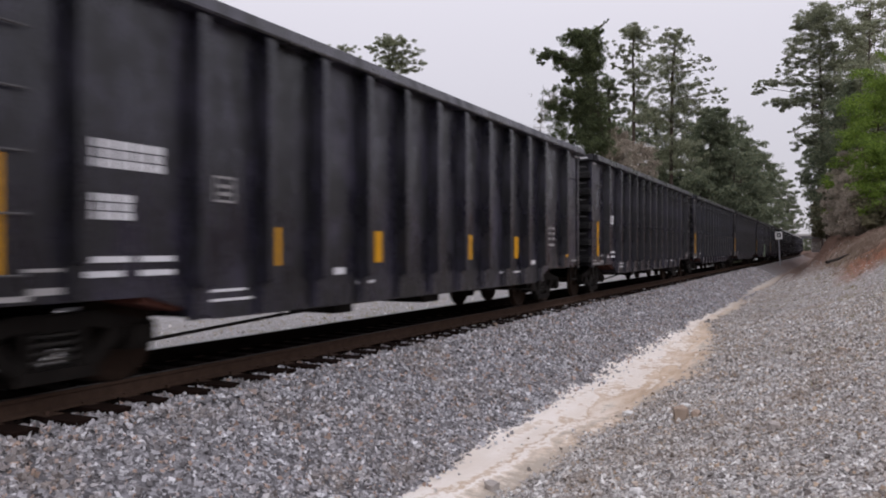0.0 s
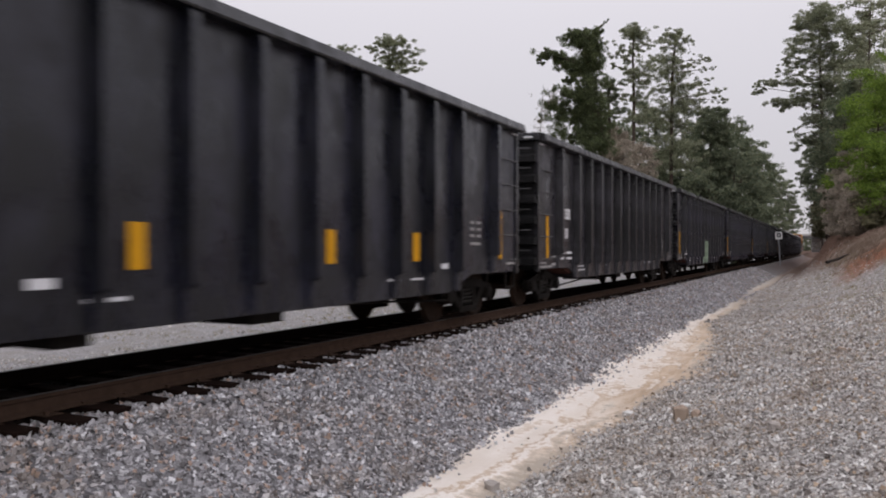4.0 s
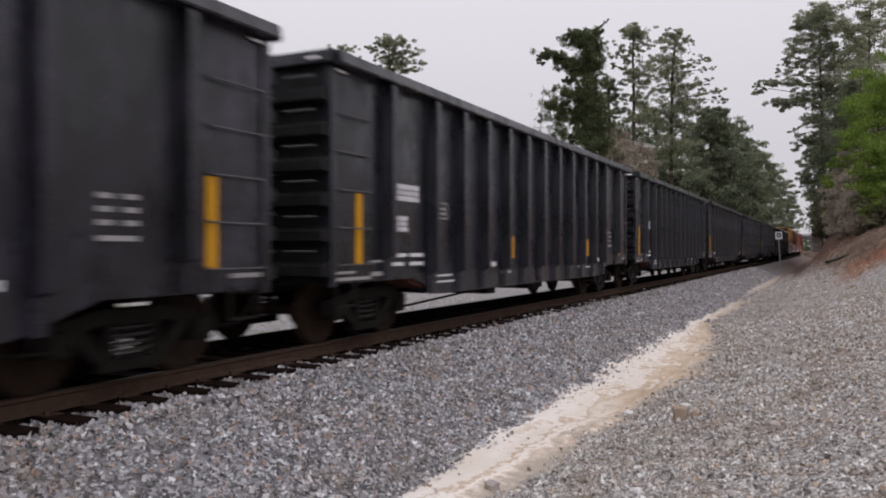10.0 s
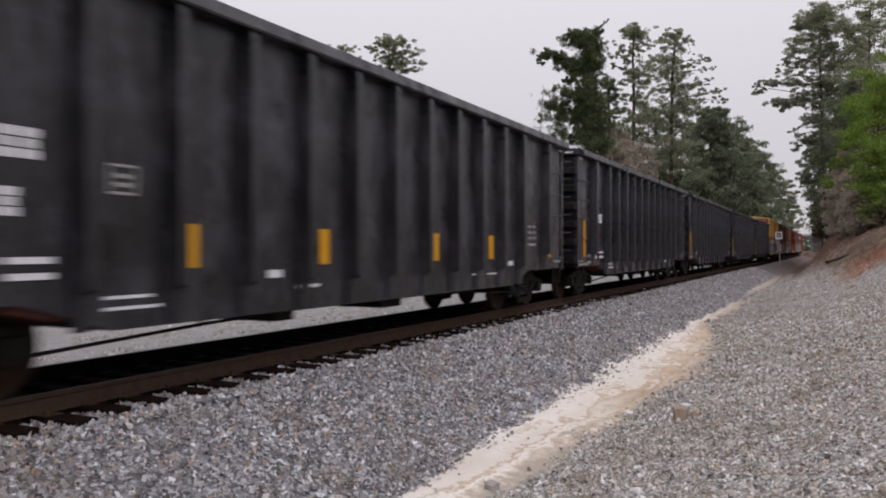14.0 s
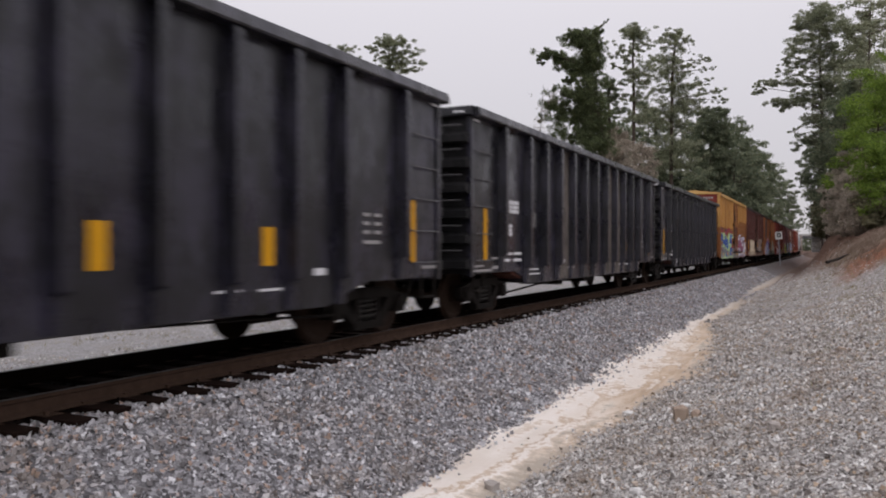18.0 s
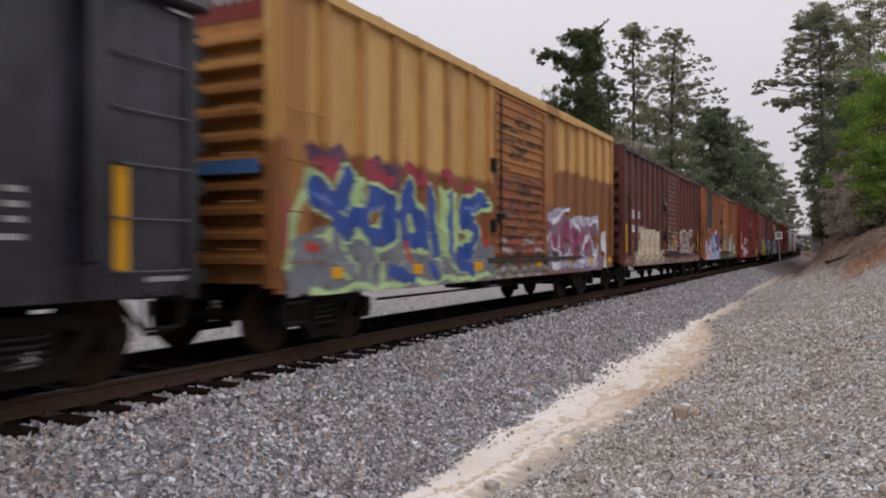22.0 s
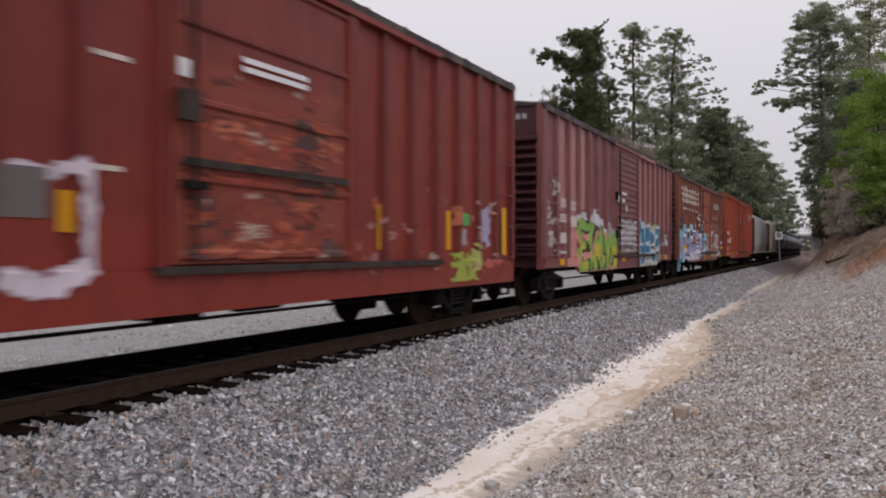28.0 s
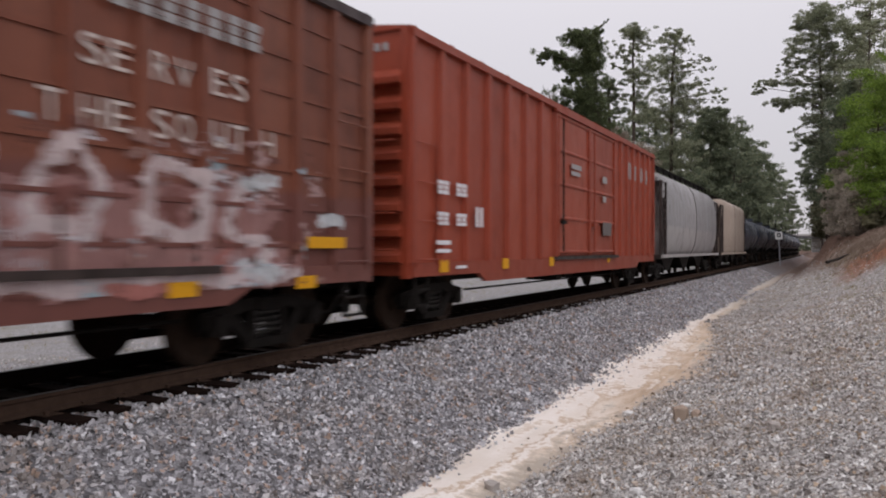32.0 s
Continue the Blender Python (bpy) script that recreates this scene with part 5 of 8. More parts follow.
R6_MAT = car_paint("orange_red_car_paint", (0.30, 0.050, 0.022), None, 0, (0.17, 0.035, 0.02), 0.45, fade=(0.37, 0.09, 0.05))
# Posts darker than the panels: shade along them is put into their paint.
BR_POST = car_paint("shaded_brown_paint", (0.088, 0.026, 0.020), None, 0, (0.04, 0.015, 0.013), 0.8, fade=(0.12, 0.04, 0.03))
OR_POST = car_paint("shaded_rusty_posts", (0.24, 0.085, 0.03), None, 0, (0.13, 0.05, 0.025), 0.6, patches=((0.9, 2.76, 2.35, 4.28, (0.030, 0.042, 0.054)),), fade=(0.36, 0.15, 0.06))
RD_POST = car_paint("shaded_red_posts", (0.16, 0.021, 0.016), None, 0, (0.07, 0.014, 0.012), 0.5, fade=(0.16, 0.028, 0.022))
PK_POST = car_paint("shaded_maroon_posts", (0.20, 0.073, 0.076), None, 0, (0.12, 0.045, 0.046), 0.6, fade=(0.28, 0.12, 0.12))
# Ends painted darker: the shade between coupled cars is in their colour.
PK_END = car_paint("shaded_maroon_end_paint", (0.06, 0.018, 0.021), None, 0, (0.035, 0.014, 0.016), 0.7, fade=(0.13, 0.05, 0.055))
SO_END = car_paint("shaded_rusted_end_paint", (0.085, 0.03, 0.02), None, 0, (0.04, 0.018, 0.014), 0.7, fade=(0.14, 0.055, 0.035))
ROOF_GREY = paint("weathered_roof", (0.06, 0.042, 0.044), (0.035, 0.026, 0.026), 0.6, 0.6)


def boxcars():
    cars = []
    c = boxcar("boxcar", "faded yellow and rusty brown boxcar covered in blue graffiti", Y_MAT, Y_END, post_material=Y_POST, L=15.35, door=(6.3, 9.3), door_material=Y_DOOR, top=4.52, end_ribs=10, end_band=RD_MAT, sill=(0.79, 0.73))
    yellow_squares(c, 15.2, (0.9, 3.2, 5.45, 8.7, 10.95, 12.85, 14.75))
    one_box("end_stripe", (-1.2, 1.36, -0.195, -0.178, 2.18, 2.34), BLUE_TAG, c, "blue painted stripe across the end")
    letters = ((0.71, 2.08, 1.05, 1.76, 1.47, 1.57, 1.62, 1.74), (1.47, 2.24, 1.46, 1.99, 1.10, 1.88, 0.75, 2.12), (1.98, 2.02, 1.86, 1.60, 2.06, 1.45, 2.50, 1.51, 2.57, 1.97, 2.06, 2.07), (3.20, 2.19, 2.85, 1.72, 3.10, 1.48, 3.66, 1.41, 3.23, 2.04), (3.84, 2.20, 4.09, 1.32), (4.56, 2.13, 4.53, 1.32), (6.01, 2.18, 5.18, 2.09, 5.07, 1.78, 5.70, 1.66, 5.43, 1.32, 4.97, 1.23))
    feet = ((0.42, 1.35, 0.85, 1.30, 0.45, 0.95), (1.15, 1.40, 1.50, 1.05), (2.05, 1.30, 2.10, 0.95), (2.90, 1.30, 3.10, 0.92), (3.80, 1.25, 4.10, 0.90), (4.60, 1.15, 5.40, 1.00))
    mural(c, "blue letter shapes outlined in lime on a grey cloud", 15.35, (6.3, 9.3), (0.04, 6.3, 0.74, 2.72), (
        ((0.10, 0.05, 0.09), 0.20, 0.5, ((0.80, 2.42, 1.30, 2.45), (2.30, 2.40, 2.60, 2.36))),
        ((0.30, 0.045, 0.07), 0.12, 0.7, ((0.83, 2.36, 1.20, 2.34), (1.91, 2.45, 2.50, 2.31), (3.10, 2.45, 3.49, 2.42), (4.37, 2.54, 4.69, 2.40), (5.30, 2.40, 5.60, 2.36), (0.12, 1.79, 0.07, 1.37))),
        ((0.16, 0.17, 0.19), 0.30, 0.25, ((0.42, 1.25, 1.57, 1.25, 3.23, 1.24, 5.97, 1.20), (0.35, 0.98, 2.06, 0.95, 6.10, 0.98))),
        ((0.38, 0.51, 0.25), 0.21, 0.15, letters),
        ((0.38, 0.51, 0.25), 0.10, 0.2, ((0.63, 2.21, 0.33, 1.64, 0.12, 1.10), (1.68, 2.20, 1.55, 1.59, 1.29, 1.44), (2.73, 2.08, 2.68, 1.46), (1.12, 1.55, 0.67, 1.23), (2.17, 1.22, 2.28, 0.92), (4.30, 2.25, 4.32, 1.40), (4.80, 2.20, 4.84, 1.35))),
        ((0.42, 0.58, 0.28), 0.045, 0.4, ((0.60, 0.78, 2.73, 0.80, 6.17, 0.82),)),
        ((0.38, 0.51, 0.25), 0.17, 0.2, feet[1:]),
        ((0.17, 0.18, 0.21), 0.125, 0.3, feet),
        ((0.034, 0.075, 0.28), 0.145, 0.25, letters),
        ((0.034, 0.075, 0.28), 0.09, 0.4, ((2.56, 0.99, 3.23, 0.85), (3.77, 1.09, 4.06, 0.88), (4.86, 1.07, 5.39, 0.92))),
        ((0.10, 0.17, 0.46), 0.035, 0.5, ((0.78, 2.02, 1.05, 1.84), (2.02, 1.90, 2.45, 1.86), (3.00, 1.80, 3.12, 1.60), (5.20, 2.0, 5.80, 2.08))),
        ((0.40, 0.05, 0.04), 0.06, 0.4, ((3.10, 1.39, 3.18, 1.17), (5.97, 1.68, 6.07, 1.41), (0.62, 1.36, 0.80, 1.30)))), 5)
    scuffs(c, "smears of red and black paint on the door", 15.35, (6.3, 9.3), 6.4, 9.2, 1.6, 2.75, 8, ((0.10, 0.045, 0.03), (0.30, 0.07, 0.035), (0.07, 0.04, 0.035), (0.34, 0.11, 0.04), (0.13, 0.055, 0.03), (0.15, 0.12, 0.115)), 80, (0.05, 0.32), 0.24, (17, 4.52))
    scuffs(c, "long dark rub marks on the door ribs", 15.35, (6.3, 9.3), 6.4, 9.2, 1.5, 4.2, 28, ((0.075, 0.04, 0.025), (0.12, 0.05, 0.025), (0.05, 0.035, 0.03)), 60, (0.15, 0.6), 0.10, (17, 4.52))
    scuffs(c, "rubbed grey, white and red paint low on the door", 15.35, (6.3, 9.3), 6.4, 9.2, 1.18, 1.75, 18, ((0.22, 0.20, 0.20), (0.34, 0.31, 0.31), (0.34, 0.07, 0.06), (0.06, 0.045, 0.045), (0.30, 0.13, 0.10)), 70, (0.06, 0.34), 0.24, (17, 4.52))
    graffiti(c, "green, lilac and dark paint along the sill", 15.35, (6.3, 9.3), 6.1, 9.5, 0.75, 1.12, 9, ((0.17, 0.12, 0.12), (0.20, 0.24, 0.17), (0.38, 0.35, 0.42)))
    white = ((9.54, 1.97, 9.68, 1.60, 9.50, 1.04), (10.05, 1.93, 10.51, 2.10, 11.04, 2.22), (10.44, 1.99, 10.25, 1.39, 10.86, 1.05, 11.38, 1.64), (11.64, 2.06, 12.02, 1.66, 12.38, 2.15), (12.49, 1.32, 12.88, 1.86, 13.55, 2.03, 13.82, 1.70, 13.37, 0.95), (11.48, 1.16, 12.34, 0.97))
    mural(c, "white and purple letter shapes over maroon", 15.35, (6.3, 9.3), (9.32, 15.1, 0.74, 2.5), (
        ((0.20, 0.13, 0.17), 0.24, 0.35, ((9.6, 1.80, 13.6, 1.85), (9.6, 1.30, 13.6, 1.30), (9.6, 0.98, 14.2, 0.95))),
        ((0.36, 0.36, 0.46), 0.12, 0.6, ((9.56, 2.0, 10.72, 2.2), (11.32, 1.96, 13.55, 2.1), (9.56, 1.10, 11.64, 0.95, 13.55, 0.98))),
        ((0.25, 0.055, 0.12), 0.16, 0.35, ((9.68, 1.80, 10.05, 1.46), (10.37, 1.98, 10.72, 1.39), (11.01, 1.79, 11.48, 1.07), (12.25, 1.75, 12.72, 1.41), (13.23, 1.92, 13.02, 1.41), (11.64, 1.73, 11.81, 1.32))),
        ((0.07, 0.05, 0.06), 0.06, 0.6, ((10.0, 1.3, 10.2, 1.1), (11.9, 1.35, 12.1, 1.15), (13.0, 1.25, 13.1, 1.05), (10.8, 1.3, 10.9, 1.1), (9.8, 1.1, 10.3, 1.0))),
        ((0.60, 0.60, 0.68), 0.05, 0.5, white),
        ((0.50, 0.52, 0.60), 0.035, 0.6, ((9.8, 1.7, 10.1, 1.3, 10.5, 1.2), (11.1, 2.0, 11.5, 1.5), (12.1, 1.3, 12.6, 1.1), (13.2, 1.6, 13.6, 1.2), (12.7, 2.1, 13.0, 1.7))),
        ((0.64, 0.64, 0.68), 0.10, 0.5, ((14.38, 1.72, 14.43, 0.85), (9.9, 0.94, 10.4, 0.92)))), 14)
    cars.append((232.95, 15.35, c))
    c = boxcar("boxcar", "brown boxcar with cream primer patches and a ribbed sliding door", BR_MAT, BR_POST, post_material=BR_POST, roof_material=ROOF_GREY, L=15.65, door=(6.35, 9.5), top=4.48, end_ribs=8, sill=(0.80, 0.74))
    one_box("reflector_strip", (BOX_HALF + 0.092, BOX_HALF + 0.1, 0.06, 0.24, 1.22, 2.08), YELLOW, c, "yellow reflective strip")
    mural(c, "cream block letter shapes, flaking", 15.65, (6.35, 9.5), (1.5, 6.3, 0.76, 2.1), (
        ((0.36, 0.27, 0.19), 0.26, 0.3, ((1.70, 0.98, 3.48, 0.99, 6.20, 1.03), (2.1, 1.45, 5.6, 1.45), (2.65, 1.70, 3.2, 1.60))),
        ((0.50, 0.43, 0.33), 0.13, 0.3, ((1.97, 1.82, 2.0, 0.95), (2.65, 1.93, 2.70, 0.95), (3.44, 1.86, 3.44, 0.96), (4.30, 1.83, 4.26, 0.95), (5.26, 1.76, 5.19, 0.93), (2.62, 1.93, 3.30, 1.79), (3.41, 1.87, 4.69, 1.87, 5.38, 1.79), (1.65, 0.92, 3.48, 0.92, 5.9, 0.95))),
        ((0.60, 0.60, 0.58), 0.13, 0.35, ((2.25, 1.40, 2.30, 1.22), (3.02, 1.38, 3.06, 1.22), (3.85, 1.42, 3.88, 1.24), (4.75, 1.40, 4.80, 1.27))),
        ((0.15, 0.05, 0.032), 0.11, 0.4, ((2.98, 1.69, 3.02, 1.50), (3.86, 1.70, 3.92, 1.60), (2.33, 1.74, 2.38, 1.64), (5.74, 1.70, 5.87, 1.25), (4.78, 1.62, 4.86, 1.55)))), 21)
    mural(c, "thin white tags on the door", 15.65, (6.35, 9.5), (6.5, 9.4, 1.18, 2.2), (
        ((0.30, 0.20, 0.16), 0.20, 0.8, ((6.9, 1.40, 9.2, 1.45), (8.0, 1.8, 9.2, 1.7))),
        ((0.07, 0.045, 0.04), 0.12, 0.6, ((7.0, 1.75, 7.1, 1.35), (7.8, 1.7, 7.9, 1.3), (8.7, 1.9, 8.8, 1.6))),
        ((0.46, 0.41, 0.36), 0.06, 0.7, ((7.42, 2.11, 8.06, 2.02, 7.83, 1.78), (8.39, 2.09, 8.22, 1.32), (6.97, 1.33, 9.20, 1.36), (7.2, 1.9, 7.1, 1.4), (8.8, 1.95, 9.1, 1.5)))), 22, ribs=(17, 4.48), material=SMEAR)
    mural(c, "worn grey-white block letters with pale crests", 15.65, (6.35, 9.5), (9.55, 13.6, 0.84, 2.4), (
        ((0.19, 0.095, 0.072), 0.13, 0.9, ((9.8, 1.15, 13.2, 1.15),)),
        ((0.27, 0.205, 0.18), 0.15, 0.5, ((9.72, 1.2, 9.85, 1.9, 10.3, 1.9, 10.25, 1.2), (10.75, 1.2, 11.05, 2.0, 11.25, 1.2), (11.6, 1.85, 12.1, 1.8), (11.55, 1.75, 12.1, 1.35, 11.6, 1.2), (12.65, 1.2, 12.7, 1.95, 13.1, 2.0), (9.7, 1.12, 13.2, 1.14))),
        ((0.31, 0.285, 0.30), 0.075, 0.5, ((9.75, 1.7, 10.2, 1.5, 9.8, 1.25), (10.35, 1.8, 10.4, 1.2), (10.95, 1.8, 11.0, 1.25), (11.3, 1.5, 11.35, 1.1), (12.0, 1.6, 12.2, 1.3), (12.75, 1.75, 12.8, 1.3), (10.5, 1.2, 11.1, 1.15))),
        ((0.075, 0.045, 0.045), 0.035, 0.6, ((10.0, 1.72, 10.1, 1.45), (10.55, 1.9, 10.6, 1.2), (11.42, 1.85, 11.45, 1.2), (11.75, 1.58, 11.95, 1.52), (12.4, 1.9, 12.42, 1.2), (12.85, 1.62, 13.1, 1.6), (9.7, 1.0, 13.4, 1.02))),
        ((0.50, 0.455, 0.43), 0.038, 0.5, ((9.62, 1.85, 9.85, 2.06, 10.25, 2.08, 10.48, 1.9), (10.62, 1.95, 10.9, 2.15, 11.2, 2.12, 11.3, 1.9), (11.45, 1.95, 12.05, 1.99, 12.25, 1.85), (12.45, 1.95, 12.6, 2.15, 13.1, 2.18, 13.15, 2.0), (10.1, 1.4, 9.75, 1.15, 10.4, 1.14), (11.0, 1.35, 11.35, 1.12), (11.6, 1.3, 12.2, 1.17), (12.6, 1.3, 12.55, 1.1), (12.0, 1.75, 11.65, 1.7), (10.7, 1.45, 11.2, 1.42))),
        ((0.42, 0.21, 0.045), 0.055, 0.6, ((10.55, 1.62, 10.57, 1.4), (12.95, 1.35, 13.0, 1.2), (11.5, 1.3, 11.52, 1.22)))), 23, warp=0.04)
    scuffs(c, "rubbed white, grey and rust paint over the letters", 15.65, (6.35, 9.5), 9.6, 13.4, 0.95, 2.1, 27, ((0.15, 0.05, 0.04), (0.27, 0.21, 0.20), (0.12, 0.045, 0.035), (0.20, 0.11, 0.09)), 34, (0.04, 0.13), 1.2)
    scuffs(c, "black, tan and white patches on the lower door", 15.65, (6.35, 9.5), 6.5, 9.4, 1.16, 2.2, 28, ((0.03, 0.028, 0.032), (0.27, 0.18, 0.14), (0.36, 0.31, 0.30), (0.13, 0.04, 0.03), (0.035, 0.03, 0.034), (0.34, 0.14, 0.04)), 60, (0.06, 0.24), 0.5, (17, 4.48))
    graffiti(c, "pale primer along the sill", 15.65, (6.35, 9.5), 0.9, 15.3, 0.76, 1.12, 24, ((0.23, 0.155, 0.125), (0.13, 0.06, 0.045), (0.36, 0.30, 0.27)), step=0.03)
    scuffs(c, "red and white paint at the corner of the sill", 15.65, (6.35, 9.5), 0.08, 1.2, 0.86, 1.12, 25, ((0.42, 0.06, 0.05), (0.40, 0.36, 0.36), (0.30, 0.10, 0.08)), 14, (0.04, 0.14), 0.6)
    scuffs(c, "faded tan and white tags near the corner", 15.65, (6.35, 9.5), 13.2, 15.5, 1.2, 3.4, 26, ((0.30, 0.17, 0.09), (0.34, 0.22, 0.14), (0.42, 0.40, 0.38), (0.24, 0.11, 0.07)), 22, (0.04, 0.18), 0.9)
    one_box("route_card", (BOX_HALF + 0.004, BOX_HALF + 0.01, 13.3, 13.82, 1.22, 1.5), FAINT, c, "white paper card")
    one_box("sprayed_spot", (BOX_HALF + 0.004, BOX_HALF + 0.01, 13.3, 13.58, 1.54, 1.72), GREEN_TAG, c, "green sprayed spot")
    one_box("reflector_strip", (BOX_HALF + 0.092, BOX_HALF + 0.1, 14.58, 14.74, 1.2, 2.05), YELLOW, c, "yellow reflective strip")
    hb = BOX_HALF + 0.004
    bars(c, hb, row_of_bars(1.12, 2.3, (0.22, 0.22), 0.27) + row_of_bars(1.98, 2.32, (0.2, 0.18), 0.25) + row_of_bars(1.12, 1.86, (0.16, 0.16, 0.16), 0.22) + row_of_bars(1.98, 1.88, (0.2, 0.2), 0.2), WHITE, label="white stencilled letters")
    bars(c, hb, [(1.12, 1.55, 1.5, 1.54), (1.12, 1.5, 1.36, 1.4), (5.35, 5.75, 3.05, 3.1), (5.3, 5.85, 2.66, 2.72), (5.3, 5.8, 2.54, 2.6), (5.3, 5.85, 2.0, 2.06), (0.15, 0.8, 0.95, 1.02)], FAINT)
    bars(c, BOX_HALF + 0.112, [(6.5, 6.66, 2.9, 3.08)], WHITE, "door_tag", "white card on the door")
    one_box("route_tag", (BOX_HALF + 0.115, BOX_HALF + 0.125, 8.35, 8.6, 1.45, 1.75), YELLOW, c, "yellow sprayed patch")
    cars.append((249.75, 15.65, c))
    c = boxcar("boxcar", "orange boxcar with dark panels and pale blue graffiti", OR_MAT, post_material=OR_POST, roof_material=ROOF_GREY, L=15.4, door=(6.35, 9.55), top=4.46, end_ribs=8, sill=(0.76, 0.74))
    yellow_squares(c, 15.2, (0.3, 12.2, 13.6))
    mural(c, "pale pink cloud with thin purple strokes", 15.4, (6.35, 9.55), (0.2, 2.7, 0.74, 2.0), (
        ((0.50, 0.40, 0.48), 0.22, 0.4, ((0.55, 0.98, 2.35, 0.95), (0.8, 1.32, 2.45, 1.35), (0.65, 1.17, 0.9, 1.55), (2.2, 1.7, 2.5, 1.2))),
        ((0.36, 0.40, 0.54), 0.14, 0.5, ((0.8, 1.5, 1.0, 0.95), (1.4, 1.5, 1.7, 0.9), (2.2, 1.6, 2.5, 0.9))),
        ((0.20, 0.15, 0.32), 0.05, 0.5, ((1.14, 1.10, 1.55, 1.36), (1.84, 1.12, 2.31, 0.88), (2.0, 1.5, 2.3, 1.2))),
        ((0.42, 0.16, 0.14), 0.05, 0.5, ((1.66, 1.2, 1.9, 1.0),))), 36)
    mural(c, "pale blue-grey letter shapes with purple outlines", 15.4, (6.35, 9.55), (2.42, 6.3, 0.74, 2.5), (
        ((0.55, 0.35, 0.43), 0.14, 0.4, ((2.82, 2.12, 3.17, 2.14), (4.17, 2.20, 5.07, 2.21), (2.6, 1.9, 2.6, 0.9), (5.3, 2.1, 5.2, 1.8), (5.5, 1.3, 6.1, 1.2))),
        ((0.32, 0.38, 0.48), 0.30, 0.15, ((2.73, 1.80, 2.90, 0.95), (3.36, 1.80, 3.46, 0.92), (4.17, 1.84, 4.38, 0.92), (5.02, 1.88, 5.07, 0.95), (5.83, 1.22, 5.90, 0.95), (5.83, 1.74, 5.57, 1.01))),
        ((0.26, 0.42, 0.62), 0.14, 0.4, ((3.10, 1.20, 3.50, 0.95), (4.5, 1.35, 4.8, 1.0), (3.0, 1.60, 3.1, 1.4))),
        ((0.10, 0.07, 0.19), 0.075, 0.3, ((2.56, 2.0, 3.36, 1.97), (2.68, 1.94, 2.75, 1.15), (3.32, 1.92, 3.44, 1.32, 3.71, 1.05), (4.06, 2.0, 5.12, 2.11), (4.43, 1.96, 4.21, 1.41, 4.65, 1.32), (5.26, 2.17, 5.36, 1.32, 5.12, 1.17), (5.51, 1.12, 5.88, 1.22, 6.09, 1.0, 5.83, 0.85, 5.46, 0.91))),
        ((0.44, 0.40, 0.52), 0.05, 0.5, ((3.55, 1.8, 3.6, 1.3), (4.75, 1.8, 4.8, 1.4), (2.9, 0.85, 5.2, 0.86)))), 31)
    graffiti(c, "faded cream paint over the lower door", 15.4, (6.35, 9.55), 6.5, 9.4, 1.18, 2.15, 34, ((0.36, 0.33, 0.22), (0.42, 0.40, 0.30), (0.20, 0.12, 0.06)), ribs=(17, 4.46), material=SMEAR)
    scuffs(c, "cream and green paint on the lower door", 15.4, (6.35, 9.55), 6.45, 9.5, 1.18, 2.1, 32, ((0.40, 0.37, 0.24), (0.46, 0.43, 0.33), (0.16, 0.20, 0.15), (0.34, 0.30, 0.16), (0.10, 0.10, 0.08)), 130, (0.06, 0.38), 0.25, (17, 4.46))
    graffiti(c, "dark green paint along the sill", 15.4, (6.35, 9.55), 6.3, 15.2, 0.75, 1.12, 35, ((0.05, 0.065, 0.05), (0.08, 0.10, 0.075), (0.03, 0.04, 0.035)), step=0.03)
    mural(c, "grey-green cloud with dark outlined letter shapes", 15.4, (6.35, 9.55), (9.65, 15.0, 0.78, 2.3), (
        ((0.27, 0.29, 0.25), 0.30, 0.35, ((9.98, 1.91, 10.11, 1.10), (11.0, 1.85, 10.9, 1.1), (12.06, 1.97, 12.32, 1.10), (13.4, 1.6, 13.9, 1.3), (9.9, 1.15, 14.0, 1.15))),
        ((0.11, 0.12, 0.10), 0.045, 0.5, ((10.4, 1.95, 10.45, 1.15), (11.5, 1.9, 11.45, 1.1), (12.7, 1.9, 12.75, 1.15), (9.9, 1.0, 14.0, 1.0), (13.2, 1.7, 14.0, 1.75))),
        ((0.40, 0.41, 0.38), 0.07, 0.5, ((10.1, 1.8, 10.15, 1.3), (11.1, 1.8, 11.05, 1.25), (12.2, 1.8, 12.3, 1.3), (13.6, 1.5, 13.8, 1.35))),
        ((0.34, 0.23, 0.07), 0.08, 0.5, ((11.6, 0.98, 12.3, 0.98),))), 33)
    hb = BOX_HALF + 0.004
    bars(c, hb, row_of_bars(1.2, 2.18, (0.2, 0.18), 0.25) + row_of_bars(2.1, 2.16, (0.2, 0.2), 0.24) + row_of_bars(1.2, 1.76, (0.16, 0.16), 0.2) + [(5.4, 5.68, 2.75, 2.85), (5.4, 5.7, 2.55, 2.7), (5.42, 5.66, 2.35, 2.45)], WHITE, label="white stencilled letters")
    bars(c, BOX_HALF + 0.112, [(7.75, 7.95, 2.55, 2.75)], WHITE, "door_tag", "white card on the door")
    cars.append((266.95, 15.4, c))
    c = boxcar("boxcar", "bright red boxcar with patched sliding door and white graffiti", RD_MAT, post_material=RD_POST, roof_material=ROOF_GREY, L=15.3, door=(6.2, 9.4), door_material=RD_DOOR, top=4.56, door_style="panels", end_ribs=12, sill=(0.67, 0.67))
    one_box("reflector_strip", (BOX_HALF + 0.092, BOX_HALF + 0.1, 0.2, 0.42, 1.3, 2.5), YELLOW, c, "yellow reflective strip")
    one_box("reflector_strip", (BOX_HALF + 0.004, BOX_HALF + 0.012, 10.15, 10.35, 1.3, 1.95), YELLOW, c, "yellow reflective strip")
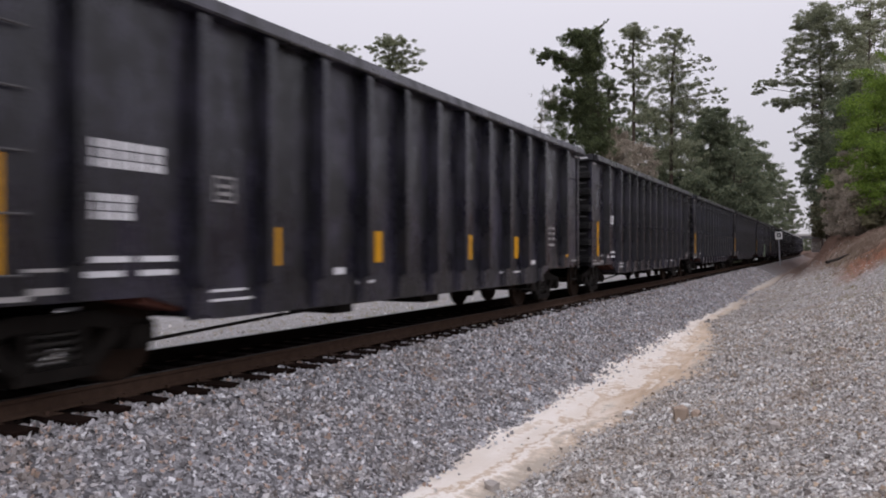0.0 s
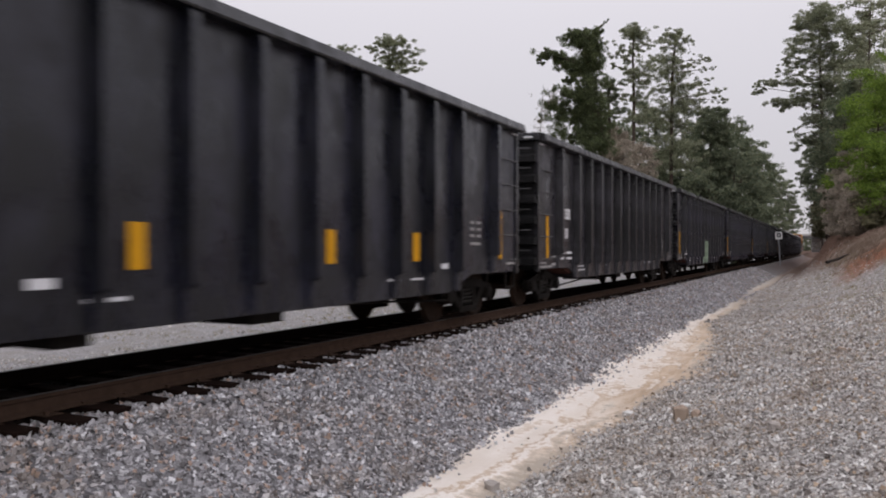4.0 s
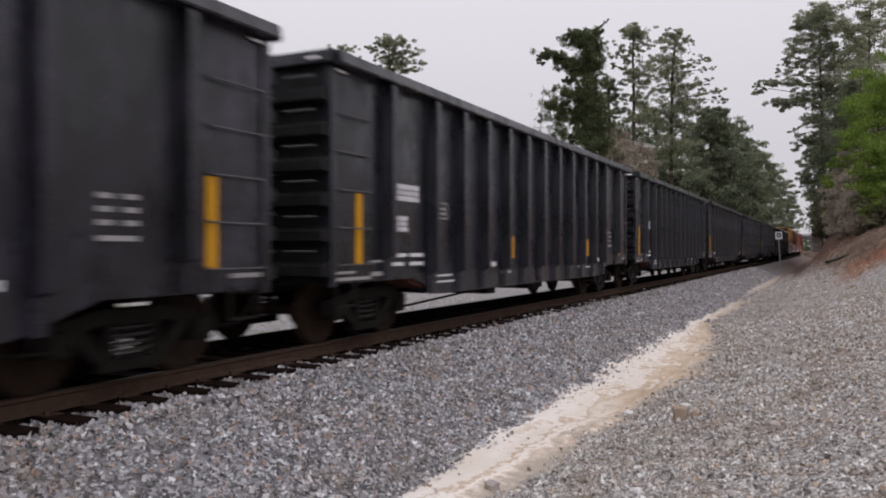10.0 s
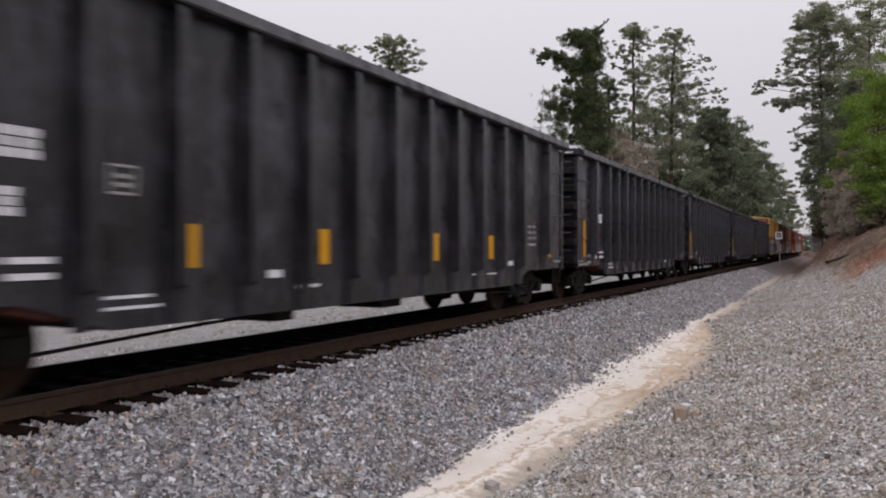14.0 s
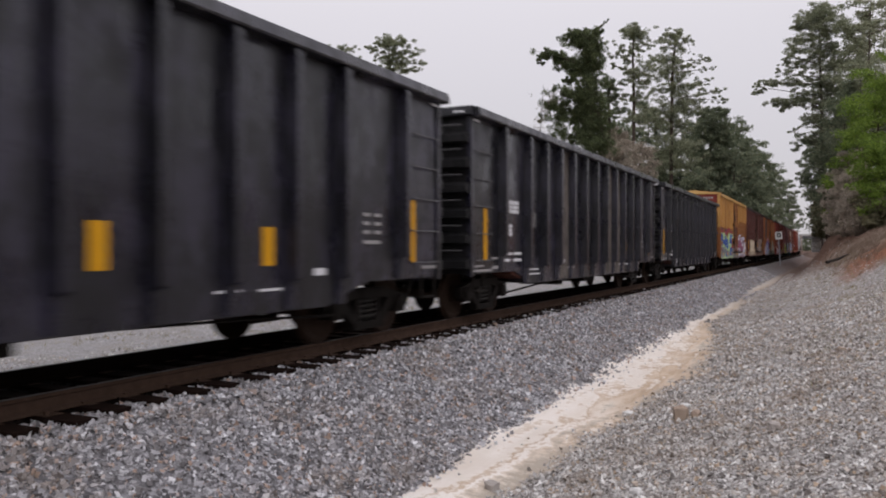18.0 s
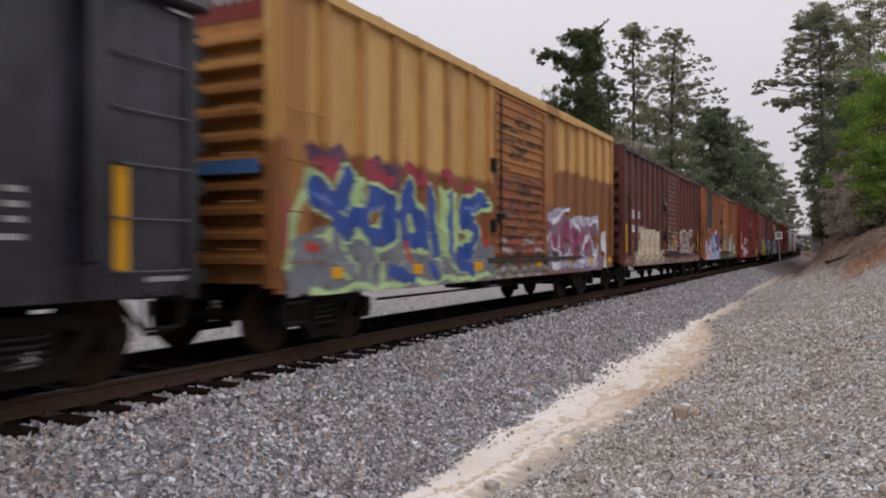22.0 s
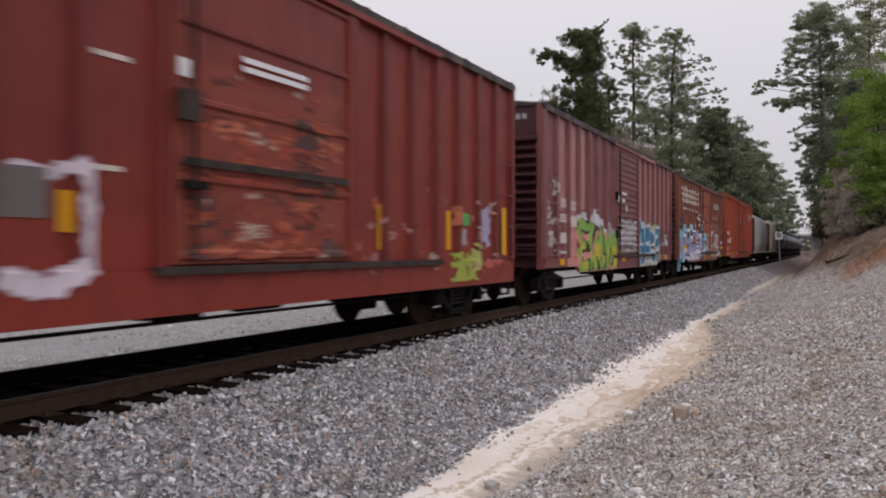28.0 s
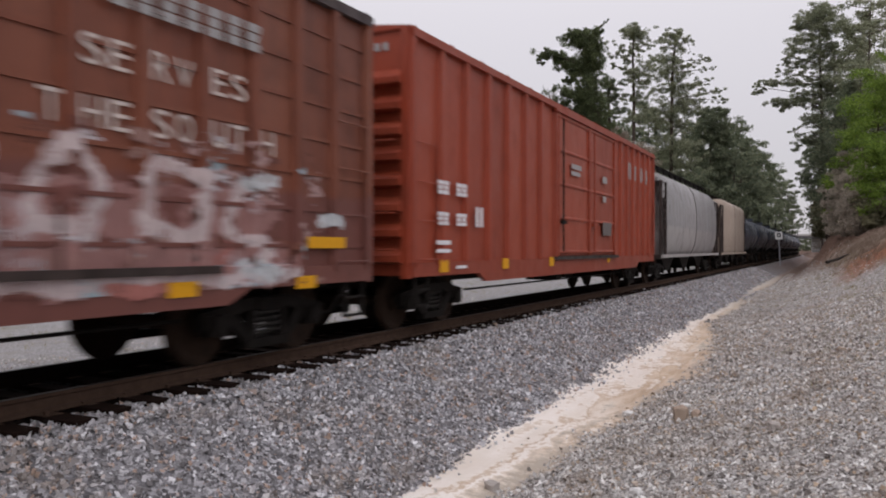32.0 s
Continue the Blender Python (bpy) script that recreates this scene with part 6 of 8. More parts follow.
    # Dark strip laid where only a door rib's shadow falls.
    one_box("door_rib_shade", (BOX_HALF + 0.086, BOX_HALF + 0.12, 6.35, 9.25, 2.13, 2.21), DARKENED, c, "dark strip across the door standing in for rib shade")
    one_box("latch_box", (BOX_HALF + 0.1, BOX_HALF + 0.2, 6.25, 6.5, 2.55, 2.85), DARKENED, c, "dark latch box")
    mural(c, "white bubble letter outlines", 15.3, (6.2, 9.4), (2.0, 6.05, 0.72, 2.3), (
        ((0.30, 0.07, 0.06), 0.16, 0.6, ((2.3, 1.0, 2.9, 0.95), (3.3, 1.2, 3.7, 0.9))),
        ((0.55, 0.48, 0.54), 0.095, 0.4, ((3.31, 2.03, 3.42, 2.07, 3.28, 1.86, 3.04, 1.64, 3.04, 1.40, 3.68, 1.32, 3.82, 1.41), (4.09, 2.04, 4.13, 1.58, 4.07, 0.80), (3.33, 1.75, 4.22, 1.84), (4.67, 1.94, 5.20, 2.0, 5.33, 1.61, 5.33, 1.24, 4.97, 0.96, 4.58, 1.10), (2.25, 1.10, 2.83, 1.03, 2.65, 0.92, 2.14, 0.86), (3.06, 1.08, 3.17, 0.80, 3.63, 0.91, 3.84, 1.16), (4.06, 1.38, 4.01, 1.22))),
        ((0.62, 0.55, 0.60), 0.13, 0.5, ((3.1, 1.6, 3.2, 1.45), (3.4, 1.05, 3.6, 1.2), (4.08, 1.2, 4.06, 0.95))),
        ((0.09, 0.06, 0.06), 0.07, 0.4, ((3.45, 1.62, 3.75, 1.66),))), 41)
    scuffs(c, "small red and pale tags", 15.3, (6.2, 9.4), 9.6, 15.1, 0.95, 2.3, 42, ((0.32, 0.08, 0.05), (0.34, 0.17, 0.15), (0.28, 0.05, 0.035), (0.38, 0.25, 0.22)), 46, (0.03, 0.10), 1.2)
    graffiti(c, "lime and lilac sprayed patches", 15.3, (6.2, 9.4), 12.3, 14.8, 0.76, 2.4, 45, blobs=((13.0, 0.98, (0.5, 0.26), (0.30, 0.34, 0.06)), (13.5, 1.15, (0.16, 0.2), (0.36, 0.38, 0.12)), (12.8, 1.85, (0.22, 0.18), (0.40, 0.12, 0.07)), (14.0, 1.75, (0.26, 0.34), (0.34, 0.32, 0.46)), (14.2, 1.05, (0.4, 0.08), (0.42, 0.10, 0.08))))
    one_box("reflector_strip", (BOX_HALF + 0.01, BOX_HALF + 0.016, 2.8, 2.93, 1.4, 1.85), YELLOW, c, "yellow reflective strip")
    one_box("reflector_strip", (BOX_HALF + 0.01, BOX_HALF + 0.016, 5.05, 5.22, 1.45, 1.8), YELLOW, c, "yellow reflective strip")
    one_box("route_card", (BOX_HALF + 0.01, BOX_HALF + 0.016, 12.7, 13.12, 1.38, 1.66), FAINT, c, "white paper card")
    one_box("sprayed_spot", (BOX_HALF + 0.01, BOX_HALF + 0.016, 13.0, 13.25, 1.72, 1.93), GREEN_TAG, c, "green sprayed spot")
    one_box("reflector_strip", (BOX_HALF + 0.092, BOX_HALF + 0.1, 14.6, 14.8, 1.2, 2.1), YELLOW, c, "yellow reflective strip")
    one_box("reflector_strip", (BOX_HALF + 0.004, BOX_HALF + 0.012, 12.35, 12.5, 1.3, 1.95), YELLOW, c, "yellow reflective strip")
    mural(c, "white drips beside the ladder", 15.3, (6.2, 9.4), (0.1, 2.0, 1.12, 2.2), (
        ((0.55, 0.47, 0.50), 0.07, 0.4, ((0.15, 1.55, 0.25, 1.42, 0.55, 1.36, 0.72, 1.40, 0.84, 1.52), (1.69, 1.54, 1.73, 1.24))),
        ((0.36, 0.22, 0.24), 0.05, 0.6, ((0.82, 1.99, 1.05, 2.08), (0.85, 1.76, 1.05, 1.91)))), 43)
    scuffs(c, "rubbed patches of orange, black and white on the door", 15.3, (6.2, 9.4), 6.4, 9.25, 1.2, 3.2, 44, ((0.30, 0.06, 0.035), (0.27, 0.05, 0.03), (0.10, 0.03, 0.025), (0.34, 0.09, 0.05), (0.40, 0.26, 0.21), (0.12, 0.03, 0.025), (0.24, 0.04, 0.028)), 110, (0.03, 0.26), 0.3, (4, 4.56))
    scuffs(c, "large worn patches of orange and dark paint on the door", 15.3, (6.2, 9.4), 6.4, 9.25, 1.2, 3.1, 47, ((0.36, 0.085, 0.045), (0.33, 0.075, 0.04), (0.07, 0.035, 0.03), (0.40, 0.12, 0.07), (0.10, 0.05, 0.045)), 34, (0.12, 0.4), 0.5, (4, 4.56))
    hb = BOX_HALF + 0.004
    one_box("patch_plate", (hb, hb + 0.008, 4.2, 4.95, 1.56, 1.97), PLACARD, c, "dark repaint patch")
    bars(c, hb, row_of_bars(1.3, 2.4, (0.18, 0.18), 0.24) + row_of_bars(2.2, 2.4, (0.18, 0.18), 0.22) + row_of_bars(1.3, 1.86, (0.15, 0.15, 0.15), 0.2) + row_of_bars(2.2, 1.84, (0.15, 0.15, 0.15), 0.2) + [(1.3, 1.7, 1.44, 1.5), (2.2, 2.6, 1.42, 1.48), (5.3, 5.8, 3.0, 3.05), (5.3, 5.7, 2.0, 2.05)], WORN, label="faded white stencilled letters")
    bars(c, BOX_HALF + 0.112, [(6.28, 6.42, 2.98, 3.16), (7.2, 8.35, 3.3, 3.36), (7.2, 8.35, 3.2, 3.26)], WHITE, "door_tag", "white card and lettering on the door")
    cars.append((284.6, 15.3, c))
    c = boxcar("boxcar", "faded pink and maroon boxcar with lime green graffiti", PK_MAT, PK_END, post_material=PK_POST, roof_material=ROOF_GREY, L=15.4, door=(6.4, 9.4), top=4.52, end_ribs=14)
    yellow_squares(c, 15.2, (1.05, 7.2, 14.0))
    word = (*in_box(COMB, 2.72, 0.82, 0.72, 1.16), *in_box(FORK, 3.68, 0.82, 0.62, 1.10, -0.1), *in_box(RING, 4.42, 0.84, 0.72, 1.02), *in_box(PEAKS, 5.40, 0.82, 0.92, 0.92))
    mural(c, "lime and yellow letter shapes under a grey-white cloud", 15.4, (6.4, 9.4), (2.4, 6.38, 0.74, 2.6), (
        ((0.60, 0.26, 0.24), 0.26, 0.3, ((2.7, 1.0, 6.1, 0.98), (2.8, 1.6, 5.9, 1.5))),
        ((0.52, 0.51, 0.54), 0.13, 0.5, ((4.27, 2.31, 4.44, 2.05), (4.0, 2.10, 5.1, 2.0), (3.72, 2.06, 3.95, 2.10), (2.7, 2.1, 3.4, 2.16), (4.7, 2.05, 5.2, 1.9))),
        ((0.34, 0.33, 0.37), 0.14, 0.4, ((5.80, 2.25, 5.85, 1.85), (5.9, 2.0, 6.1, 1.8))),
        ((0.05, 0.055, 0.065), 0.08, 0.4, ((5.82, 2.30, 5.86, 2.15),)),
        ((0.03, 0.035, 0.025), 0.18, 0.2, in_box(word, 0.09, -0.03, 1.0, 1.0)),
        ((0.20, 0.36, 0.075), 0.125, 0.15, word),
        ((0.41, 0.40, 0.04), 0.10, 0.25, ((2.80, 1.50, 2.80, 1.05), (3.0, 0.88, 3.4, 0.88), (2.9, 1.40, 3.3, 1.38), (3.75, 1.55, 3.75, 1.1), (4.0, 1.2, 4.2, 0.9), (4.5, 1.4, 4.46, 1.1), (5.05, 1.4, 5.05, 1.0), (5.46, 1.3, 5.46, 0.9), (6.25, 1.3, 6.25, 0.9)))), 51, warp=0.03)
    graffiti(c, "whitewashed lower door", 15.4, (6.4, 9.4), 6.75, 9.25, 1.2, 2.3, 54, ((0.36, 0.345, 0.36), (0.44, 0.43, 0.46), (0.28, 0.23, 0.23)), ribs=(17, 4.52))
    scuffs(c, "worn white tags by the ladder", 15.4, (6.4, 9.4), 0.2, 1.3, 1.15, 3.2, 55, ((0.40, 0.34, 0.34), (0.34, 0.26, 0.26), (0.46, 0.42, 0.42)), 26, (0.05, 0.2), 0.9)
    scuffs(c, "white and black smears on the lower door", 15.4, (6.4, 9.4), 6.5, 9.3, 1.15, 2.4, 52, ((0.40, 0.38, 0.40), (0.46, 0.45, 0.47), (0.24, 0.20, 0.20), (0.16, 0.09, 0.06), (0.09, 0.07, 0.07)), 60, (0.06, 0.42), 0.16, (17, 4.52))
    scuffs(c, "rust and orange patches along the foot of the door", 15.4, (6.4, 9.4), 6.5, 9.35, 1.14, 1.5, 56, ((0.16, 0.06, 0.045), (0.10, 0.05, 0.045), (0.30, 0.17, 0.09), (0.07, 0.055, 0.055)), 30, (0.08, 0.3), 0.3, (17, 4.52))
    word = ((10.0, 2.17, 10.0, 1.94, 9.75, 1.70, 9.68, 1.25, 9.89, 0.92, 10.25, 1.01, 10.37, 1.44, 10.17, 1.81, 10.0, 1.94), (9.66, 1.25, 10.36, 1.28), (10.62, 1.87, 11.03, 1.92, 11.14, 1.77, 10.82, 1.65), (10.69, 1.37, 11.11, 1.29), (11.18, 1.80, 11.73, 1.77, 11.86, 1.58, 11.41, 1.18, 11.65, 1.01, 12.17, 1.05), (12.17, 1.85, 12.85, 1.92, 12.85, 1.61, 12.26, 1.23, 12.45, 0.92))
    mural(c, "blue letter shapes with pale outlines", 15.4, (6.4, 9.4), (9.42, 14.6, 0.74, 2.5), (
        ((0.30, 0.36, 0.22), 0.27, 0.3, ((9.5, 1.3, 9.75, 1.75, 10.08, 2.04), (10.62, 1.95, 11.73, 1.90, 13.0, 1.95), (13.05, 1.90, 13.0, 1.09), (9.5, 0.92, 12.3, 0.92))),
        ((0.36, 0.20, 0.30), 0.10, 0.6, ((9.5, 0.85, 9.9, 0.85), (11.0, 2.05, 11.3, 2.0), (13.15, 2.0, 13.2, 1.7), (10.6, 1.1, 10.9, 1.0))),
        ((0.46, 0.50, 0.54), 0.22, 0.2, word),
        ((0.05, 0.17, 0.27), 0.115, 0.25, word),
        ((0.10, 0.26, 0.38), 0.05, 0.5, ((9.80, 1.60, 9.78, 1.30), (10.7, 1.86, 11.0, 1.88), (11.3, 1.78, 11.7, 1.74), (12.3, 1.86, 12.8, 1.86))),
        ((0.50, 0.51, 0.56), 0.06, 0.5, ((9.5, 1.5, 9.62, 1.2), (10.55, 1.5, 10.6, 1.1), (12.0, 1.4, 12.1, 1.2), (10.5, 0.9, 11.8, 0.86))),
        ((0.10, 0.38, 0.10), 0.10, 0.4, ((13.72, 1.80, 13.92, 1.78),)),
        ((0.30, 0.22, 0.23), 0.16, 0.6, ((13.75, 1.55, 13.95, 1.25),)),
        ((0.40, 0.38, 0.40), 0.10, 0.6, ((14.35, 1.75, 14.4, 1.5),))), 53)
    hb = BOX_HALF + 0.004
    bars(c, hb, row_of_bars(1.35, 2.3, (0.16, 0.16), 0.22) + row_of_bars(2.15, 2.26, (0.18, 0.18), 0.22) + row_of_bars(1.3, 1.95, (0.15, 0.15, 0.15), 0.2) + [(2.1, 2.7, 1.86, 2.12), (1.3, 1.85, 1.45, 1.7), (0.4, 0.75, 1.62, 1.72), (1.3, 1.8, 1.2, 1.26), (13.6, 14.1, 1.9, 1.95), (13.6, 14.1, 1.78, 1.83), (13.6, 14.1, 1.66, 1.71)], WORN, label="faded white stencilled letters")
    bars(c, BOX_HALF + 0.112, [(6.55, 6.75, 2.7, 2.9), (7.0, 7.6, 2.95, 3.02), (7.0, 7.35, 2.72, 2.82), (7.5, 7.65, 2.45, 2.66)], WHITE, "door_tag", "white card on the door")
    cars.append((301.8, 15.4, c))
    c = boxcar("boxcar", "rust-brown boxcar with worn white lettering and pale blue graffiti", SO_MAT, SO_END, roof_material=ROOF_GREY, door_material=SO_DOOR, L=15.1, top=4.47, door=(6.15, 9.5), door_style="panels", end_ribs=12, seams=True, step_material=PALE_STEP)
    yellow_squares(c, 15.2, (3.3, 5.0, 7.3, 8.6, 11.4, 13.4), z=0.84)
    one_box("reflector_strip", (BOX_HALF + 0.092, BOX_HALF + 0.098, 0.85, 1.7, 1.32, 1.46), YELLOW, c, "yellow reflective strip")
    one_box("reflector_strip", (BOX_HALF + 0.092, BOX_HALF + 0.098, 13.6, 14.4, 1.32, 1.46), YELLOW, c, "yellow reflective strip")
    mural(c, "pale blue, lavender and white letter shapes", 15.1, (6.15, 9.5), (0.02, 6.3, 0.72, 2.75), (
        ((0.055, 0.05, 0.06), 0.17, 0.5, ((0.62, 2.46, 1.46, 2.41), (1.0, 2.60, 1.3, 2.2))),
        ((0.22, 0.48, 0.60), 0.24, 0.35, ((0.10, 1.80, 0.73, 1.95, 0.62, 1.60, 0.1, 1.6), (0.25, 1.45, 0.32, 0.99), (1.59, 2.13, 1.72, 1.91), (2.76, 2.15, 3.62, 2.20, 3.81, 1.85), (0.9, 0.95, 1.6, 1.1))),
        ((0.30, 0.30, 0.39), 0.40, 0.35, ((0.9, 1.30, 6.0, 1.30), (1.6, 1.75, 6.0, 1.70))),
        ((0.29, 0.28, 0.43), 0.24, 0.4, ((1.0, 1.55, 1.46, 1.17), (2.29, 1.70, 2.60, 1.10), (3.44, 1.68, 3.62, 1.05), (4.61, 1.85, 4.83, 1.13), (5.76, 1.68, 6.01, 1.10), (1.5, 1.2, 5.5, 1.1))),
        ((0.09, 0.08, 0.13), 0.08, 0.5, ((1.75, 1.5, 1.85, 1.1), (3.4, 2.05, 3.5, 1.5), (4.45, 1.9, 4.5, 1.2), (5.1, 1.3, 5.2, 1.0), (2.3, 1.15, 2.6, 1.0), (0.96, 2.08, 1.59, 1.83), (2.15, 1.39, 2.29, 1.63), (3.81, 1.41, 4.0, 1.59), (4.83, 1.32, 5.28, 1.51), (4.40, 2.33, 4.83, 2.17), (2.75, 1.9, 2.85, 1.2), (5.62, 1.8, 5.7, 1.0))),
        ((0.52, 0.53, 0.60), 0.095, 0.5, ((0.96, 2.25, 1.46, 1.90, 2.0, 2.0), (2.0, 2.08, 2.15, 0.92), (2.92, 1.98, 3.26, 1.07), (2.76, 1.48, 4.0, 1.68), (4.0, 2.12, 4.20, 0.96), (5.05, 1.90, 5.42, 0.90), (1.46, 1.0, 2.92, 0.88, 5.28, 0.93), (1.08, 1.18, 2.0, 1.32), (2.2, 2.15, 2.7, 2.1), (4.5, 1.6, 5.0, 1.55))),
        ((0.30, 0.55, 0.66), 0.06, 0.5, ((1.9, 1.75, 1.95, 1.45), (3.0, 1.35, 3.3, 1.25), (4.6, 1.1, 4.9, 1.25), (5.5, 2.0, 5.8, 2.05))),
        ((0.26, 0.26, 0.46), 0.10, 0.4, ((5.05, 2.1, 5.45, 2.0, 5.1, 1.85), (3.95, 1.95, 4.5, 1.95), (3.9, 1.45, 4.5, 1.42), (1.3, 1.6, 1.7, 1.75), (2.45, 1.85, 2.7, 1.4))),
        ((0.20, 0.085, 0.055), 0.085, 0.4, ((4.05, 1.82, 4.6, 1.80), (4.1, 1.64, 4.55, 1.60), (5.15, 1.72, 5.3, 1.7), (2.35, 1.5, 2.5, 1.45))),
        ((0.62, 0.61, 0.66), 0.075, 0.4, ((4.2, 2.12, 4.62, 2.2, 4.66, 1.6), (4.4, 2.4, 4.6, 2.38), (4.8, 1.40, 5.2, 1.24, 5.7, 1.02), (4.8, 1.16, 5.6, 1.34, 6.1, 1.1), (5.55, 2.04, 6.1, 1.94), (1.05, 1.9, 1.4, 1.5, 1.1, 1.1), (2.3, 1.92, 2.32, 1.2), (2.95, 1.15, 3.6, 0.98), (3.2, 1.9, 3.7, 1.75))),
        ((0.045, 0.04, 0.06), 0.04, 0.4, ((4.79, 2.25, 4.83, 1.48, 5.42, 1.60, 5.97, 1.75), (3.95, 2.02, 4.58, 2.07), (3.96, 1.32, 4.02, 1.1), (5.3, 1.2, 5.55, 1.28), (5.57, 2.16, 6.1, 2.06), (0.95, 1.75, 1.25, 1.35), (1.9, 1.95, 1.95, 1.1), (2.55, 2.0, 2.62, 1.5, 2.95, 1.35), (3.3, 1.6, 3.75, 1.52), (1.5, 1.05, 2.3, 1.0)))), 61, warp=0.06)
    mural(c, "pale blue and white paint on the lower door", 15.1, (6.15, 9.5), (6.2, 9.45, 0.95, 2.6), (
        ((0.24, 0.13, 0.10), 0.30, 0.5, ((6.5, 1.3, 9.1, 1.25), (8.2, 1.8, 9.0, 1.7))),
        ((0.24, 0.50, 0.60), 0.22, 0.5, ((6.20, 2.30, 6.9, 2.30), (6.81, 1.95, 7.93, 1.90), (6.95, 1.60, 7.60, 1.30), (7.0, 1.8, 7.5, 1.15))),
        ((0.42, 0.42, 0.50), 0.14, 0.4, ((6.3, 1.97, 6.64, 2.0), (6.3, 1.38, 6.99, 1.29), (6.3, 1.1, 7.2, 1.05))),
        ((0.10, 0.08, 0.10), 0.06, 0.5, ((6.3, 2.15, 6.7, 2.2), (6.35, 1.6, 6.5, 1.2), (7.9, 1.7, 8.0, 1.3))),
        ((0.55, 0.52, 0.54), 0.07, 0.5, ((6.3, 1.85, 6.7, 1.95), (8.08, 1.95, 8.41, 1.69, 8.24, 1.29), (8.41, 1.57, 8.49, 1.35), (6.6, 1.2, 7.1, 1.15))),
        ((0.34, 0.17, 0.06), 0.07, 0.6, ((8.0, 2.05, 8.8, 2.0),))), 62, ribs=(4, 4.47))
    mural(c, "dark soot spots on the door", 15.1, (6.15, 9.5), (6.3, 9.3, 2.5, 3.6), (
        ((0.10, 0.028, 0.018), 0.15, 0.6, ((6.68, 2.72, 7.0, 2.72), (8.12, 2.74, 8.3, 2.74), (6.75, 3.36, 6.9, 3.38))),), 65, ribs=(4, 4.47))
    mural(c, "pinkish white round letter shapes", 15.1, (6.15, 9.5), (9.3, 14.7, 0.74, 2.45), (
        ((0.27, 0.14, 0.13), 0.24, 0.4, ((9.7, 1.15, 13.2, 1.15), (9.9, 1.7, 12.9, 1.7))),
        ((0.16, 0.06, 0.05), 0.13, 0.4, ((10.3, 1.75, 10.35, 1.60), (11.55, 1.80, 11.5, 1.65))),
        ((0.46, 0.38, 0.38), 0.085, 0.45, ((9.5, 2.05, 9.6, 1.5, 9.4, 1.3), (10.08, 2.02, 9.97, 1.49, 10.57, 1.43, 10.70, 1.92, 10.44, 2.25, 10.08, 2.02), (11.24, 2.10, 11.10, 1.50, 11.84, 1.44, 11.91, 1.99, 11.53, 2.19, 11.24, 2.10), (12.49, 2.02, 12.32, 1.52, 13.03, 1.28, 12.49, 1.04), (9.6, 1.0, 13.4, 1.0))),
        ((0.46, 0.48, 0.50), 0.09, 0.5, ((12.6, 2.05, 13.1, 2.1), (12.5, 1.1, 13.0, 1.05), (14.0, 1.65, 14.5, 1.68))),
        ((0.36, 0.14, 0.12), 0.07, 0.5, ((10.7, 0.92, 11.4, 0.92), (12.2, 1.2, 12.3, 1.4)))), 63)
    scuffs(c, "rubbed pink, white, pale blue and rust paint over the letters", 15.1, (6.15, 9.5), 9.6, 14.2, 0.9, 2.5, 66, ((0.34, 0.22, 0.21), (0.44, 0.40, 0.42), (0.30, 0.38, 0.42), (0.17, 0.065, 0.045), (0.13, 0.05, 0.04), (0.26, 0.15, 0.13)), 90, (0.05, 0.22), 0.8)
    hb = BOX_HALF + 0.087
    # worn lettering: a row of large block letters, then lines of smaller ones
    for k, y in enumerate((0.86, 1.46, 2.08, 2.70, 3.30, 3.92, 4.54, 5.16)):
        mural(c, "row of worn white bars", 15.1, (6.15, 9.5), (y - 0.1, y + 0.6, 3.3, 4.04), (((0.43, 0.36, 0.30), 0.098, 0.22, tuple((y + 0.02, 3.44 + 0.24 * j, y + 0.42, 3.44 + 0.24 * j) for j in range(3))),), 64 + k, warp=0.012)
    bars(c, hb, row_of_bars(1.2, 3.02, (0.4, 0.3, 0.5, 0.3, 0.4, 0.3, 0.6), 0.09, 0.2), FAINT)
    bars(c, hb, row_of_bars(10.7, 3.46, (0.22, 0.2, 0.22, 0.2, 0.22, 0.2, 0.22), 0.3, 0.09), FAINT)
    # the words are split to stand between the posts
    for chunk, y in (("SE", 10.47), ("RV", 11.25), ("ES", 12.04)):
        lettering(c, chunk, BOX_HALF + 0.02, y, 2.90, 0.27, 0.60, WORN)
    for chunk, y in (("T", 10.07), ("HE", 10.47), ("SO", 11.25), ("UT", 12.04), ("H", 12.82)):
        lettering(c, chunk, BOX_HALF + 0.02, y, 2.36, 0.27, 0.30 * len(chunk), WORN)
    bars(c, hb, [(4.9, 5.25, 2.72, 2.84), (5.45, 5.7, 2.9, 3.0), (5.45, 5.75, 2.66, 2.78), (5.4, 5.7, 2.4, 2.5), (1.0, 1.5, 3.02, 3.1)], WHITE)
    bars(c, BOX_HALF + 0.112, [(6.5, 6.9, 2.6, 2.7)], WHITE, "door_tag", "white card on the door")
    cars.append((319.0, 15.1, c))
    c = boxcar("boxcar", "long orange-red boxcar with double sliding doors, fairly clean", R6_MAT, L=18.15, top=4.66, door=(7.0, 12.35), leaves=2, door_style="panels", end_ribs=8)
    yellow_squares(c, 17.7, (0.9, 3.6, 6.4, 11.5), size=(0.3, 0.2))
    hb = BOX_HALF + 0.087
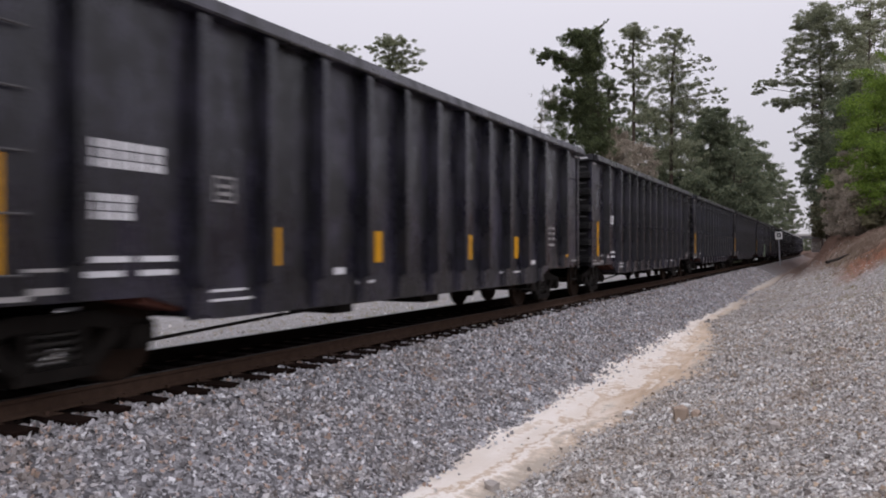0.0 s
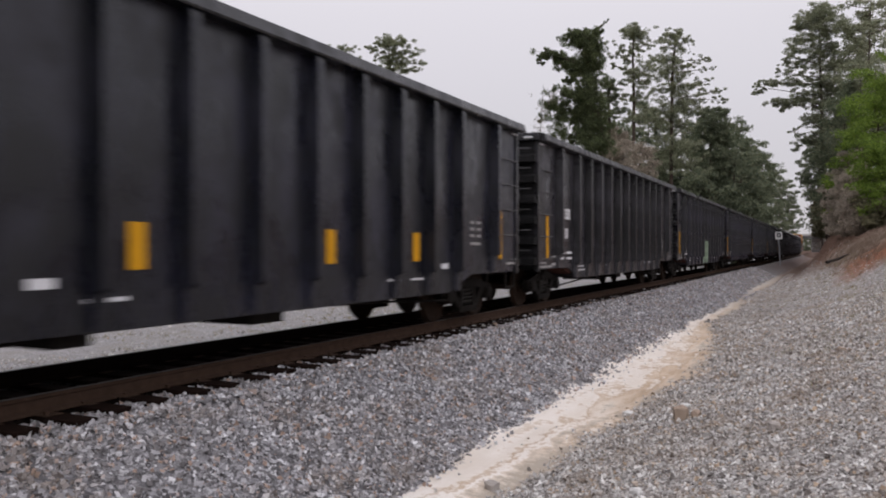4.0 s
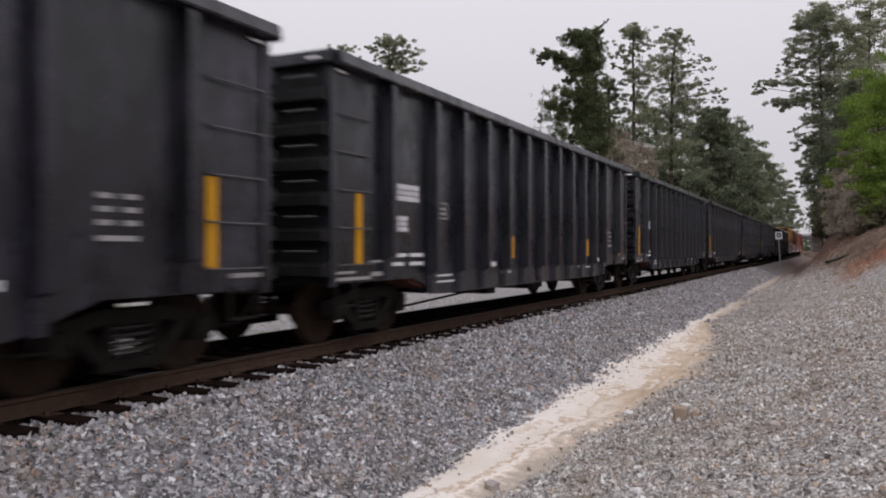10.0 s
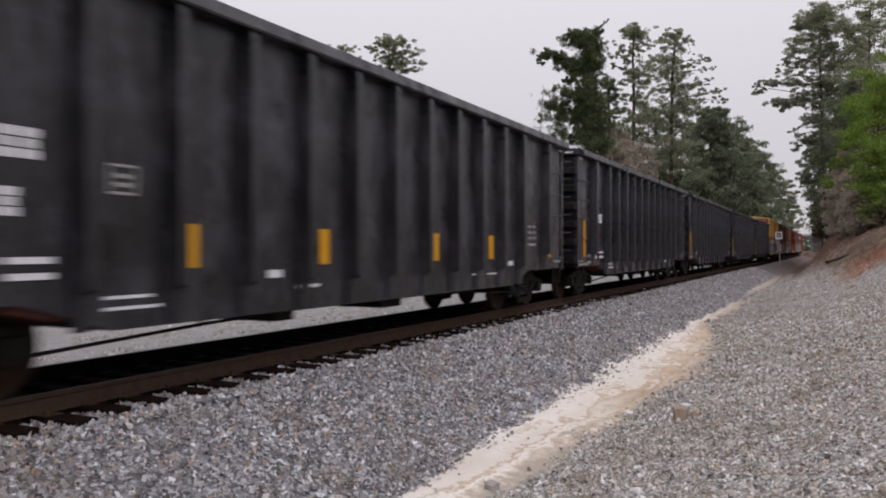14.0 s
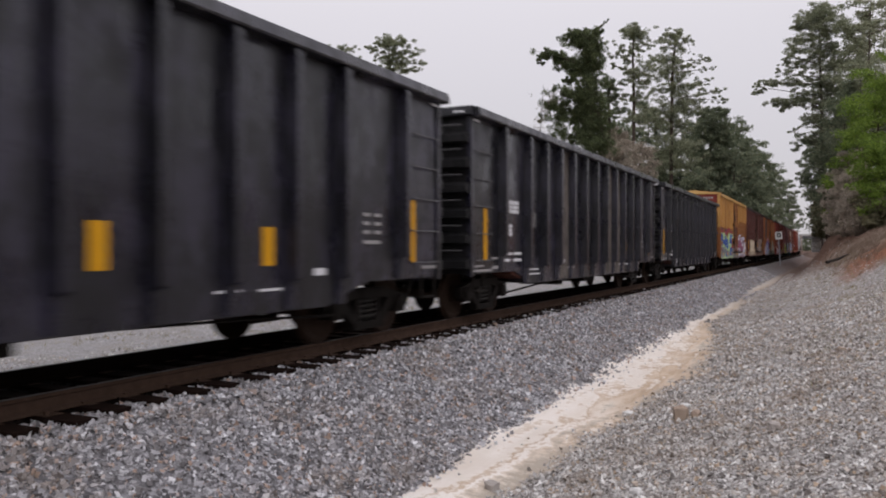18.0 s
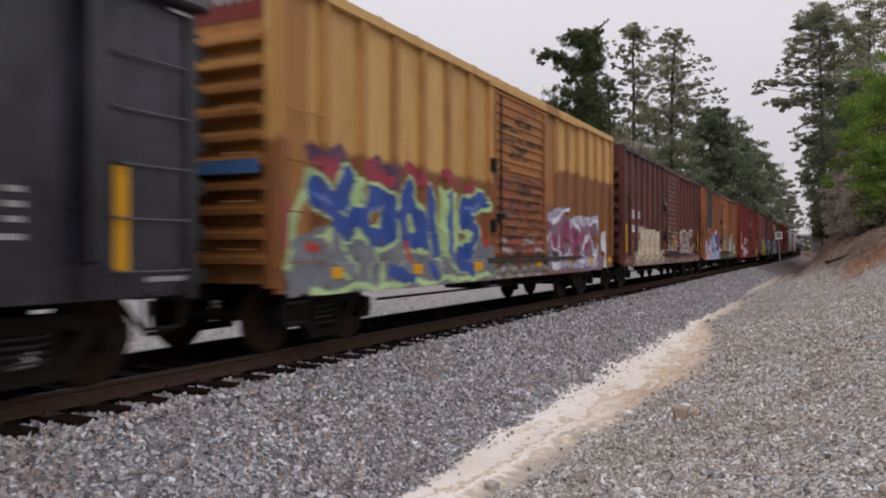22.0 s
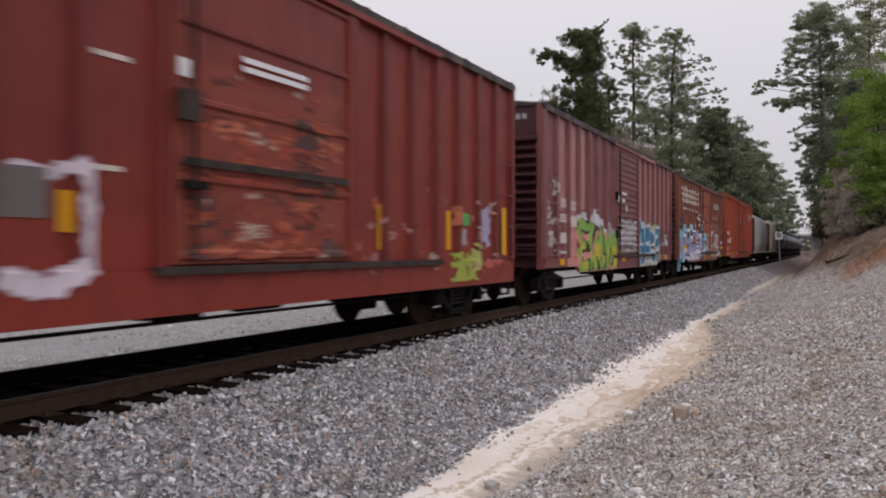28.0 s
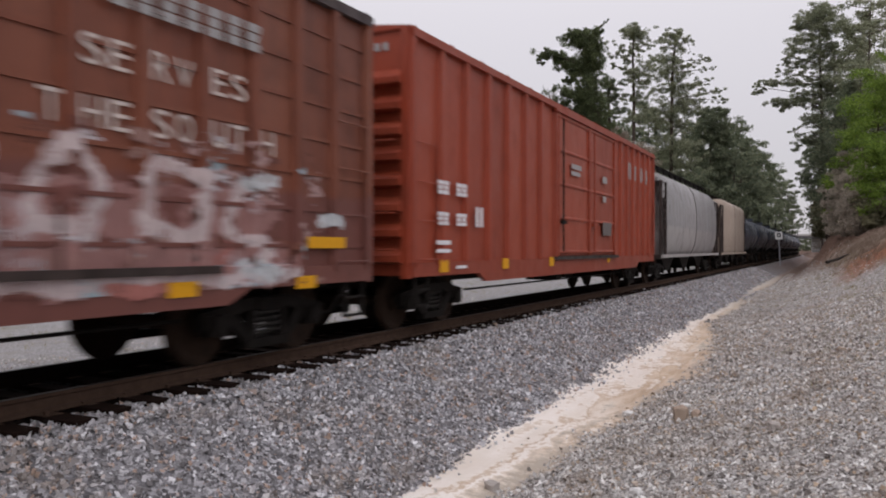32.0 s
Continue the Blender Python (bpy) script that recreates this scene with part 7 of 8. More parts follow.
    bars(c, hb, row_of_bars(0.8, 2.2, (0.18, 0.17), 0.22, 0.04) + row_of_bars(1.5, 2.2, (0.18, 0.18), 0.22, 0.04) + row_of_bars(0.8, 1.7, (0.17, 0.17), 0.21, 0.04) + row_of_bars(1.5, 1.7, (0.17, 0.17), 0.21, 0.04) + [(0.75, 1.25, 1.38, 1.45), (0.75, 1.25, 1.25, 1.31), (2.3, 2.42, 1.7, 2.05), (2.5, 2.6, 1.7, 2.05), (1.5, 1.9, 0.98, 1.03)], WHITE, label="white stencilled letters")
    bars(c, hb, [(14.0, 14.12, 3.5, 4.0), (14.25, 14.37, 3.5, 4.0), (14.9, 15.05, 3.5, 3.98), (15.7, 15.82, 3.52, 3.98), (15.95, 16.05, 3.52, 3.98), (16.6, 16.75, 3.5, 3.98)], FAINT, label="white block letter")
    bars(c, BOX_HALF + 0.112, [(7.95, 8.8, 3.26, 3.38), (7.95, 8.7, 3.1, 3.2), (10.85, 11.3, 3.12, 3.3), (10.9, 11.2, 2.6, 2.76)], FAINT, "door_tag", "white stencil on the door")
    one_box("placard_board", (BOX_HALF + 0.112, BOX_HALF + 0.125, 10.85, 11.75, 1.68, 2.04), PLACARD, c, "grey placard board")
    cars.append((335.3, 18.15, c))
    return cars


HOP_A = car_paint("pale_grey_hopper_paint", (0.40, 0.405, 0.42), (0.37, 0.35, 0.345), 2.2, (0.15, 0.125, 0.11), 0.85, fade=(0.33, 0.28, 0.25))
HOP_B = car_paint("cream_hopper_paint", (0.41, 0.34, 0.285), None, 0, (0.26, 0.20, 0.16), 0.7, fade=(0.40, 0.31, 0.25))
TANK = paint("black_tank_paint", (0.022, 0.030, 0.050), (0.06, 0.065, 0.075), 0.5, 0.3, dust=(0.10, 0.105, 0.12), gloss=0.6)


def hopper(material, label, L=15.6, top=4.55, vertical=False):
    """Covered grain hopper: bulging sides, sloped ends over open end platforms, roof walk, outlet gates."""
    car = thing("hopper_car", label, "freight car", "hopper cars of the train")
    H = 1.5
    bulge = [(1.22, 1.02), (1.36, 1.25), (1.46, 1.5), (1.52, 1.85), (1.55, 2.2), (1.56, 2.6), (1.55, 3.0), (1.51, 3.4), (1.44, 3.75), (1.32, 4.05), (1.12, 4.28), (0.7, top - 0.12), (0.0, top)]
    if vertical:
        bulge = [(1.38, 1.02), (1.5, 1.2), (1.5, 2.4), (1.5, 3.6), (1.48, 4.1), (1.3, 4.3), (0.7, top - 0.1), (0.0, top)]
    outline = bulge + [(-x, z) for x, z in bulge[::-1][1:]]
    bm = bmesh.new()
    prism(bm, outline, "y", 1.15, L - 1.15)
    part("hopper_body", bm, material, car, smooth=True)
    for y, out in ((0.0, -1), (L, 1)):
        bm = bmesh.new()
        a = y - out * 1.15
        prism(bm, ((a, top - 0.5), (a - out * 0.0, 2.0), (a - out * 1.6, 1.0), (a - out * 1.7, top - 0.5)), "x", -1.25, 1.25)
        part("slope_sheet", bm, RAIL, car)
        bm = bmesh.new()
        box(bm, -H, H, *sorted((y, y - out * 1.2)), 0.92, 1.12)
        for s in (1, -1):
            box(bm, *sorted((s * (H - 0.1), s * H)), *sorted((y - out * 0.1, y - out * 0.22)), 1.1, 3.9)
            box(bm, *sorted((s * (H - 0.1), s * H)), *sorted((y - out * 1.0, y - out * 1.14)), 1.1, 3.9)
        part("end_platform", bm, DARKENED, car)
        bm = bmesh.new()
        for s in (1, -1):
            box(bm, *sorted((s * (H - 0.12), s * (H - 0.06))), *sorted((y - out * 0.2, y - out * 1.2)), 3.3, 3.95)
        part("end_gusset", bm, material, car)
        bm = bmesh.new()
        for k in range(8):
            tube(bm, (H, y - out * 0.16, 1.4 + 0.35 * k), (H, y - out * 1.08, 1.4 + 0.35 * k), 0.016, n=6)
        part("end_ladder", bm, DARKENED, car)
        bm = bmesh.new()
        box(bm, -1.3, 1.3, *sorted((y - out * 0.3, y - out * 1.2)), top - 0.62, top - 0.5)
        part("end_roof", bm, material, car)
        coupler(car, y, out)
    bm = bmesh.new()
    for s in (1, -1):
        box(bm, *sorted((s * 0.55, s * 0.95)), 0.6, L - 0.6, top + 0.08, top + 0.11)
        for k in range(12):
            y = 0.8 + (L - 1.6) * k / 11
            box(bm, *sorted((s * 0.9, s * 0.95)), y - 0.02, y + 0.02, top - 0.25, top + 0.1)
    part("roof_walk", bm, STEEL_DARK, car)
    bm = bmesh.new()
    for s in (1, -1):
        box(bm, *sorted((s * (H - 0.02), s * (H + 0.05))), 0, L, 0.98, 1.10)
    part("side_sill", bm, material, car)
    for k in range(3):
        y = 4.0 + (L - 8.0) * k / 2
        bm = bmesh.new()
        prism(bm, ((y - 1.5, 1.0), (y + 1.5, 1.0), (y + 0.4, 0.42), (y - 0.4, 0.42)), "x", -1.0, 1.0)
        part("outlet_gate", bm, STEEL_DARK, car)
    for k in range(1, 4):
        y = 1.15 + (L - 2.3) * k / 4
        bm = bmesh.new()
        for (x0, z0), (x1, z1) in zip(bulge, bulge[1:]):
            tube(bm, (x0 + 0.005, y, z0), (x1 + 0.005, y, z1), 0.018, n=5)
        part("body_seam", bm, DARKENED if k == 2 else material, car)
    for y in (1.6, L - 1.6):
        add_bogie(car, y)
    return car


def tank_car(L=13.0, r=1.42):
    """Black tank car: long barrel with domed heads, manway platform, saddles and end steps."""
    car = thing("tank_car", "black steel tank car with manway platform", "freight car", "tank cars of the train")
    bm = bmesh.new()
    prof = [(0.15, 0.0), (0.2, 0.5), (0.35, 1.0), (0.6, 1.3), (0.9, r), (L - 0.9, r), (L - 0.6, 1.3), (L - 0.35, 1.0), (L - 0.2, 0.5), (L - 0.15, 0.0)]
    n = 24
    rings = [[bm.verts.new((rr * math.cos(2 * math.pi * i / n), y, 2.5 + rr * math.sin(2 * math.pi * i / n))) for i in range(n)] if rr else None for y, rr in prof]
    ends = {0: bm.verts.new((0, prof[0][0], 2.5)), len(prof) - 1: bm.verts.new((0, prof[-1][0], 2.5))}
    for k in range(len(prof) - 1):
        p, q = rings[k], rings[k + 1]
        for i in range(n):
            j = (i + 1) % n
            if p and q:
                bm.faces.new((p[i], p[j], q[j], q[i]))
            elif q:
                bm.faces.new((ends[k], q[j], q[i]))
            else:
                bm.faces.new((p[i], p[j], ends[k + 1]))
    part("barrel", bm, TANK, car, smooth=True)
    for y in (3.0, L / 2, L - 3.0):
        bm = bmesh.new()
        hoop = [[bm.verts.new(((r + dr) * math.cos(2 * math.pi * i / n), y + dy, 2.5 + (r + dr) * math.sin(2 * math.pi * i / n))) for i in range(n)] for dr, dy in ((-0.02, -0.05), (0.035, -0.04), (0.035, 0.04), (-0.02, 0.05))]
        for p, q in zip(hoop, hoop[1:]):
            for i in range(n):
                bm.faces.new((p[i], p[(i + 1) % n], q[(i + 1) % n], q[i]))
        part("barrel_band", bm, TANK, car)
    bm = bmesh.new()
    tube(bm, (0, L / 2, 2.5 + r - 0.05), (0, L / 2, 2.5 + r + 0.35), 0.4, n=14)
    part("manway", bm, TANK, car)
    bm = bmesh.new()
    box(bm, -1.0, 1.0, L / 2 - 1.1, L / 2 + 1.1, 2.5 + r + 0.02, 2.5 + r + 0.06)
    for s in (1, -1):
        for y in (-1.1, 0, 1.1):
            tube(bm, (s * 1.0, L / 2 + y, 2.5 + r), (s * 1.0, L / 2 + y, 2.5 + r + 0.9), 0.02, n=5)
        tube(bm, (s * 1.0, L / 2 - 1.1, 2.5 + r + 0.9), (s * 1.0, L / 2 + 1.1, 2.5 + r + 0.9), 0.02, n=5)
    part("manway_platform", bm, STEEL_DARK, car)
    for y, out in ((0.0, -1), (L, 1)):
        bm = bmesh.new()
        box(bm, -1.45, 1.45, *sorted((y, y - out * 0.5)), 0.92, 1.08)
        box(bm, -0.3, 0.3, *sorted((y, y - out * 3.2)), 0.7, 1.1)
        box(bm, -1.0, 1.0, y - out * 1.8 - 0.3, y - out * 1.8 + 0.3, 0.9, 1.6)
        part("stub_sill", bm, STEEL_DARK, car)
        coupler(car, y, out)
    for y in (1.6, L - 1.6):
        add_bogie(car, y)
    return car


# ---- the train: the place of each car's leading end along the line at the start ----
SHIFT = -2.79     # from a place along the line of sight to one along the track
train = []
first = gondola(BLACK)
kinds = {"plain": first, "blue": gondola(BLUE_BLACK), "dusty": gondola(BLACK_DUSTY, 4), "clean": gondola(CLEAN_BLACK)}
fresh = set()
for k in range(13):
    kind = {3: "dusty", 7: "blue", 8: "dusty", 2: "blue", 6: "blue", 12: "clean"}.get(k, "plain")
    g = copy_thing(kinds[kind], Matrix()) if kind in fresh else kinds[kind]
    fresh.add(kind)
    train.append((5.95 + 17.46 * k, GON_L, g))


def gondola_skin(y, z):
    """The gondola's side, with its pressed posts."""
    off = np.abs((y - 2.8 + 0.525) % 1.05 - 0.525)
    return HALF + 0.175 * np.clip((0.115 - off) / 0.045, 0, 1) + 0.0 * z


g4, g11 = train[4][2], train[11][2]
mural(g4, "pale green sprayed bubble letter", GON_L, (90, 91), (7.0, 9.2, 0.55, 2.3), (
    ((0.17, 0.215, 0.165), 0.24, 0.16, ((7.55, 0.86, 7.52, 1.82), (8.55, 1.86, 8.62, 1.55, 8.42, 1.36, 8.68, 1.12, 8.6, 0.86), (7.6, 0.86, 8.5, 0.84))),
    ((0.215, 0.275, 0.20), 0.17, 0.3, ((7.7, 0.9, 7.72, 1.62), (8.0, 1.55, 8.5, 1.6), (8.0, 1.0, 8.05, 1.5), (8.5, 1.25, 8.66, 1.0))),
    ((0.25, 0.30, 0.25), 0.07, 0.5, ((7.42, 1.9, 7.5, 1.4), (8.5, 1.95, 8.66, 1.7), (7.5, 1.2, 7.55, 0.8))),
    ((0.045, 0.05, 0.05), 0.035, 0.5, ((8.15, 1.42, 8.5, 1.40), (8.2, 1.05, 8.22, 0.75), (7.3, 1.42, 7.5, 1.38)))), 71, warp=0.03, surface=gondola_skin)
arrow = bmesh.new()
ax = HALF + 0.004
prism(arrow, ((5.08, 0.95), (5.16, 1.48), (5.28, 1.36), (5.62, 1.78), (5.76, 1.70), (5.42, 1.26), (5.62, 1.2)), "x", ax, ax + 0.003)
part("sprayed_arrow", arrow, ARROW, g4, "pale sprayed arrow")
for a, b in ((5.06, 5.86), (9.27, 10.06), (10.3, 11.1)):
    one_box("stained_panel", (HALF + 0.001, HALF + 0.004, a, b, 0.62, GON_TOP - 0.18), BEIGE, g11, "dusty beige replacement panel")
for entry in boxcars():
    train.append(entry)
train.append((354.9, 16.6, hopper(HOP_A, "pale grey covered hopper car with rust-stained bulging sides", 16.6)))
train.append((373.0, 14.6, hopper(HOP_B, "cream covered hopper car with straight ribbed sides", 14.6, 4.4, True)))
first_tank = tank_car(11.6)
for k in range(10):
    train.append((388.9 + 12.7 * k, 11.6, first_tank if k == 0 else copy_thing(first_tank, Matrix())))

# ---- trees ----
BARK = plain("pine_bark", (0.075, 0.055, 0.045), 0.95, 0, 0.5, 3)


def leaf_material(name, lo, hi):
    m, n, l, b = nodes_of(name)
    geo = n.new("ShaderNodeNewGeometry")
    big = noise_tex(n, l, coords(n, l), 0.5, 4)
    c = ramp(n, l, geo.outputs["Random Per Island"], [(0, lo), (1, hi)])
    c = mix(n, l, math_node(n, l, "MULTIPLY", span(n, l, big, 0.4, 0.7), 0.5), c, lo)
    l.new(c, b.inputs["Base Color"])
    b.inputs["Roughness"].default_value = 0.75
    thin, both = n.new("ShaderNodeBsdfTranslucent"), n.new("ShaderNodeMixShader")
    l.new(c, thin.inputs["Color"])
    both.inputs[0].default_value = 0.5
    l.new(b.outputs[0], both.inputs[1])
    l.new(thin.outputs[0], both.inputs[2])
    l.new(both.outputs[0], n["Material Output"].inputs["Surface"])
    return m


# Pine, wood and twig tones lightened: distance haze put into their colour.
PINE = leaf_material("pine_needles", (0.165, 0.19, 0.125), (0.40, 0.41, 0.275))
IVY = leaf_material("ivy_leaves", (0.06, 0.08, 0.042), (0.17, 0.20, 0.085))
SPRING = leaf_material("bright_green_leaves", (0.10, 0.165, 0.024), (0.27, 0.38, 0.065))
DARK = leaf_material("shaded_leaves", (0.112, 0.138, 0.092), (0.265, 0.292, 0.185))
TWIG = leaf_material("bare_twigs", (0.185, 0.16, 0.14), (0.33, 0.29, 0.25))
BRUSH = leaf_material("brown_brush", (0.29, 0.25, 0.205), (0.46, 0.40, 0.33))
OLIVE = leaf_material("dull_olive_brush", (0.12, 0.115, 0.065), (0.22, 0.205, 0.125))


def leaves(name, centres, radii, per, size, material, rng, flat=0.6, slim=0.42):
    """Leaf clumps: round each centre a cloud of small folded leaves."""
    n = len(centres)
    c = np.repeat(np.asarray(centres, float), per, 0)
    r = np.repeat(np.asarray(radii, float), per)
    d = rng.normal(size=(n * per, 3))
    d /= np.linalg.norm(d, axis=1)[:, None] + 1e-9
    p = c + d * (r * rng.random(n * per) ** 0.45)[:, None] * np.array([1, 1, flat])
    u = rng.normal(size=(n * per, 3))
    u /= np.linalg.norm(u, axis=1)[:, None]
    v = np.cross(u, rng.normal(size=(n * per, 3)))
    v /= np.linalg.norm(v, axis=1)[:, None] + 1e-9
    s = size * (0.6 + 0.8 * rng.random((n * per, 1)))
    quad = np.stack([p - u * s, p + v * s * slim, p + u * s, p - v * s * slim], 1)
    return from_numpy(name, quad.reshape(-1, 3), np.arange(n * per * 4).reshape(-1, 4), material)


def tree(name, label, height, bare, spread, seed, material=PINE, clumps=90, per=48, leaf=0.17, trunk=0.24, clump_r=0.7, flat=0.55):
    """A trunk with limbs, and a crown of clumps held by the limbs; bare is the share of the trunk below the crown."""
    rng = np.random.default_rng(seed)
    t = tagged(new(name), label, "tree")
    bm = bmesh.new()
    pts = [Vector((0.12 * rng.normal() * (k > 0), 0.12 * rng.normal() * (k > 0), height * 0.97 * k / 6)) for k in range(7)]
    for k in range(6):
        tube(bm, pts[k], pts[k + 1], trunk * (1 - 0.14 * k), trunk * (1 - 0.14 * (k + 1)), 8)
    centres, radii = [], []

    def trunk_at(h):
        k = min(5.999, max(0, h / (height * 0.97) * 6))
        return pts[int(k)].lerp(pts[int(k) + 1], k % 1)
    boughs = max(6, clumps // 4)
    for k in range(boughs):
        u = (k + rng.random()) / boughs
        h = height * (bare + (0.97 - bare) * u)
        reach = spread * (0.35 + 0.65 * math.sin(math.pi * min(1, (u * 0.75 + 0.22)))) * rng.uniform(0.45, 1.05)
        a = rng.random() * 2 * math.pi
        root = trunk_at(h * 0.97)
        mid = root + Vector((math.cos(a) * reach * 0.55, math.sin(a) * reach * 0.55, reach * rng.uniform(-0.1, 0.2)))
        tip = mid + Vector((math.cos(a + 0.3) * reach * 0.5, math.sin(a + 0.3) * reach * 0.5, reach * rng.uniform(-0.05, 0.3)))
        tube(bm, root, mid, 0.065 * trunk / 0.24, 0.04 * trunk / 0.24, 5)
        tube(bm, mid, tip, 0.04 * trunk / 0.24, 0.015, 4)
        for j in range(5):
            f = rng.uniform(0.0, 1.1)
            q = mid.lerp(tip, f)
            centres.append((q.x + rng.normal() * 0.45, q.y + rng.normal() * 0.45, q.z + rng.normal() * 0.22 + 0.15))
            radii.append(clump_r * rng.uniform(0.45, 1.2))
    part("trunk", bm, BARK, t)
    part("crown", leaves("crown", centres, radii, per, leaf, material, rng, flat, 0.1 if material is TWIG else 0.42), None, t)
    return t


F, THETA = 1390.0, radians(YAW)


def spot(u, depth):
    """The point of the plan in the camera's direction u to the side (in picture widths of 1568) at that depth."""
    side = (u - 784) / F * depth
    x = -math.sin(THETA) * depth + math.cos(THETA) * side
    y = math.cos(THETA) * depth + math.sin(THETA) * side
    return x, y


def tall(top, depth):
    return EYE[2] + (441 - top) / F * depth


def plant(t, u, depth, turn=0.0, sink=0.15):
    x, y = spot(u, depth)
    t.matrix_basis = pose(x, y, float(ground_z(x, y)) - sink, 0, 0, turn) @ Matrix.Diagonal((*t.scale, 1))
    return t


def pine(u, top, depth, bare, spread, seed, **kw):
    x, y = spot(u, depth)
    h = (tall(top, depth) - float(ground_z(x, y))) * 1.01
    return plant(tree("pine_tree", kw.pop("label", "tall loblolly pine with a bare trunk and ragged crown"), h, bare, spread, seed, **kw), u, depth, 0)


# beyond the track


def limbed_tree(name, label, u, depth, trunk, limbs, material, seed, per=72, leaf=0.092, girth=0.26, flat=0.6, deep=1.0, thick=2.6):
    """A tree shaped to fit the camera's view: its trunk as points, its limbs as (from, height, to, height, clump
    radius, clumps), all as picture positions and sizes, scaled to metres at its depth."""
    t = thing(name, label, "tree")
    rng = np.random.default_rng(seed)
    k = depth / F
    side, away = Vector((math.cos(THETA), math.sin(THETA), 0)), Vector((-math.sin(THETA), math.cos(THETA), 0))
    x, y = spot(u, depth)
    base = EYE[2] - float(ground_z(x, y))

    def at(a, v):
        return side * ((a - u) * k) + Vector((0, 0, base + (441 - v) * k))
    bm = bmesh.new()
    stem = [side * 0.0 + Vector((0, 0, -0.3))] + [at(*p) for p in trunk]
    for i, (p, q) in enumerate(zip(stem, stem[1:])):
        tube(bm, p, q, girth * (1 - 0.75 * i / len(trunk)), girth * (1 - 0.75 * (i + 1) / len(trunk)), 8)
    centres, radii = [], []
    for a, b, c, d, r, count in limbs:
        p, q = at(a, b), at(c, d)
        near = min((stem[i].lerp(stem[i + 1], f / 6) for i in range(len(trunk)) for f in range(7)), key=lambda m: (m - p).length + 0.4 * abs(m.z - p.z + 0.8))
        fore = away * float(rng.normal() * 0.8 * deep)
        tube(bm, near, p + fore * 0.5, girth * 0.17, girth * 0.12, 5)
        tube(bm, p + fore * 0.5, q + fore, girth * 0.12, 0.015, 5)
        for _ in range(int(count * thick)):
            f = rng.uniform(-0.1, 1.1)
            off = rng.normal(size=2) * r * k * 0.75
            depth_off = float(rng.normal()) * r * k * 0.9 * deep
            m = p.lerp(q, f) + fore * f + side * float(off[0]) + Vector((0, 0, float(off[1]) * 0.75)) + away * depth_off
            if rng.random() < 0.35:
                tube(bm, p.lerp(q, f * 0.8) + fore * f, m, 0.025, 0.012, 4)
            centres.append(tuple(m))
            radii.append(r * k * rng.uniform(0.35, 0.72))
    part("trunk", bm, BARK, t)
    part("crown", leaves("crown", centres, radii, per, leaf, material, rng, flat), None, t)
    t.matrix_basis = pose(x, y, float(ground_z(x, y)))
    return t


LOBLOLLY = "tall loblolly pine with a bare trunk and ragged crown"
limbed_tree("pine_tree", LOBLOLLY, 1120, 85, ((1121, 300), (1122, 180), (1120, 110), (1121, 62)), (
    (1122, 66, 1104, 52, 10, 12), (1122, 64, 1142, 62, 11, 14), (1120, 58, 1124, 48, 10, 12), (1118, 92, 1084, 72, 8, 9), (1116, 100, 1078, 98, 7, 8), (1122, 88, 1156, 78, 9, 9), (1124, 105, 1112, 108, 8, 5),
    (1124, 136, 1148, 118, 12, 16), (1124, 148, 1150, 140, 11, 12), (1120, 132, 1102, 136, 9, 8), (1116, 126, 1078, 119, 5, 5), (1122, 166, 1104, 168, 8, 6), (1122, 180, 1104, 178, 7, 5), (1124, 176, 1140, 168, 9, 8), (1122, 205, 1110, 210, 10, 8), (1124, 215, 1142, 205, 11, 10)), PINE, 11, per=60, thick=2.3)
limbed_tree("pine_tree", LOBLOLLY, 1188, 90, ((1188, 300), (1189, 200), (1190, 130), (1195, 70)), (
    (1194, 72, 1180, 62, 9, 9), (1195, 66, 1206, 54, 9, 10), (1196, 78, 1222, 70, 9, 10), (1194, 84, 1166, 76, 9, 9), (1220, 74, 1228, 90, 4, 3), (1192, 104, 1168, 104, 12, 16), (1192, 122, 1170, 124, 13, 18), (1192, 112, 1200, 100, 9, 8), (1194, 120, 1240, 108, 8, 10), (1238, 106, 1254, 103, 5, 5), (1240, 122, 1272, 117, 4, 5), (1190, 138, 1212, 136, 12, 14),
    (1190, 160, 1228, 152, 11, 18), (1190, 162, 1160, 158, 10, 12), (1192, 180, 1232, 178, 14, 24), (1192, 196, 1226, 196, 14, 20), (1232, 150, 1252, 144, 6, 6), (1238, 168, 1276, 158, 7, 9), (1246, 176, 1284, 178, 5, 6), (1188, 198, 1152, 196, 14, 22), (1188, 214, 1160, 218, 14, 20), (1190, 226, 1212, 222, 12, 14), (1186, 250, 1160, 256, 14, 20), (1190, 262, 1222, 258, 15, 24), (1190, 286, 1214, 290, 15, 24), (1186, 290, 1150, 292, 15, 24)), PINE, 12, per=62, thick=2.3)
limbed_tree("pine_tree", "slender pine half hidden behind the ivy tree", 1082, 88, ((1080, 300), (1078, 190), (1076, 150)), (
    (1076, 152, 1066, 142, 9, 10), (1076, 158, 1092, 152, 9, 10), (1078, 172, 1094, 172, 9, 10), (1078, 182, 1066, 180, 9, 9), (1080, 200, 1096, 198, 10, 9), (1080, 210, 1066, 214, 10, 8)), DARK, 15)
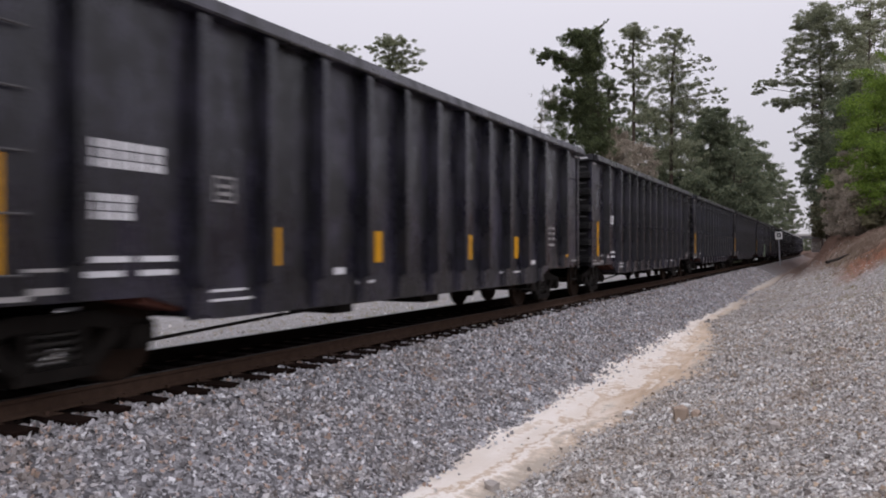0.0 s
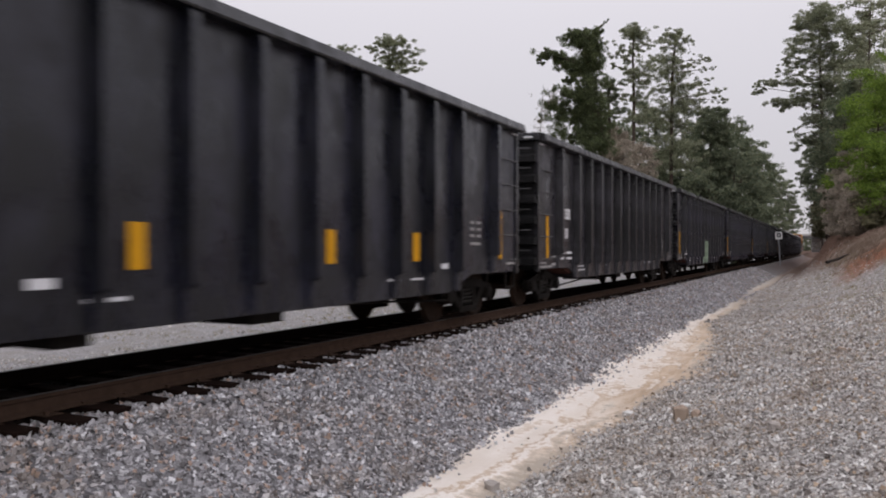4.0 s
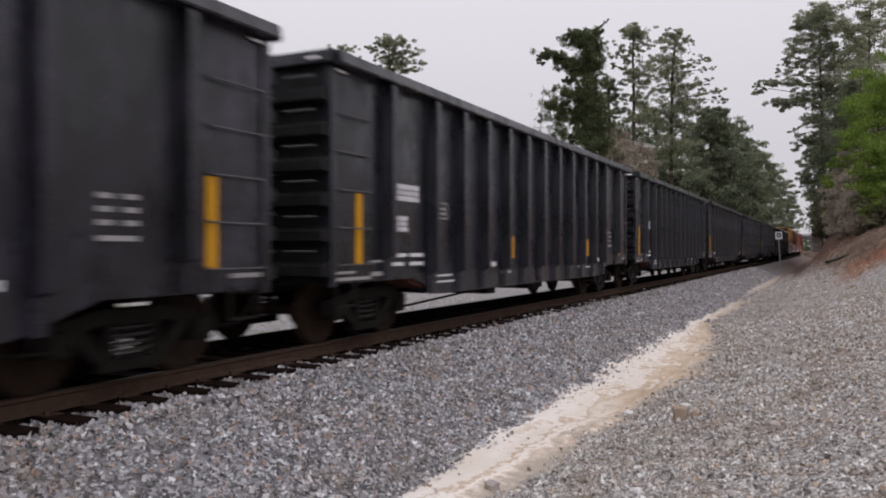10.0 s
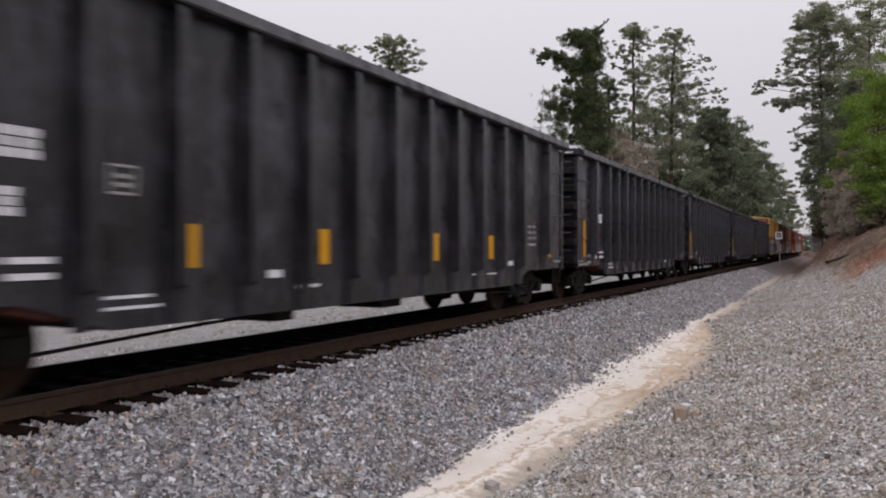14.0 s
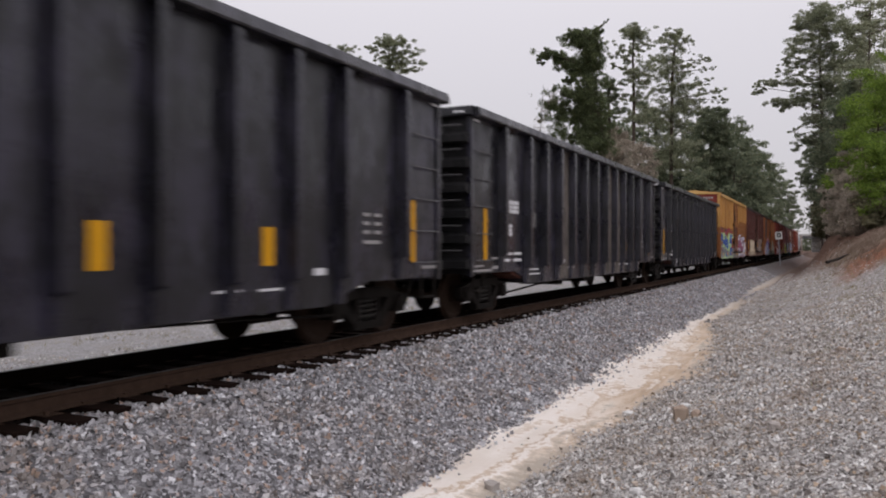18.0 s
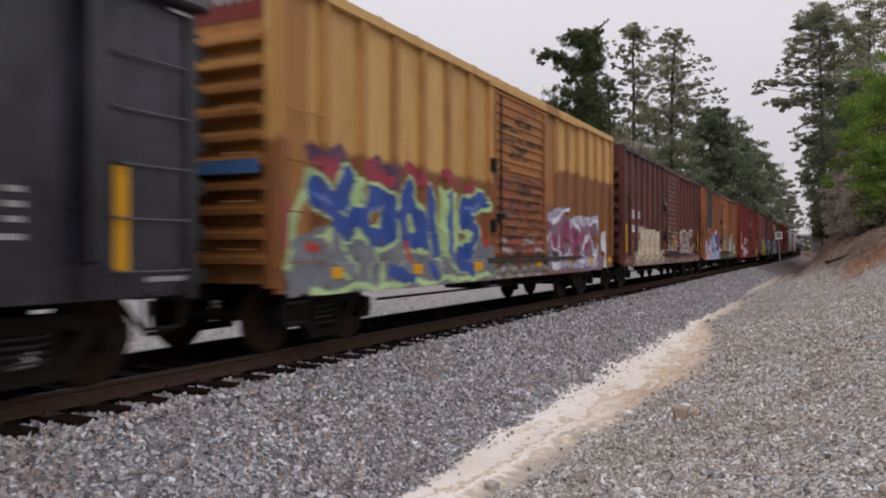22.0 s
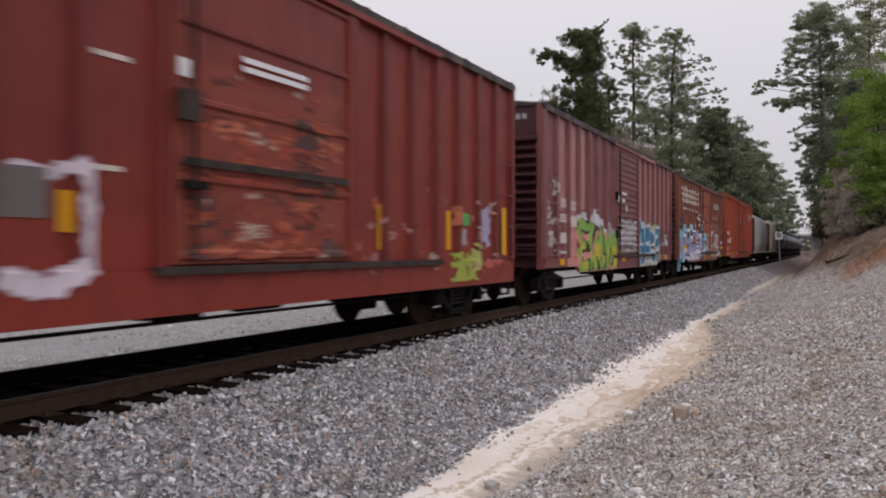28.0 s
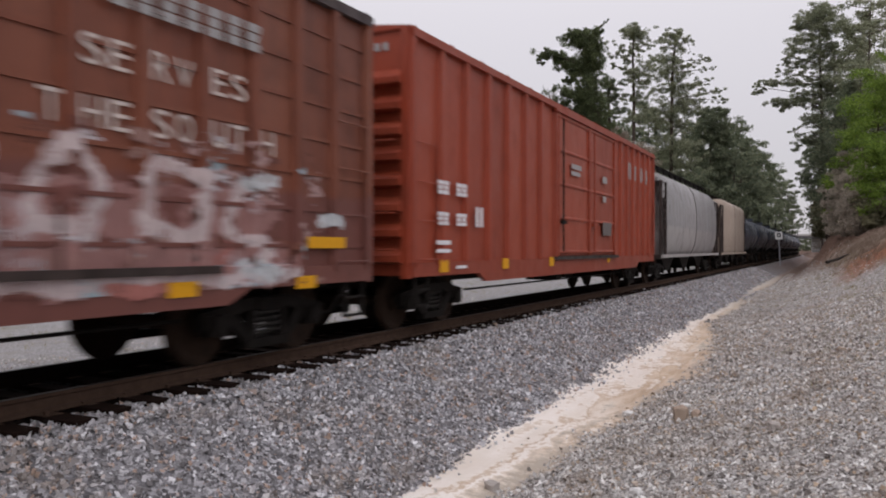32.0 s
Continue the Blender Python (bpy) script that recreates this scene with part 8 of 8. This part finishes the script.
limbed_tree("pine_tree", "young pine before the wood", 1256, 100, ((1256, 320), (1258, 250), (1262, 196)), (
    (1262, 202, 1246, 198, 11, 16), (1262, 204, 1286, 200, 11, 18), (1260, 218, 1240, 222, 12, 18), (1260, 222, 1288, 224, 14, 24), (1258, 244, 1236, 246, 12, 16), (1258, 248, 1290, 250, 15, 26), (1258, 274, 1236, 276, 12, 16), (1258, 280, 1290, 284, 14, 22), (1258, 305, 1240, 308, 14, 20)), DARK, 14, leaf=0.12)
limbed_tree("pine_tree", LOBLOLLY, 690, 95, ((690, 330), (692, 180), (688, 90)), (
    (688, 84, 664, 78, 9, 11), (688, 76, 690, 64, 9, 11), (690, 82, 716, 76, 10, 13), (690, 96, 738, 92, 9, 13), (690, 108, 744, 116, 9, 13), (690, 112, 712, 112, 11, 13), (688, 100, 652, 90, 8, 9), (690, 124, 730, 128, 8, 9), (690, 126, 664, 120, 9, 9), (690, 140, 712, 146, 9, 8)), PINE, 16, thick=2.8)
limbed_tree("pine_tree", LOBLOLLY, 604, 100, ((604, 330), (604, 180), (606, 92)), (
    (606, 92, 622, 88, 8, 9), (606, 94, 590, 88, 8, 9), (606, 104, 628, 106, 9, 9), (604, 112, 584, 112, 9, 9)), PINE, 17)
limbed_tree("ivy_covered_tree", "leaning tree smothered in dark green ivy", 1046, 75, ((1046, 300), (1042, 200), (1043, 120), (1040, 64)), (
    (1050, 320, 1046, 230, 24, 70), (1050, 240, 1042, 165, 20, 62), (1042, 170, 1044, 100, 15, 50), (1044, 110, 1038, 66, 14, 38), (1042, 76, 1004, 66, 10, 26), (1046, 66, 1058, 56, 6, 12), (1056, 52, 1072, 42, 3, 4), (1040, 64, 1030, 56, 8, 10), (1054, 70, 1052, 110, 9, 18),
    (1036, 128, 1004, 112, 12, 30), (1006, 110, 962, 96, 9, 24), (964, 100, 954, 112, 5, 6), (1020, 140, 1004, 142, 7, 8), (1034, 176, 984, 166, 12, 26), (1032, 196, 972, 188, 13, 28), (1030, 216, 974, 206, 12, 22), (1030, 240, 990, 236, 13, 20), (1056, 200, 1064, 250, 12, 24), (1046, 260, 1072, 262, 10, 14)), IVY, 21, per=90, leaf=0.09, girth=0.34, flat=0.9, deep=0.8, thick=2.3)
tree_b = tree("bare_sapling", "thin leafless sapling beyond the track", tall(138, 70) - float(ground_z(*spot(956, 70))), 0.45, 1.5, 22, TWIG, clumps=50, per=6, leaf=0.22, trunk=0.085, clump_r=0.5)
plant(tree_b, 956, 70)
for k, (u, top, d, s) in enumerate(((1104, 226, 78, 2.3), (1132, 236, 82, 2.3), (1086, 205, 92, 1.8))):
    tree_c = tree("bare_tree", "leafless grey-brown tree among the pines", tall(top, d), 0.1, s, 23 + k, BRUSH, clumps=170, per=56, leaf=0.13, trunk=0.12, clump_r=0.75)
    plant(tree_c, u, d)
# the dark wood where the line bends away
for k, (u, top, d) in enumerate(((1285, 204, 118), (1310, 214, 128), (1330, 238, 140), (1350, 262, 166), (1366, 282, 190), (1380, 296, 340), (1299, 260, 112), (1325, 285, 134), (1344, 305, 155), (1230, 245, 106), (1165, 250, 108), (1270, 290, 104), (1374, 330, 346), (1240, 300, 96), (1390, 345, 352), (1148, 168, 116), (1098, 206, 110), (1206, 210, 118), (1068, 226, 104), (1394, 312, 350), (1402, 340, 362), (1385, 322, 358))):
    pine(u, top, d, 0.06, 6.0 if d > 300 else 4.2 if u < 1340 else 3.0, 30 + k, clumps=150, per=40, leaf=0.26, clump_r=1.15, material=DARK, label="dense dark pine at the edge of the wood")
# the bank's trees
limbed_tree("pine_tree", "tall pine on the bank with a domed crown", 1466, 98, ((1462, 380), (1456, 250), (1452, 130), (1450, 40)), (
    (1450, 30, 1430, 22, 12, 18), (1450, 24, 1462, 12, 11, 18), (1452, 36, 1482, 24, 12, 20), (1450, 50, 1416, 44, 12, 20), (1452, 60, 1486, 52, 13, 22), (1450, 70, 1406, 68, 12, 18), (1414, 52, 1406, 50, 6, 6), (1452, 90, 1480, 88, 13, 18), (1450, 92, 1396, 92, 11, 18), (1450, 112, 1406, 110, 10, 16), (1392, 100, 1384, 118, 5, 6), (1452, 118, 1486, 118, 14, 20),
    (1450, 138, 1384, 128, 7, 12), (1452, 152, 1404, 146, 8, 14), (1400, 148, 1344, 150, 7, 16), (1356, 156, 1336, 166, 5, 8), (1454, 166, 1404, 172, 9, 16), (1452, 186, 1410, 180, 9, 14), (1408, 182, 1358, 186, 8, 18), (1396, 190, 1372, 198, 5, 7), (1454, 150, 1484, 152, 14, 22), (1454, 190, 1482, 186, 15, 24), (1454, 210, 1430, 214, 9, 12), (1430, 218, 1388, 238, 3, 9), (1456, 222, 1486, 226, 15, 24), (1456, 240, 1424, 248, 10, 16), (1424, 252, 1408, 264, 5, 6), (1456, 262, 1484, 262, 14, 20)), PINE, 50, per=74, girth=0.3, thick=3.2)
limbed_tree("pine_tree", "dark young pine at the foot of the bank", 1457, 128, ((1451, 400), (1449, 300), (1447, 246)), (
    (1447, 262, 1433, 268, 9, 14), (1447, 258, 1461, 256, 10, 14), (1449, 282, 1427, 288, 11, 18), (1449, 286, 1467, 288, 12, 18), (1449, 312, 1425, 318, 11, 18), (1449, 316, 1471, 318, 13, 20), (1451, 342, 1429, 346, 10, 16), (1451, 346, 1473, 350, 13, 20), (1451, 372, 1443, 376, 10, 14), (1453, 380, 1473, 384, 14, 20), (1451, 398, 1457, 404, 10, 14), (1435, 300, 1417, 306, 4, 6), (1433, 340, 1415, 348, 3, 5)), DARK, 51, leaf=0.14)
for k, (u, top, d, b, s) in enumerate(((1540, -30, 92, 0.3, 5.0), (1596, -60, 80, 0.3, 5.2), (1512, 34, 98, 0.25, 4.2), (1530, 20, 104, 0.2, 4.6), (1496, 150, 90, 0.1, 3.6), (1480, 215, 96, 0.08, 3.2), (1524, 130, 84, 0.1, 3.4))):
    pine(u, top, d, b, s, 52 + k, clumps=220, per=34, clump_r=0.8, material=PINE if k < 4 else DARK)
for k, (u, top, d, s) in enumerate(((1552, 112, 66, 3.0), (1590, 85, 62, 3.4), (1520, 160, 74, 2.4), (1574, 250, 62, 2.0))):
    x, y = spot(u, d)
    h = tall(top, d) - float(ground_z(x, y))
    plant(tree("broadleaf_tree", "young tree with bright yellow-green leaves", h, 0.06, s, 70 + k, SPRING, clumps=150, per=56, leaf=0.12, clump_r=0.75, trunk=0.14), u, d)
for k, (u, top, d, s) in enumerate(((1484, 262, 100, 2.4), (1500, 285, 96, 2.2), (1518, 300, 90, 2.4), (1468, 320, 112, 2.2), (1536, 318, 80, 2.2), (1494, 330, 92, 2.4), (1556, 335, 70, 2.0), (1478, 368, 100, 1.8), (1456, 352, 126, 2.4), (1466, 374, 108, 2.0), (1516, 352, 84, 2.2), (1544, 368, 70, 1.8), (1500, 366, 88, 2.0), (1574, 345, 62, 2.0), (1530, 372, 76, 1.8), (1498, 258, 76, 1.7), (1514, 284, 70, 1.7), (1486, 300, 84, 1.5), (1504, 310, 72, 1.8), (1528, 330, 64, 1.6))):
    x, y = spot(u, d)
    h = tall(top, d) - float(ground_z(x, y))
    plant(tree("bare_shrub", "leafless grey-brown brush on the bank", h, 0.04, s, 90 + k, BRUSH if k > 14 else (TWIG, OLIVE, BRUSH, OLIVE)[k % 4], clumps=100, per=44, leaf=0.17, clump_r=0.8, trunk=0.06), u, d, 0, 0.5)

# ---- small things along the line ----
CONCRETE = plain("weathered_concrete", (0.42, 0.41, 0.40), 0.9, 0, 0.2, 2)
GALV = plain("galvanised_post", (0.36, 0.38, 0.42), 0.6, 0.4, 0.2, 9)
SIGN_WHITE = plain("sign_white", (0.74, 0.74, 0.75), 0.5, 0, 0.1, 9)
SIGN_DARK = plain("sign_black", (0.03, 0.035, 0.05), 0.6, 0, 0.2, 9)


def trackside_sign():
    t = thing("trackside_sign", "white square trackside sign on a leaning steel post", "sign")
    bm = bmesh.new()
    box(bm, -0.05, 0.05, -0.03, 0.03, -0.3, 3.3)
    part("post", bm, GALV, t)
    one_box("board", (-0.38, 0.38, -0.075, -0.045, 2.9, 3.72), SIGN_WHITE, t, "white square sign board")
    one_box("symbol", (-0.22, 0.22, -0.083, -0.076, 3.12, 3.6), SIGN_DARK, t, "dark symbol on the board")
    one_box("symbol", (-0.1, 0.1, -0.09, -0.084, 3.25, 3.42), SIGN_WHITE, t)
    x, y = spot(1381, 86)
    t.matrix_basis = pose(x, y, float(ground_z(x, y)), 0, -3.5, YAW)


trackside_sign()


# Deck tone, darker than the parapet and piers.
DARK_CONCRETE = plain("dark_concrete", (0.10, 0.10, 0.105), 0.9, 0, 0.3, 1)


def overpass():
    """A road bridge far down the line: deck, parapet, pier and abutment."""
    t = thing("road_overpass", "grey concrete road bridge over the line", "bridge")
    one_box("deck", (-26, 26, -4, 4, 4.6, 5.4), DARK_CONCRETE, t)
    one_box("parapet", (-26, 26, -4.15, -3.9, 5.4, 6.0), CONCRETE, t)
    for x in (-9, 5.5, 14):
        one_box("pier", (x - 0.6, x + 0.6, -3.5, 3.5, -2, 4.6), CONCRETE, t)
    one_box("abutment", (16, 26, -4, 4, -2, 4.6), CONCRETE, t)
    x, y = spot(1418, 250)
    t.matrix_basis = pose(x, y, 0, 0, 0, YAW)


overpass()


WET_BARK = plain("dark_wet_bark", (0.028, 0.022, 0.019), 0.9, 0, 0.4, 6)


def fallen_limb():
    x, y, z, d = ground_under(1482, 466)
    bm = bmesh.new()
    tube(bm, (-0.95, 0, 0.02), (0.1, 0.05, 0.13), 0.10, 0.085, 7)
    tube(bm, (0.1, 0.05, 0.13), (0.95, -0.05, 0.36), 0.085, 0.05, 7)
    tube(bm, (0.1, 0.05, 0.10), (0.3, 0.25, 0.4), 0.04, 0.02, 6)
    ob = new("fallen_limb", mesh_of("fallen_limb", bm, WET_BARK))
    ob.matrix_basis = pose(x, y, z + 0.10, 0, -4, YAW + 25)
    tagged(ob, "dark fallen tree limb lying on the bank", "branch")


fallen_limb()
# Bushes added behind the bridge to darken the gap under its deck.
for k, u in enumerate((1398, 1412, 1427, 1442, 1455)):
    plant(tree("distant_bush", "dark bush added to fill the far bridge's opening", 4.2 + 0.5 * (k % 3), 0.02, 2.6, 120 + k, DARK, clumps=40, per=30, leaf=0.3, clump_r=1.0), u, 285 + 6 * k)

# ---- grass beyond the track, leaf litter on the bank ----
STRAW = leaf_material("dry_grass", (0.16, 0.13, 0.05), (0.34, 0.30, 0.14))
LITTER = leaf_material("brown_leaf_litter", (0.14, 0.10, 0.075), (0.30, 0.225, 0.17))


def blades(name, label, material, patches, per, length, width, seed):
    """Tufts of thin upright blades in loose patches: w, y, spread across, spread along, tufts."""
    rng = np.random.default_rng(seed)
    roots = []
    for w, y, dw, dy, k in patches:
        ww, yy = rng.normal(w, dw, k), rng.normal(y, dy, k)
        roots.append(np.stack([ww + centre(yy), yy], -1))
    p = np.repeat(np.concatenate(roots), per, 0)
    p = p + rng.normal(0, 0.05, p.shape)
    z = ground_z(p[:, 0], p[:, 1])
    n = len(p)
    a, lean, h = rng.uniform(0, 2 * np.pi, n), rng.uniform(0.1, 0.7, n), length * rng.uniform(0.4, 1.2, n)
    d = np.stack([np.cos(a), np.sin(a)], -1)
    side = np.stack([-d[:, 1], d[:, 0]], -1) * width
    v = np.zeros((n, 3, 3))
    v[:, 0, :2], v[:, 1, :2], v[:, 2, :2] = p - side, p + side, p + d * (h * lean)[:, None]
    v[:, 0, 2] = v[:, 1, 2] = z - 0.01
    v[:, 2, 2] = z + h
    return tagged(new(name, from_numpy(name, v.reshape(-1, 3), np.arange(3 * n).reshape(-1, 3), material)), label, "grass", kind="stuff")


blades("dry_grass", "tufts of dry yellowish grass beyond the track", STRAW, ((-5.6, 6.5, 0.5, 1.0, 60), (-7.5, 12, 1.0, 3, 60), (-6, 20, 0.9, 3, 70), (-8.5, 30, 1.4, 6, 140), (-12, 22, 2, 8, 200), (-13, 45, 3, 12, 300)), 12, 0.09, 0.004, 31)
blades("bank_grass", "sparse dead grass on the bank", STRAW, ((7.4, 16, 0.5, 2.5, 40), (8.0, 26, 0.5, 5, 90), (6.4, 34, 0.8, 6, 90), (7.6, 46, 0.9, 9, 200)), 10, 0.10, 0.004, 32)
blades("leaf_litter", "brown leaf litter and dead stems under the brush", LITTER, ((9.6, 47, 0.8, 6, 420), (8.6, 56, 0.9, 7, 420), (8.6, 70, 1.0, 12, 500), (10.5, 75, 1.0, 14, 500)), 8, 0.20, 0.008, 33)

# ---- motion ----
RUN = [(0.0, 0.0), (2.0, 19.51), (3.5, 34.28), (5.5, 54.1), (7.5, 74.03), (9.0, 89.25), (11.0, 109.84), (13.0, 130.62), (14.5, 146.2), (16.5, 166.97), (18.0, 182.48), (20.0, 202.88), (22.0, 222.92), (24.0, 242.77), (25.5, 257.68), (27.5, 277.51), (29.5, 297.29), (32.0, 322.07)]   # seconds, metres run


def run(t):
    return float(np.interp(t, [r[0] for r in RUN], [r[1] for r in RUN]))


def motions():
    times = sorted({0.0, 32.0, *[r[0] for r in RUN], *[k * 1.0 for k in range(33)]})
    spin = [k / 15 for k in range(481)]
    for start, L, car in train:
        rows = []
        for t in times:
            s = start + SHIFT - run(t)
            x0, y0, _ = line(s + 1.6)
            x1, y1, _ = line(s + L - 1.6)
            a = math.atan2(-(x1 - x0), y1 - y0)
            rows.append((t, Matrix.Translation((x0, y0, 0)) @ pose(0, 0, 0, 0, 0, math.degrees(a)) @ Matrix.Translation((0, -1.6, 0))))
        walk(car, rows)
        # the wheels roll without slipping, on radius 0.457
        for b in car.children:
            if b.name.startswith("bogie"):
                for w in b.children:
                    if w.name.startswith("wheelset"):
                        at = w.location.copy()
                        walk(w, [(t, pose(*at, math.degrees(run(t) / 0.457) % 360)) for t in spin])


motions()
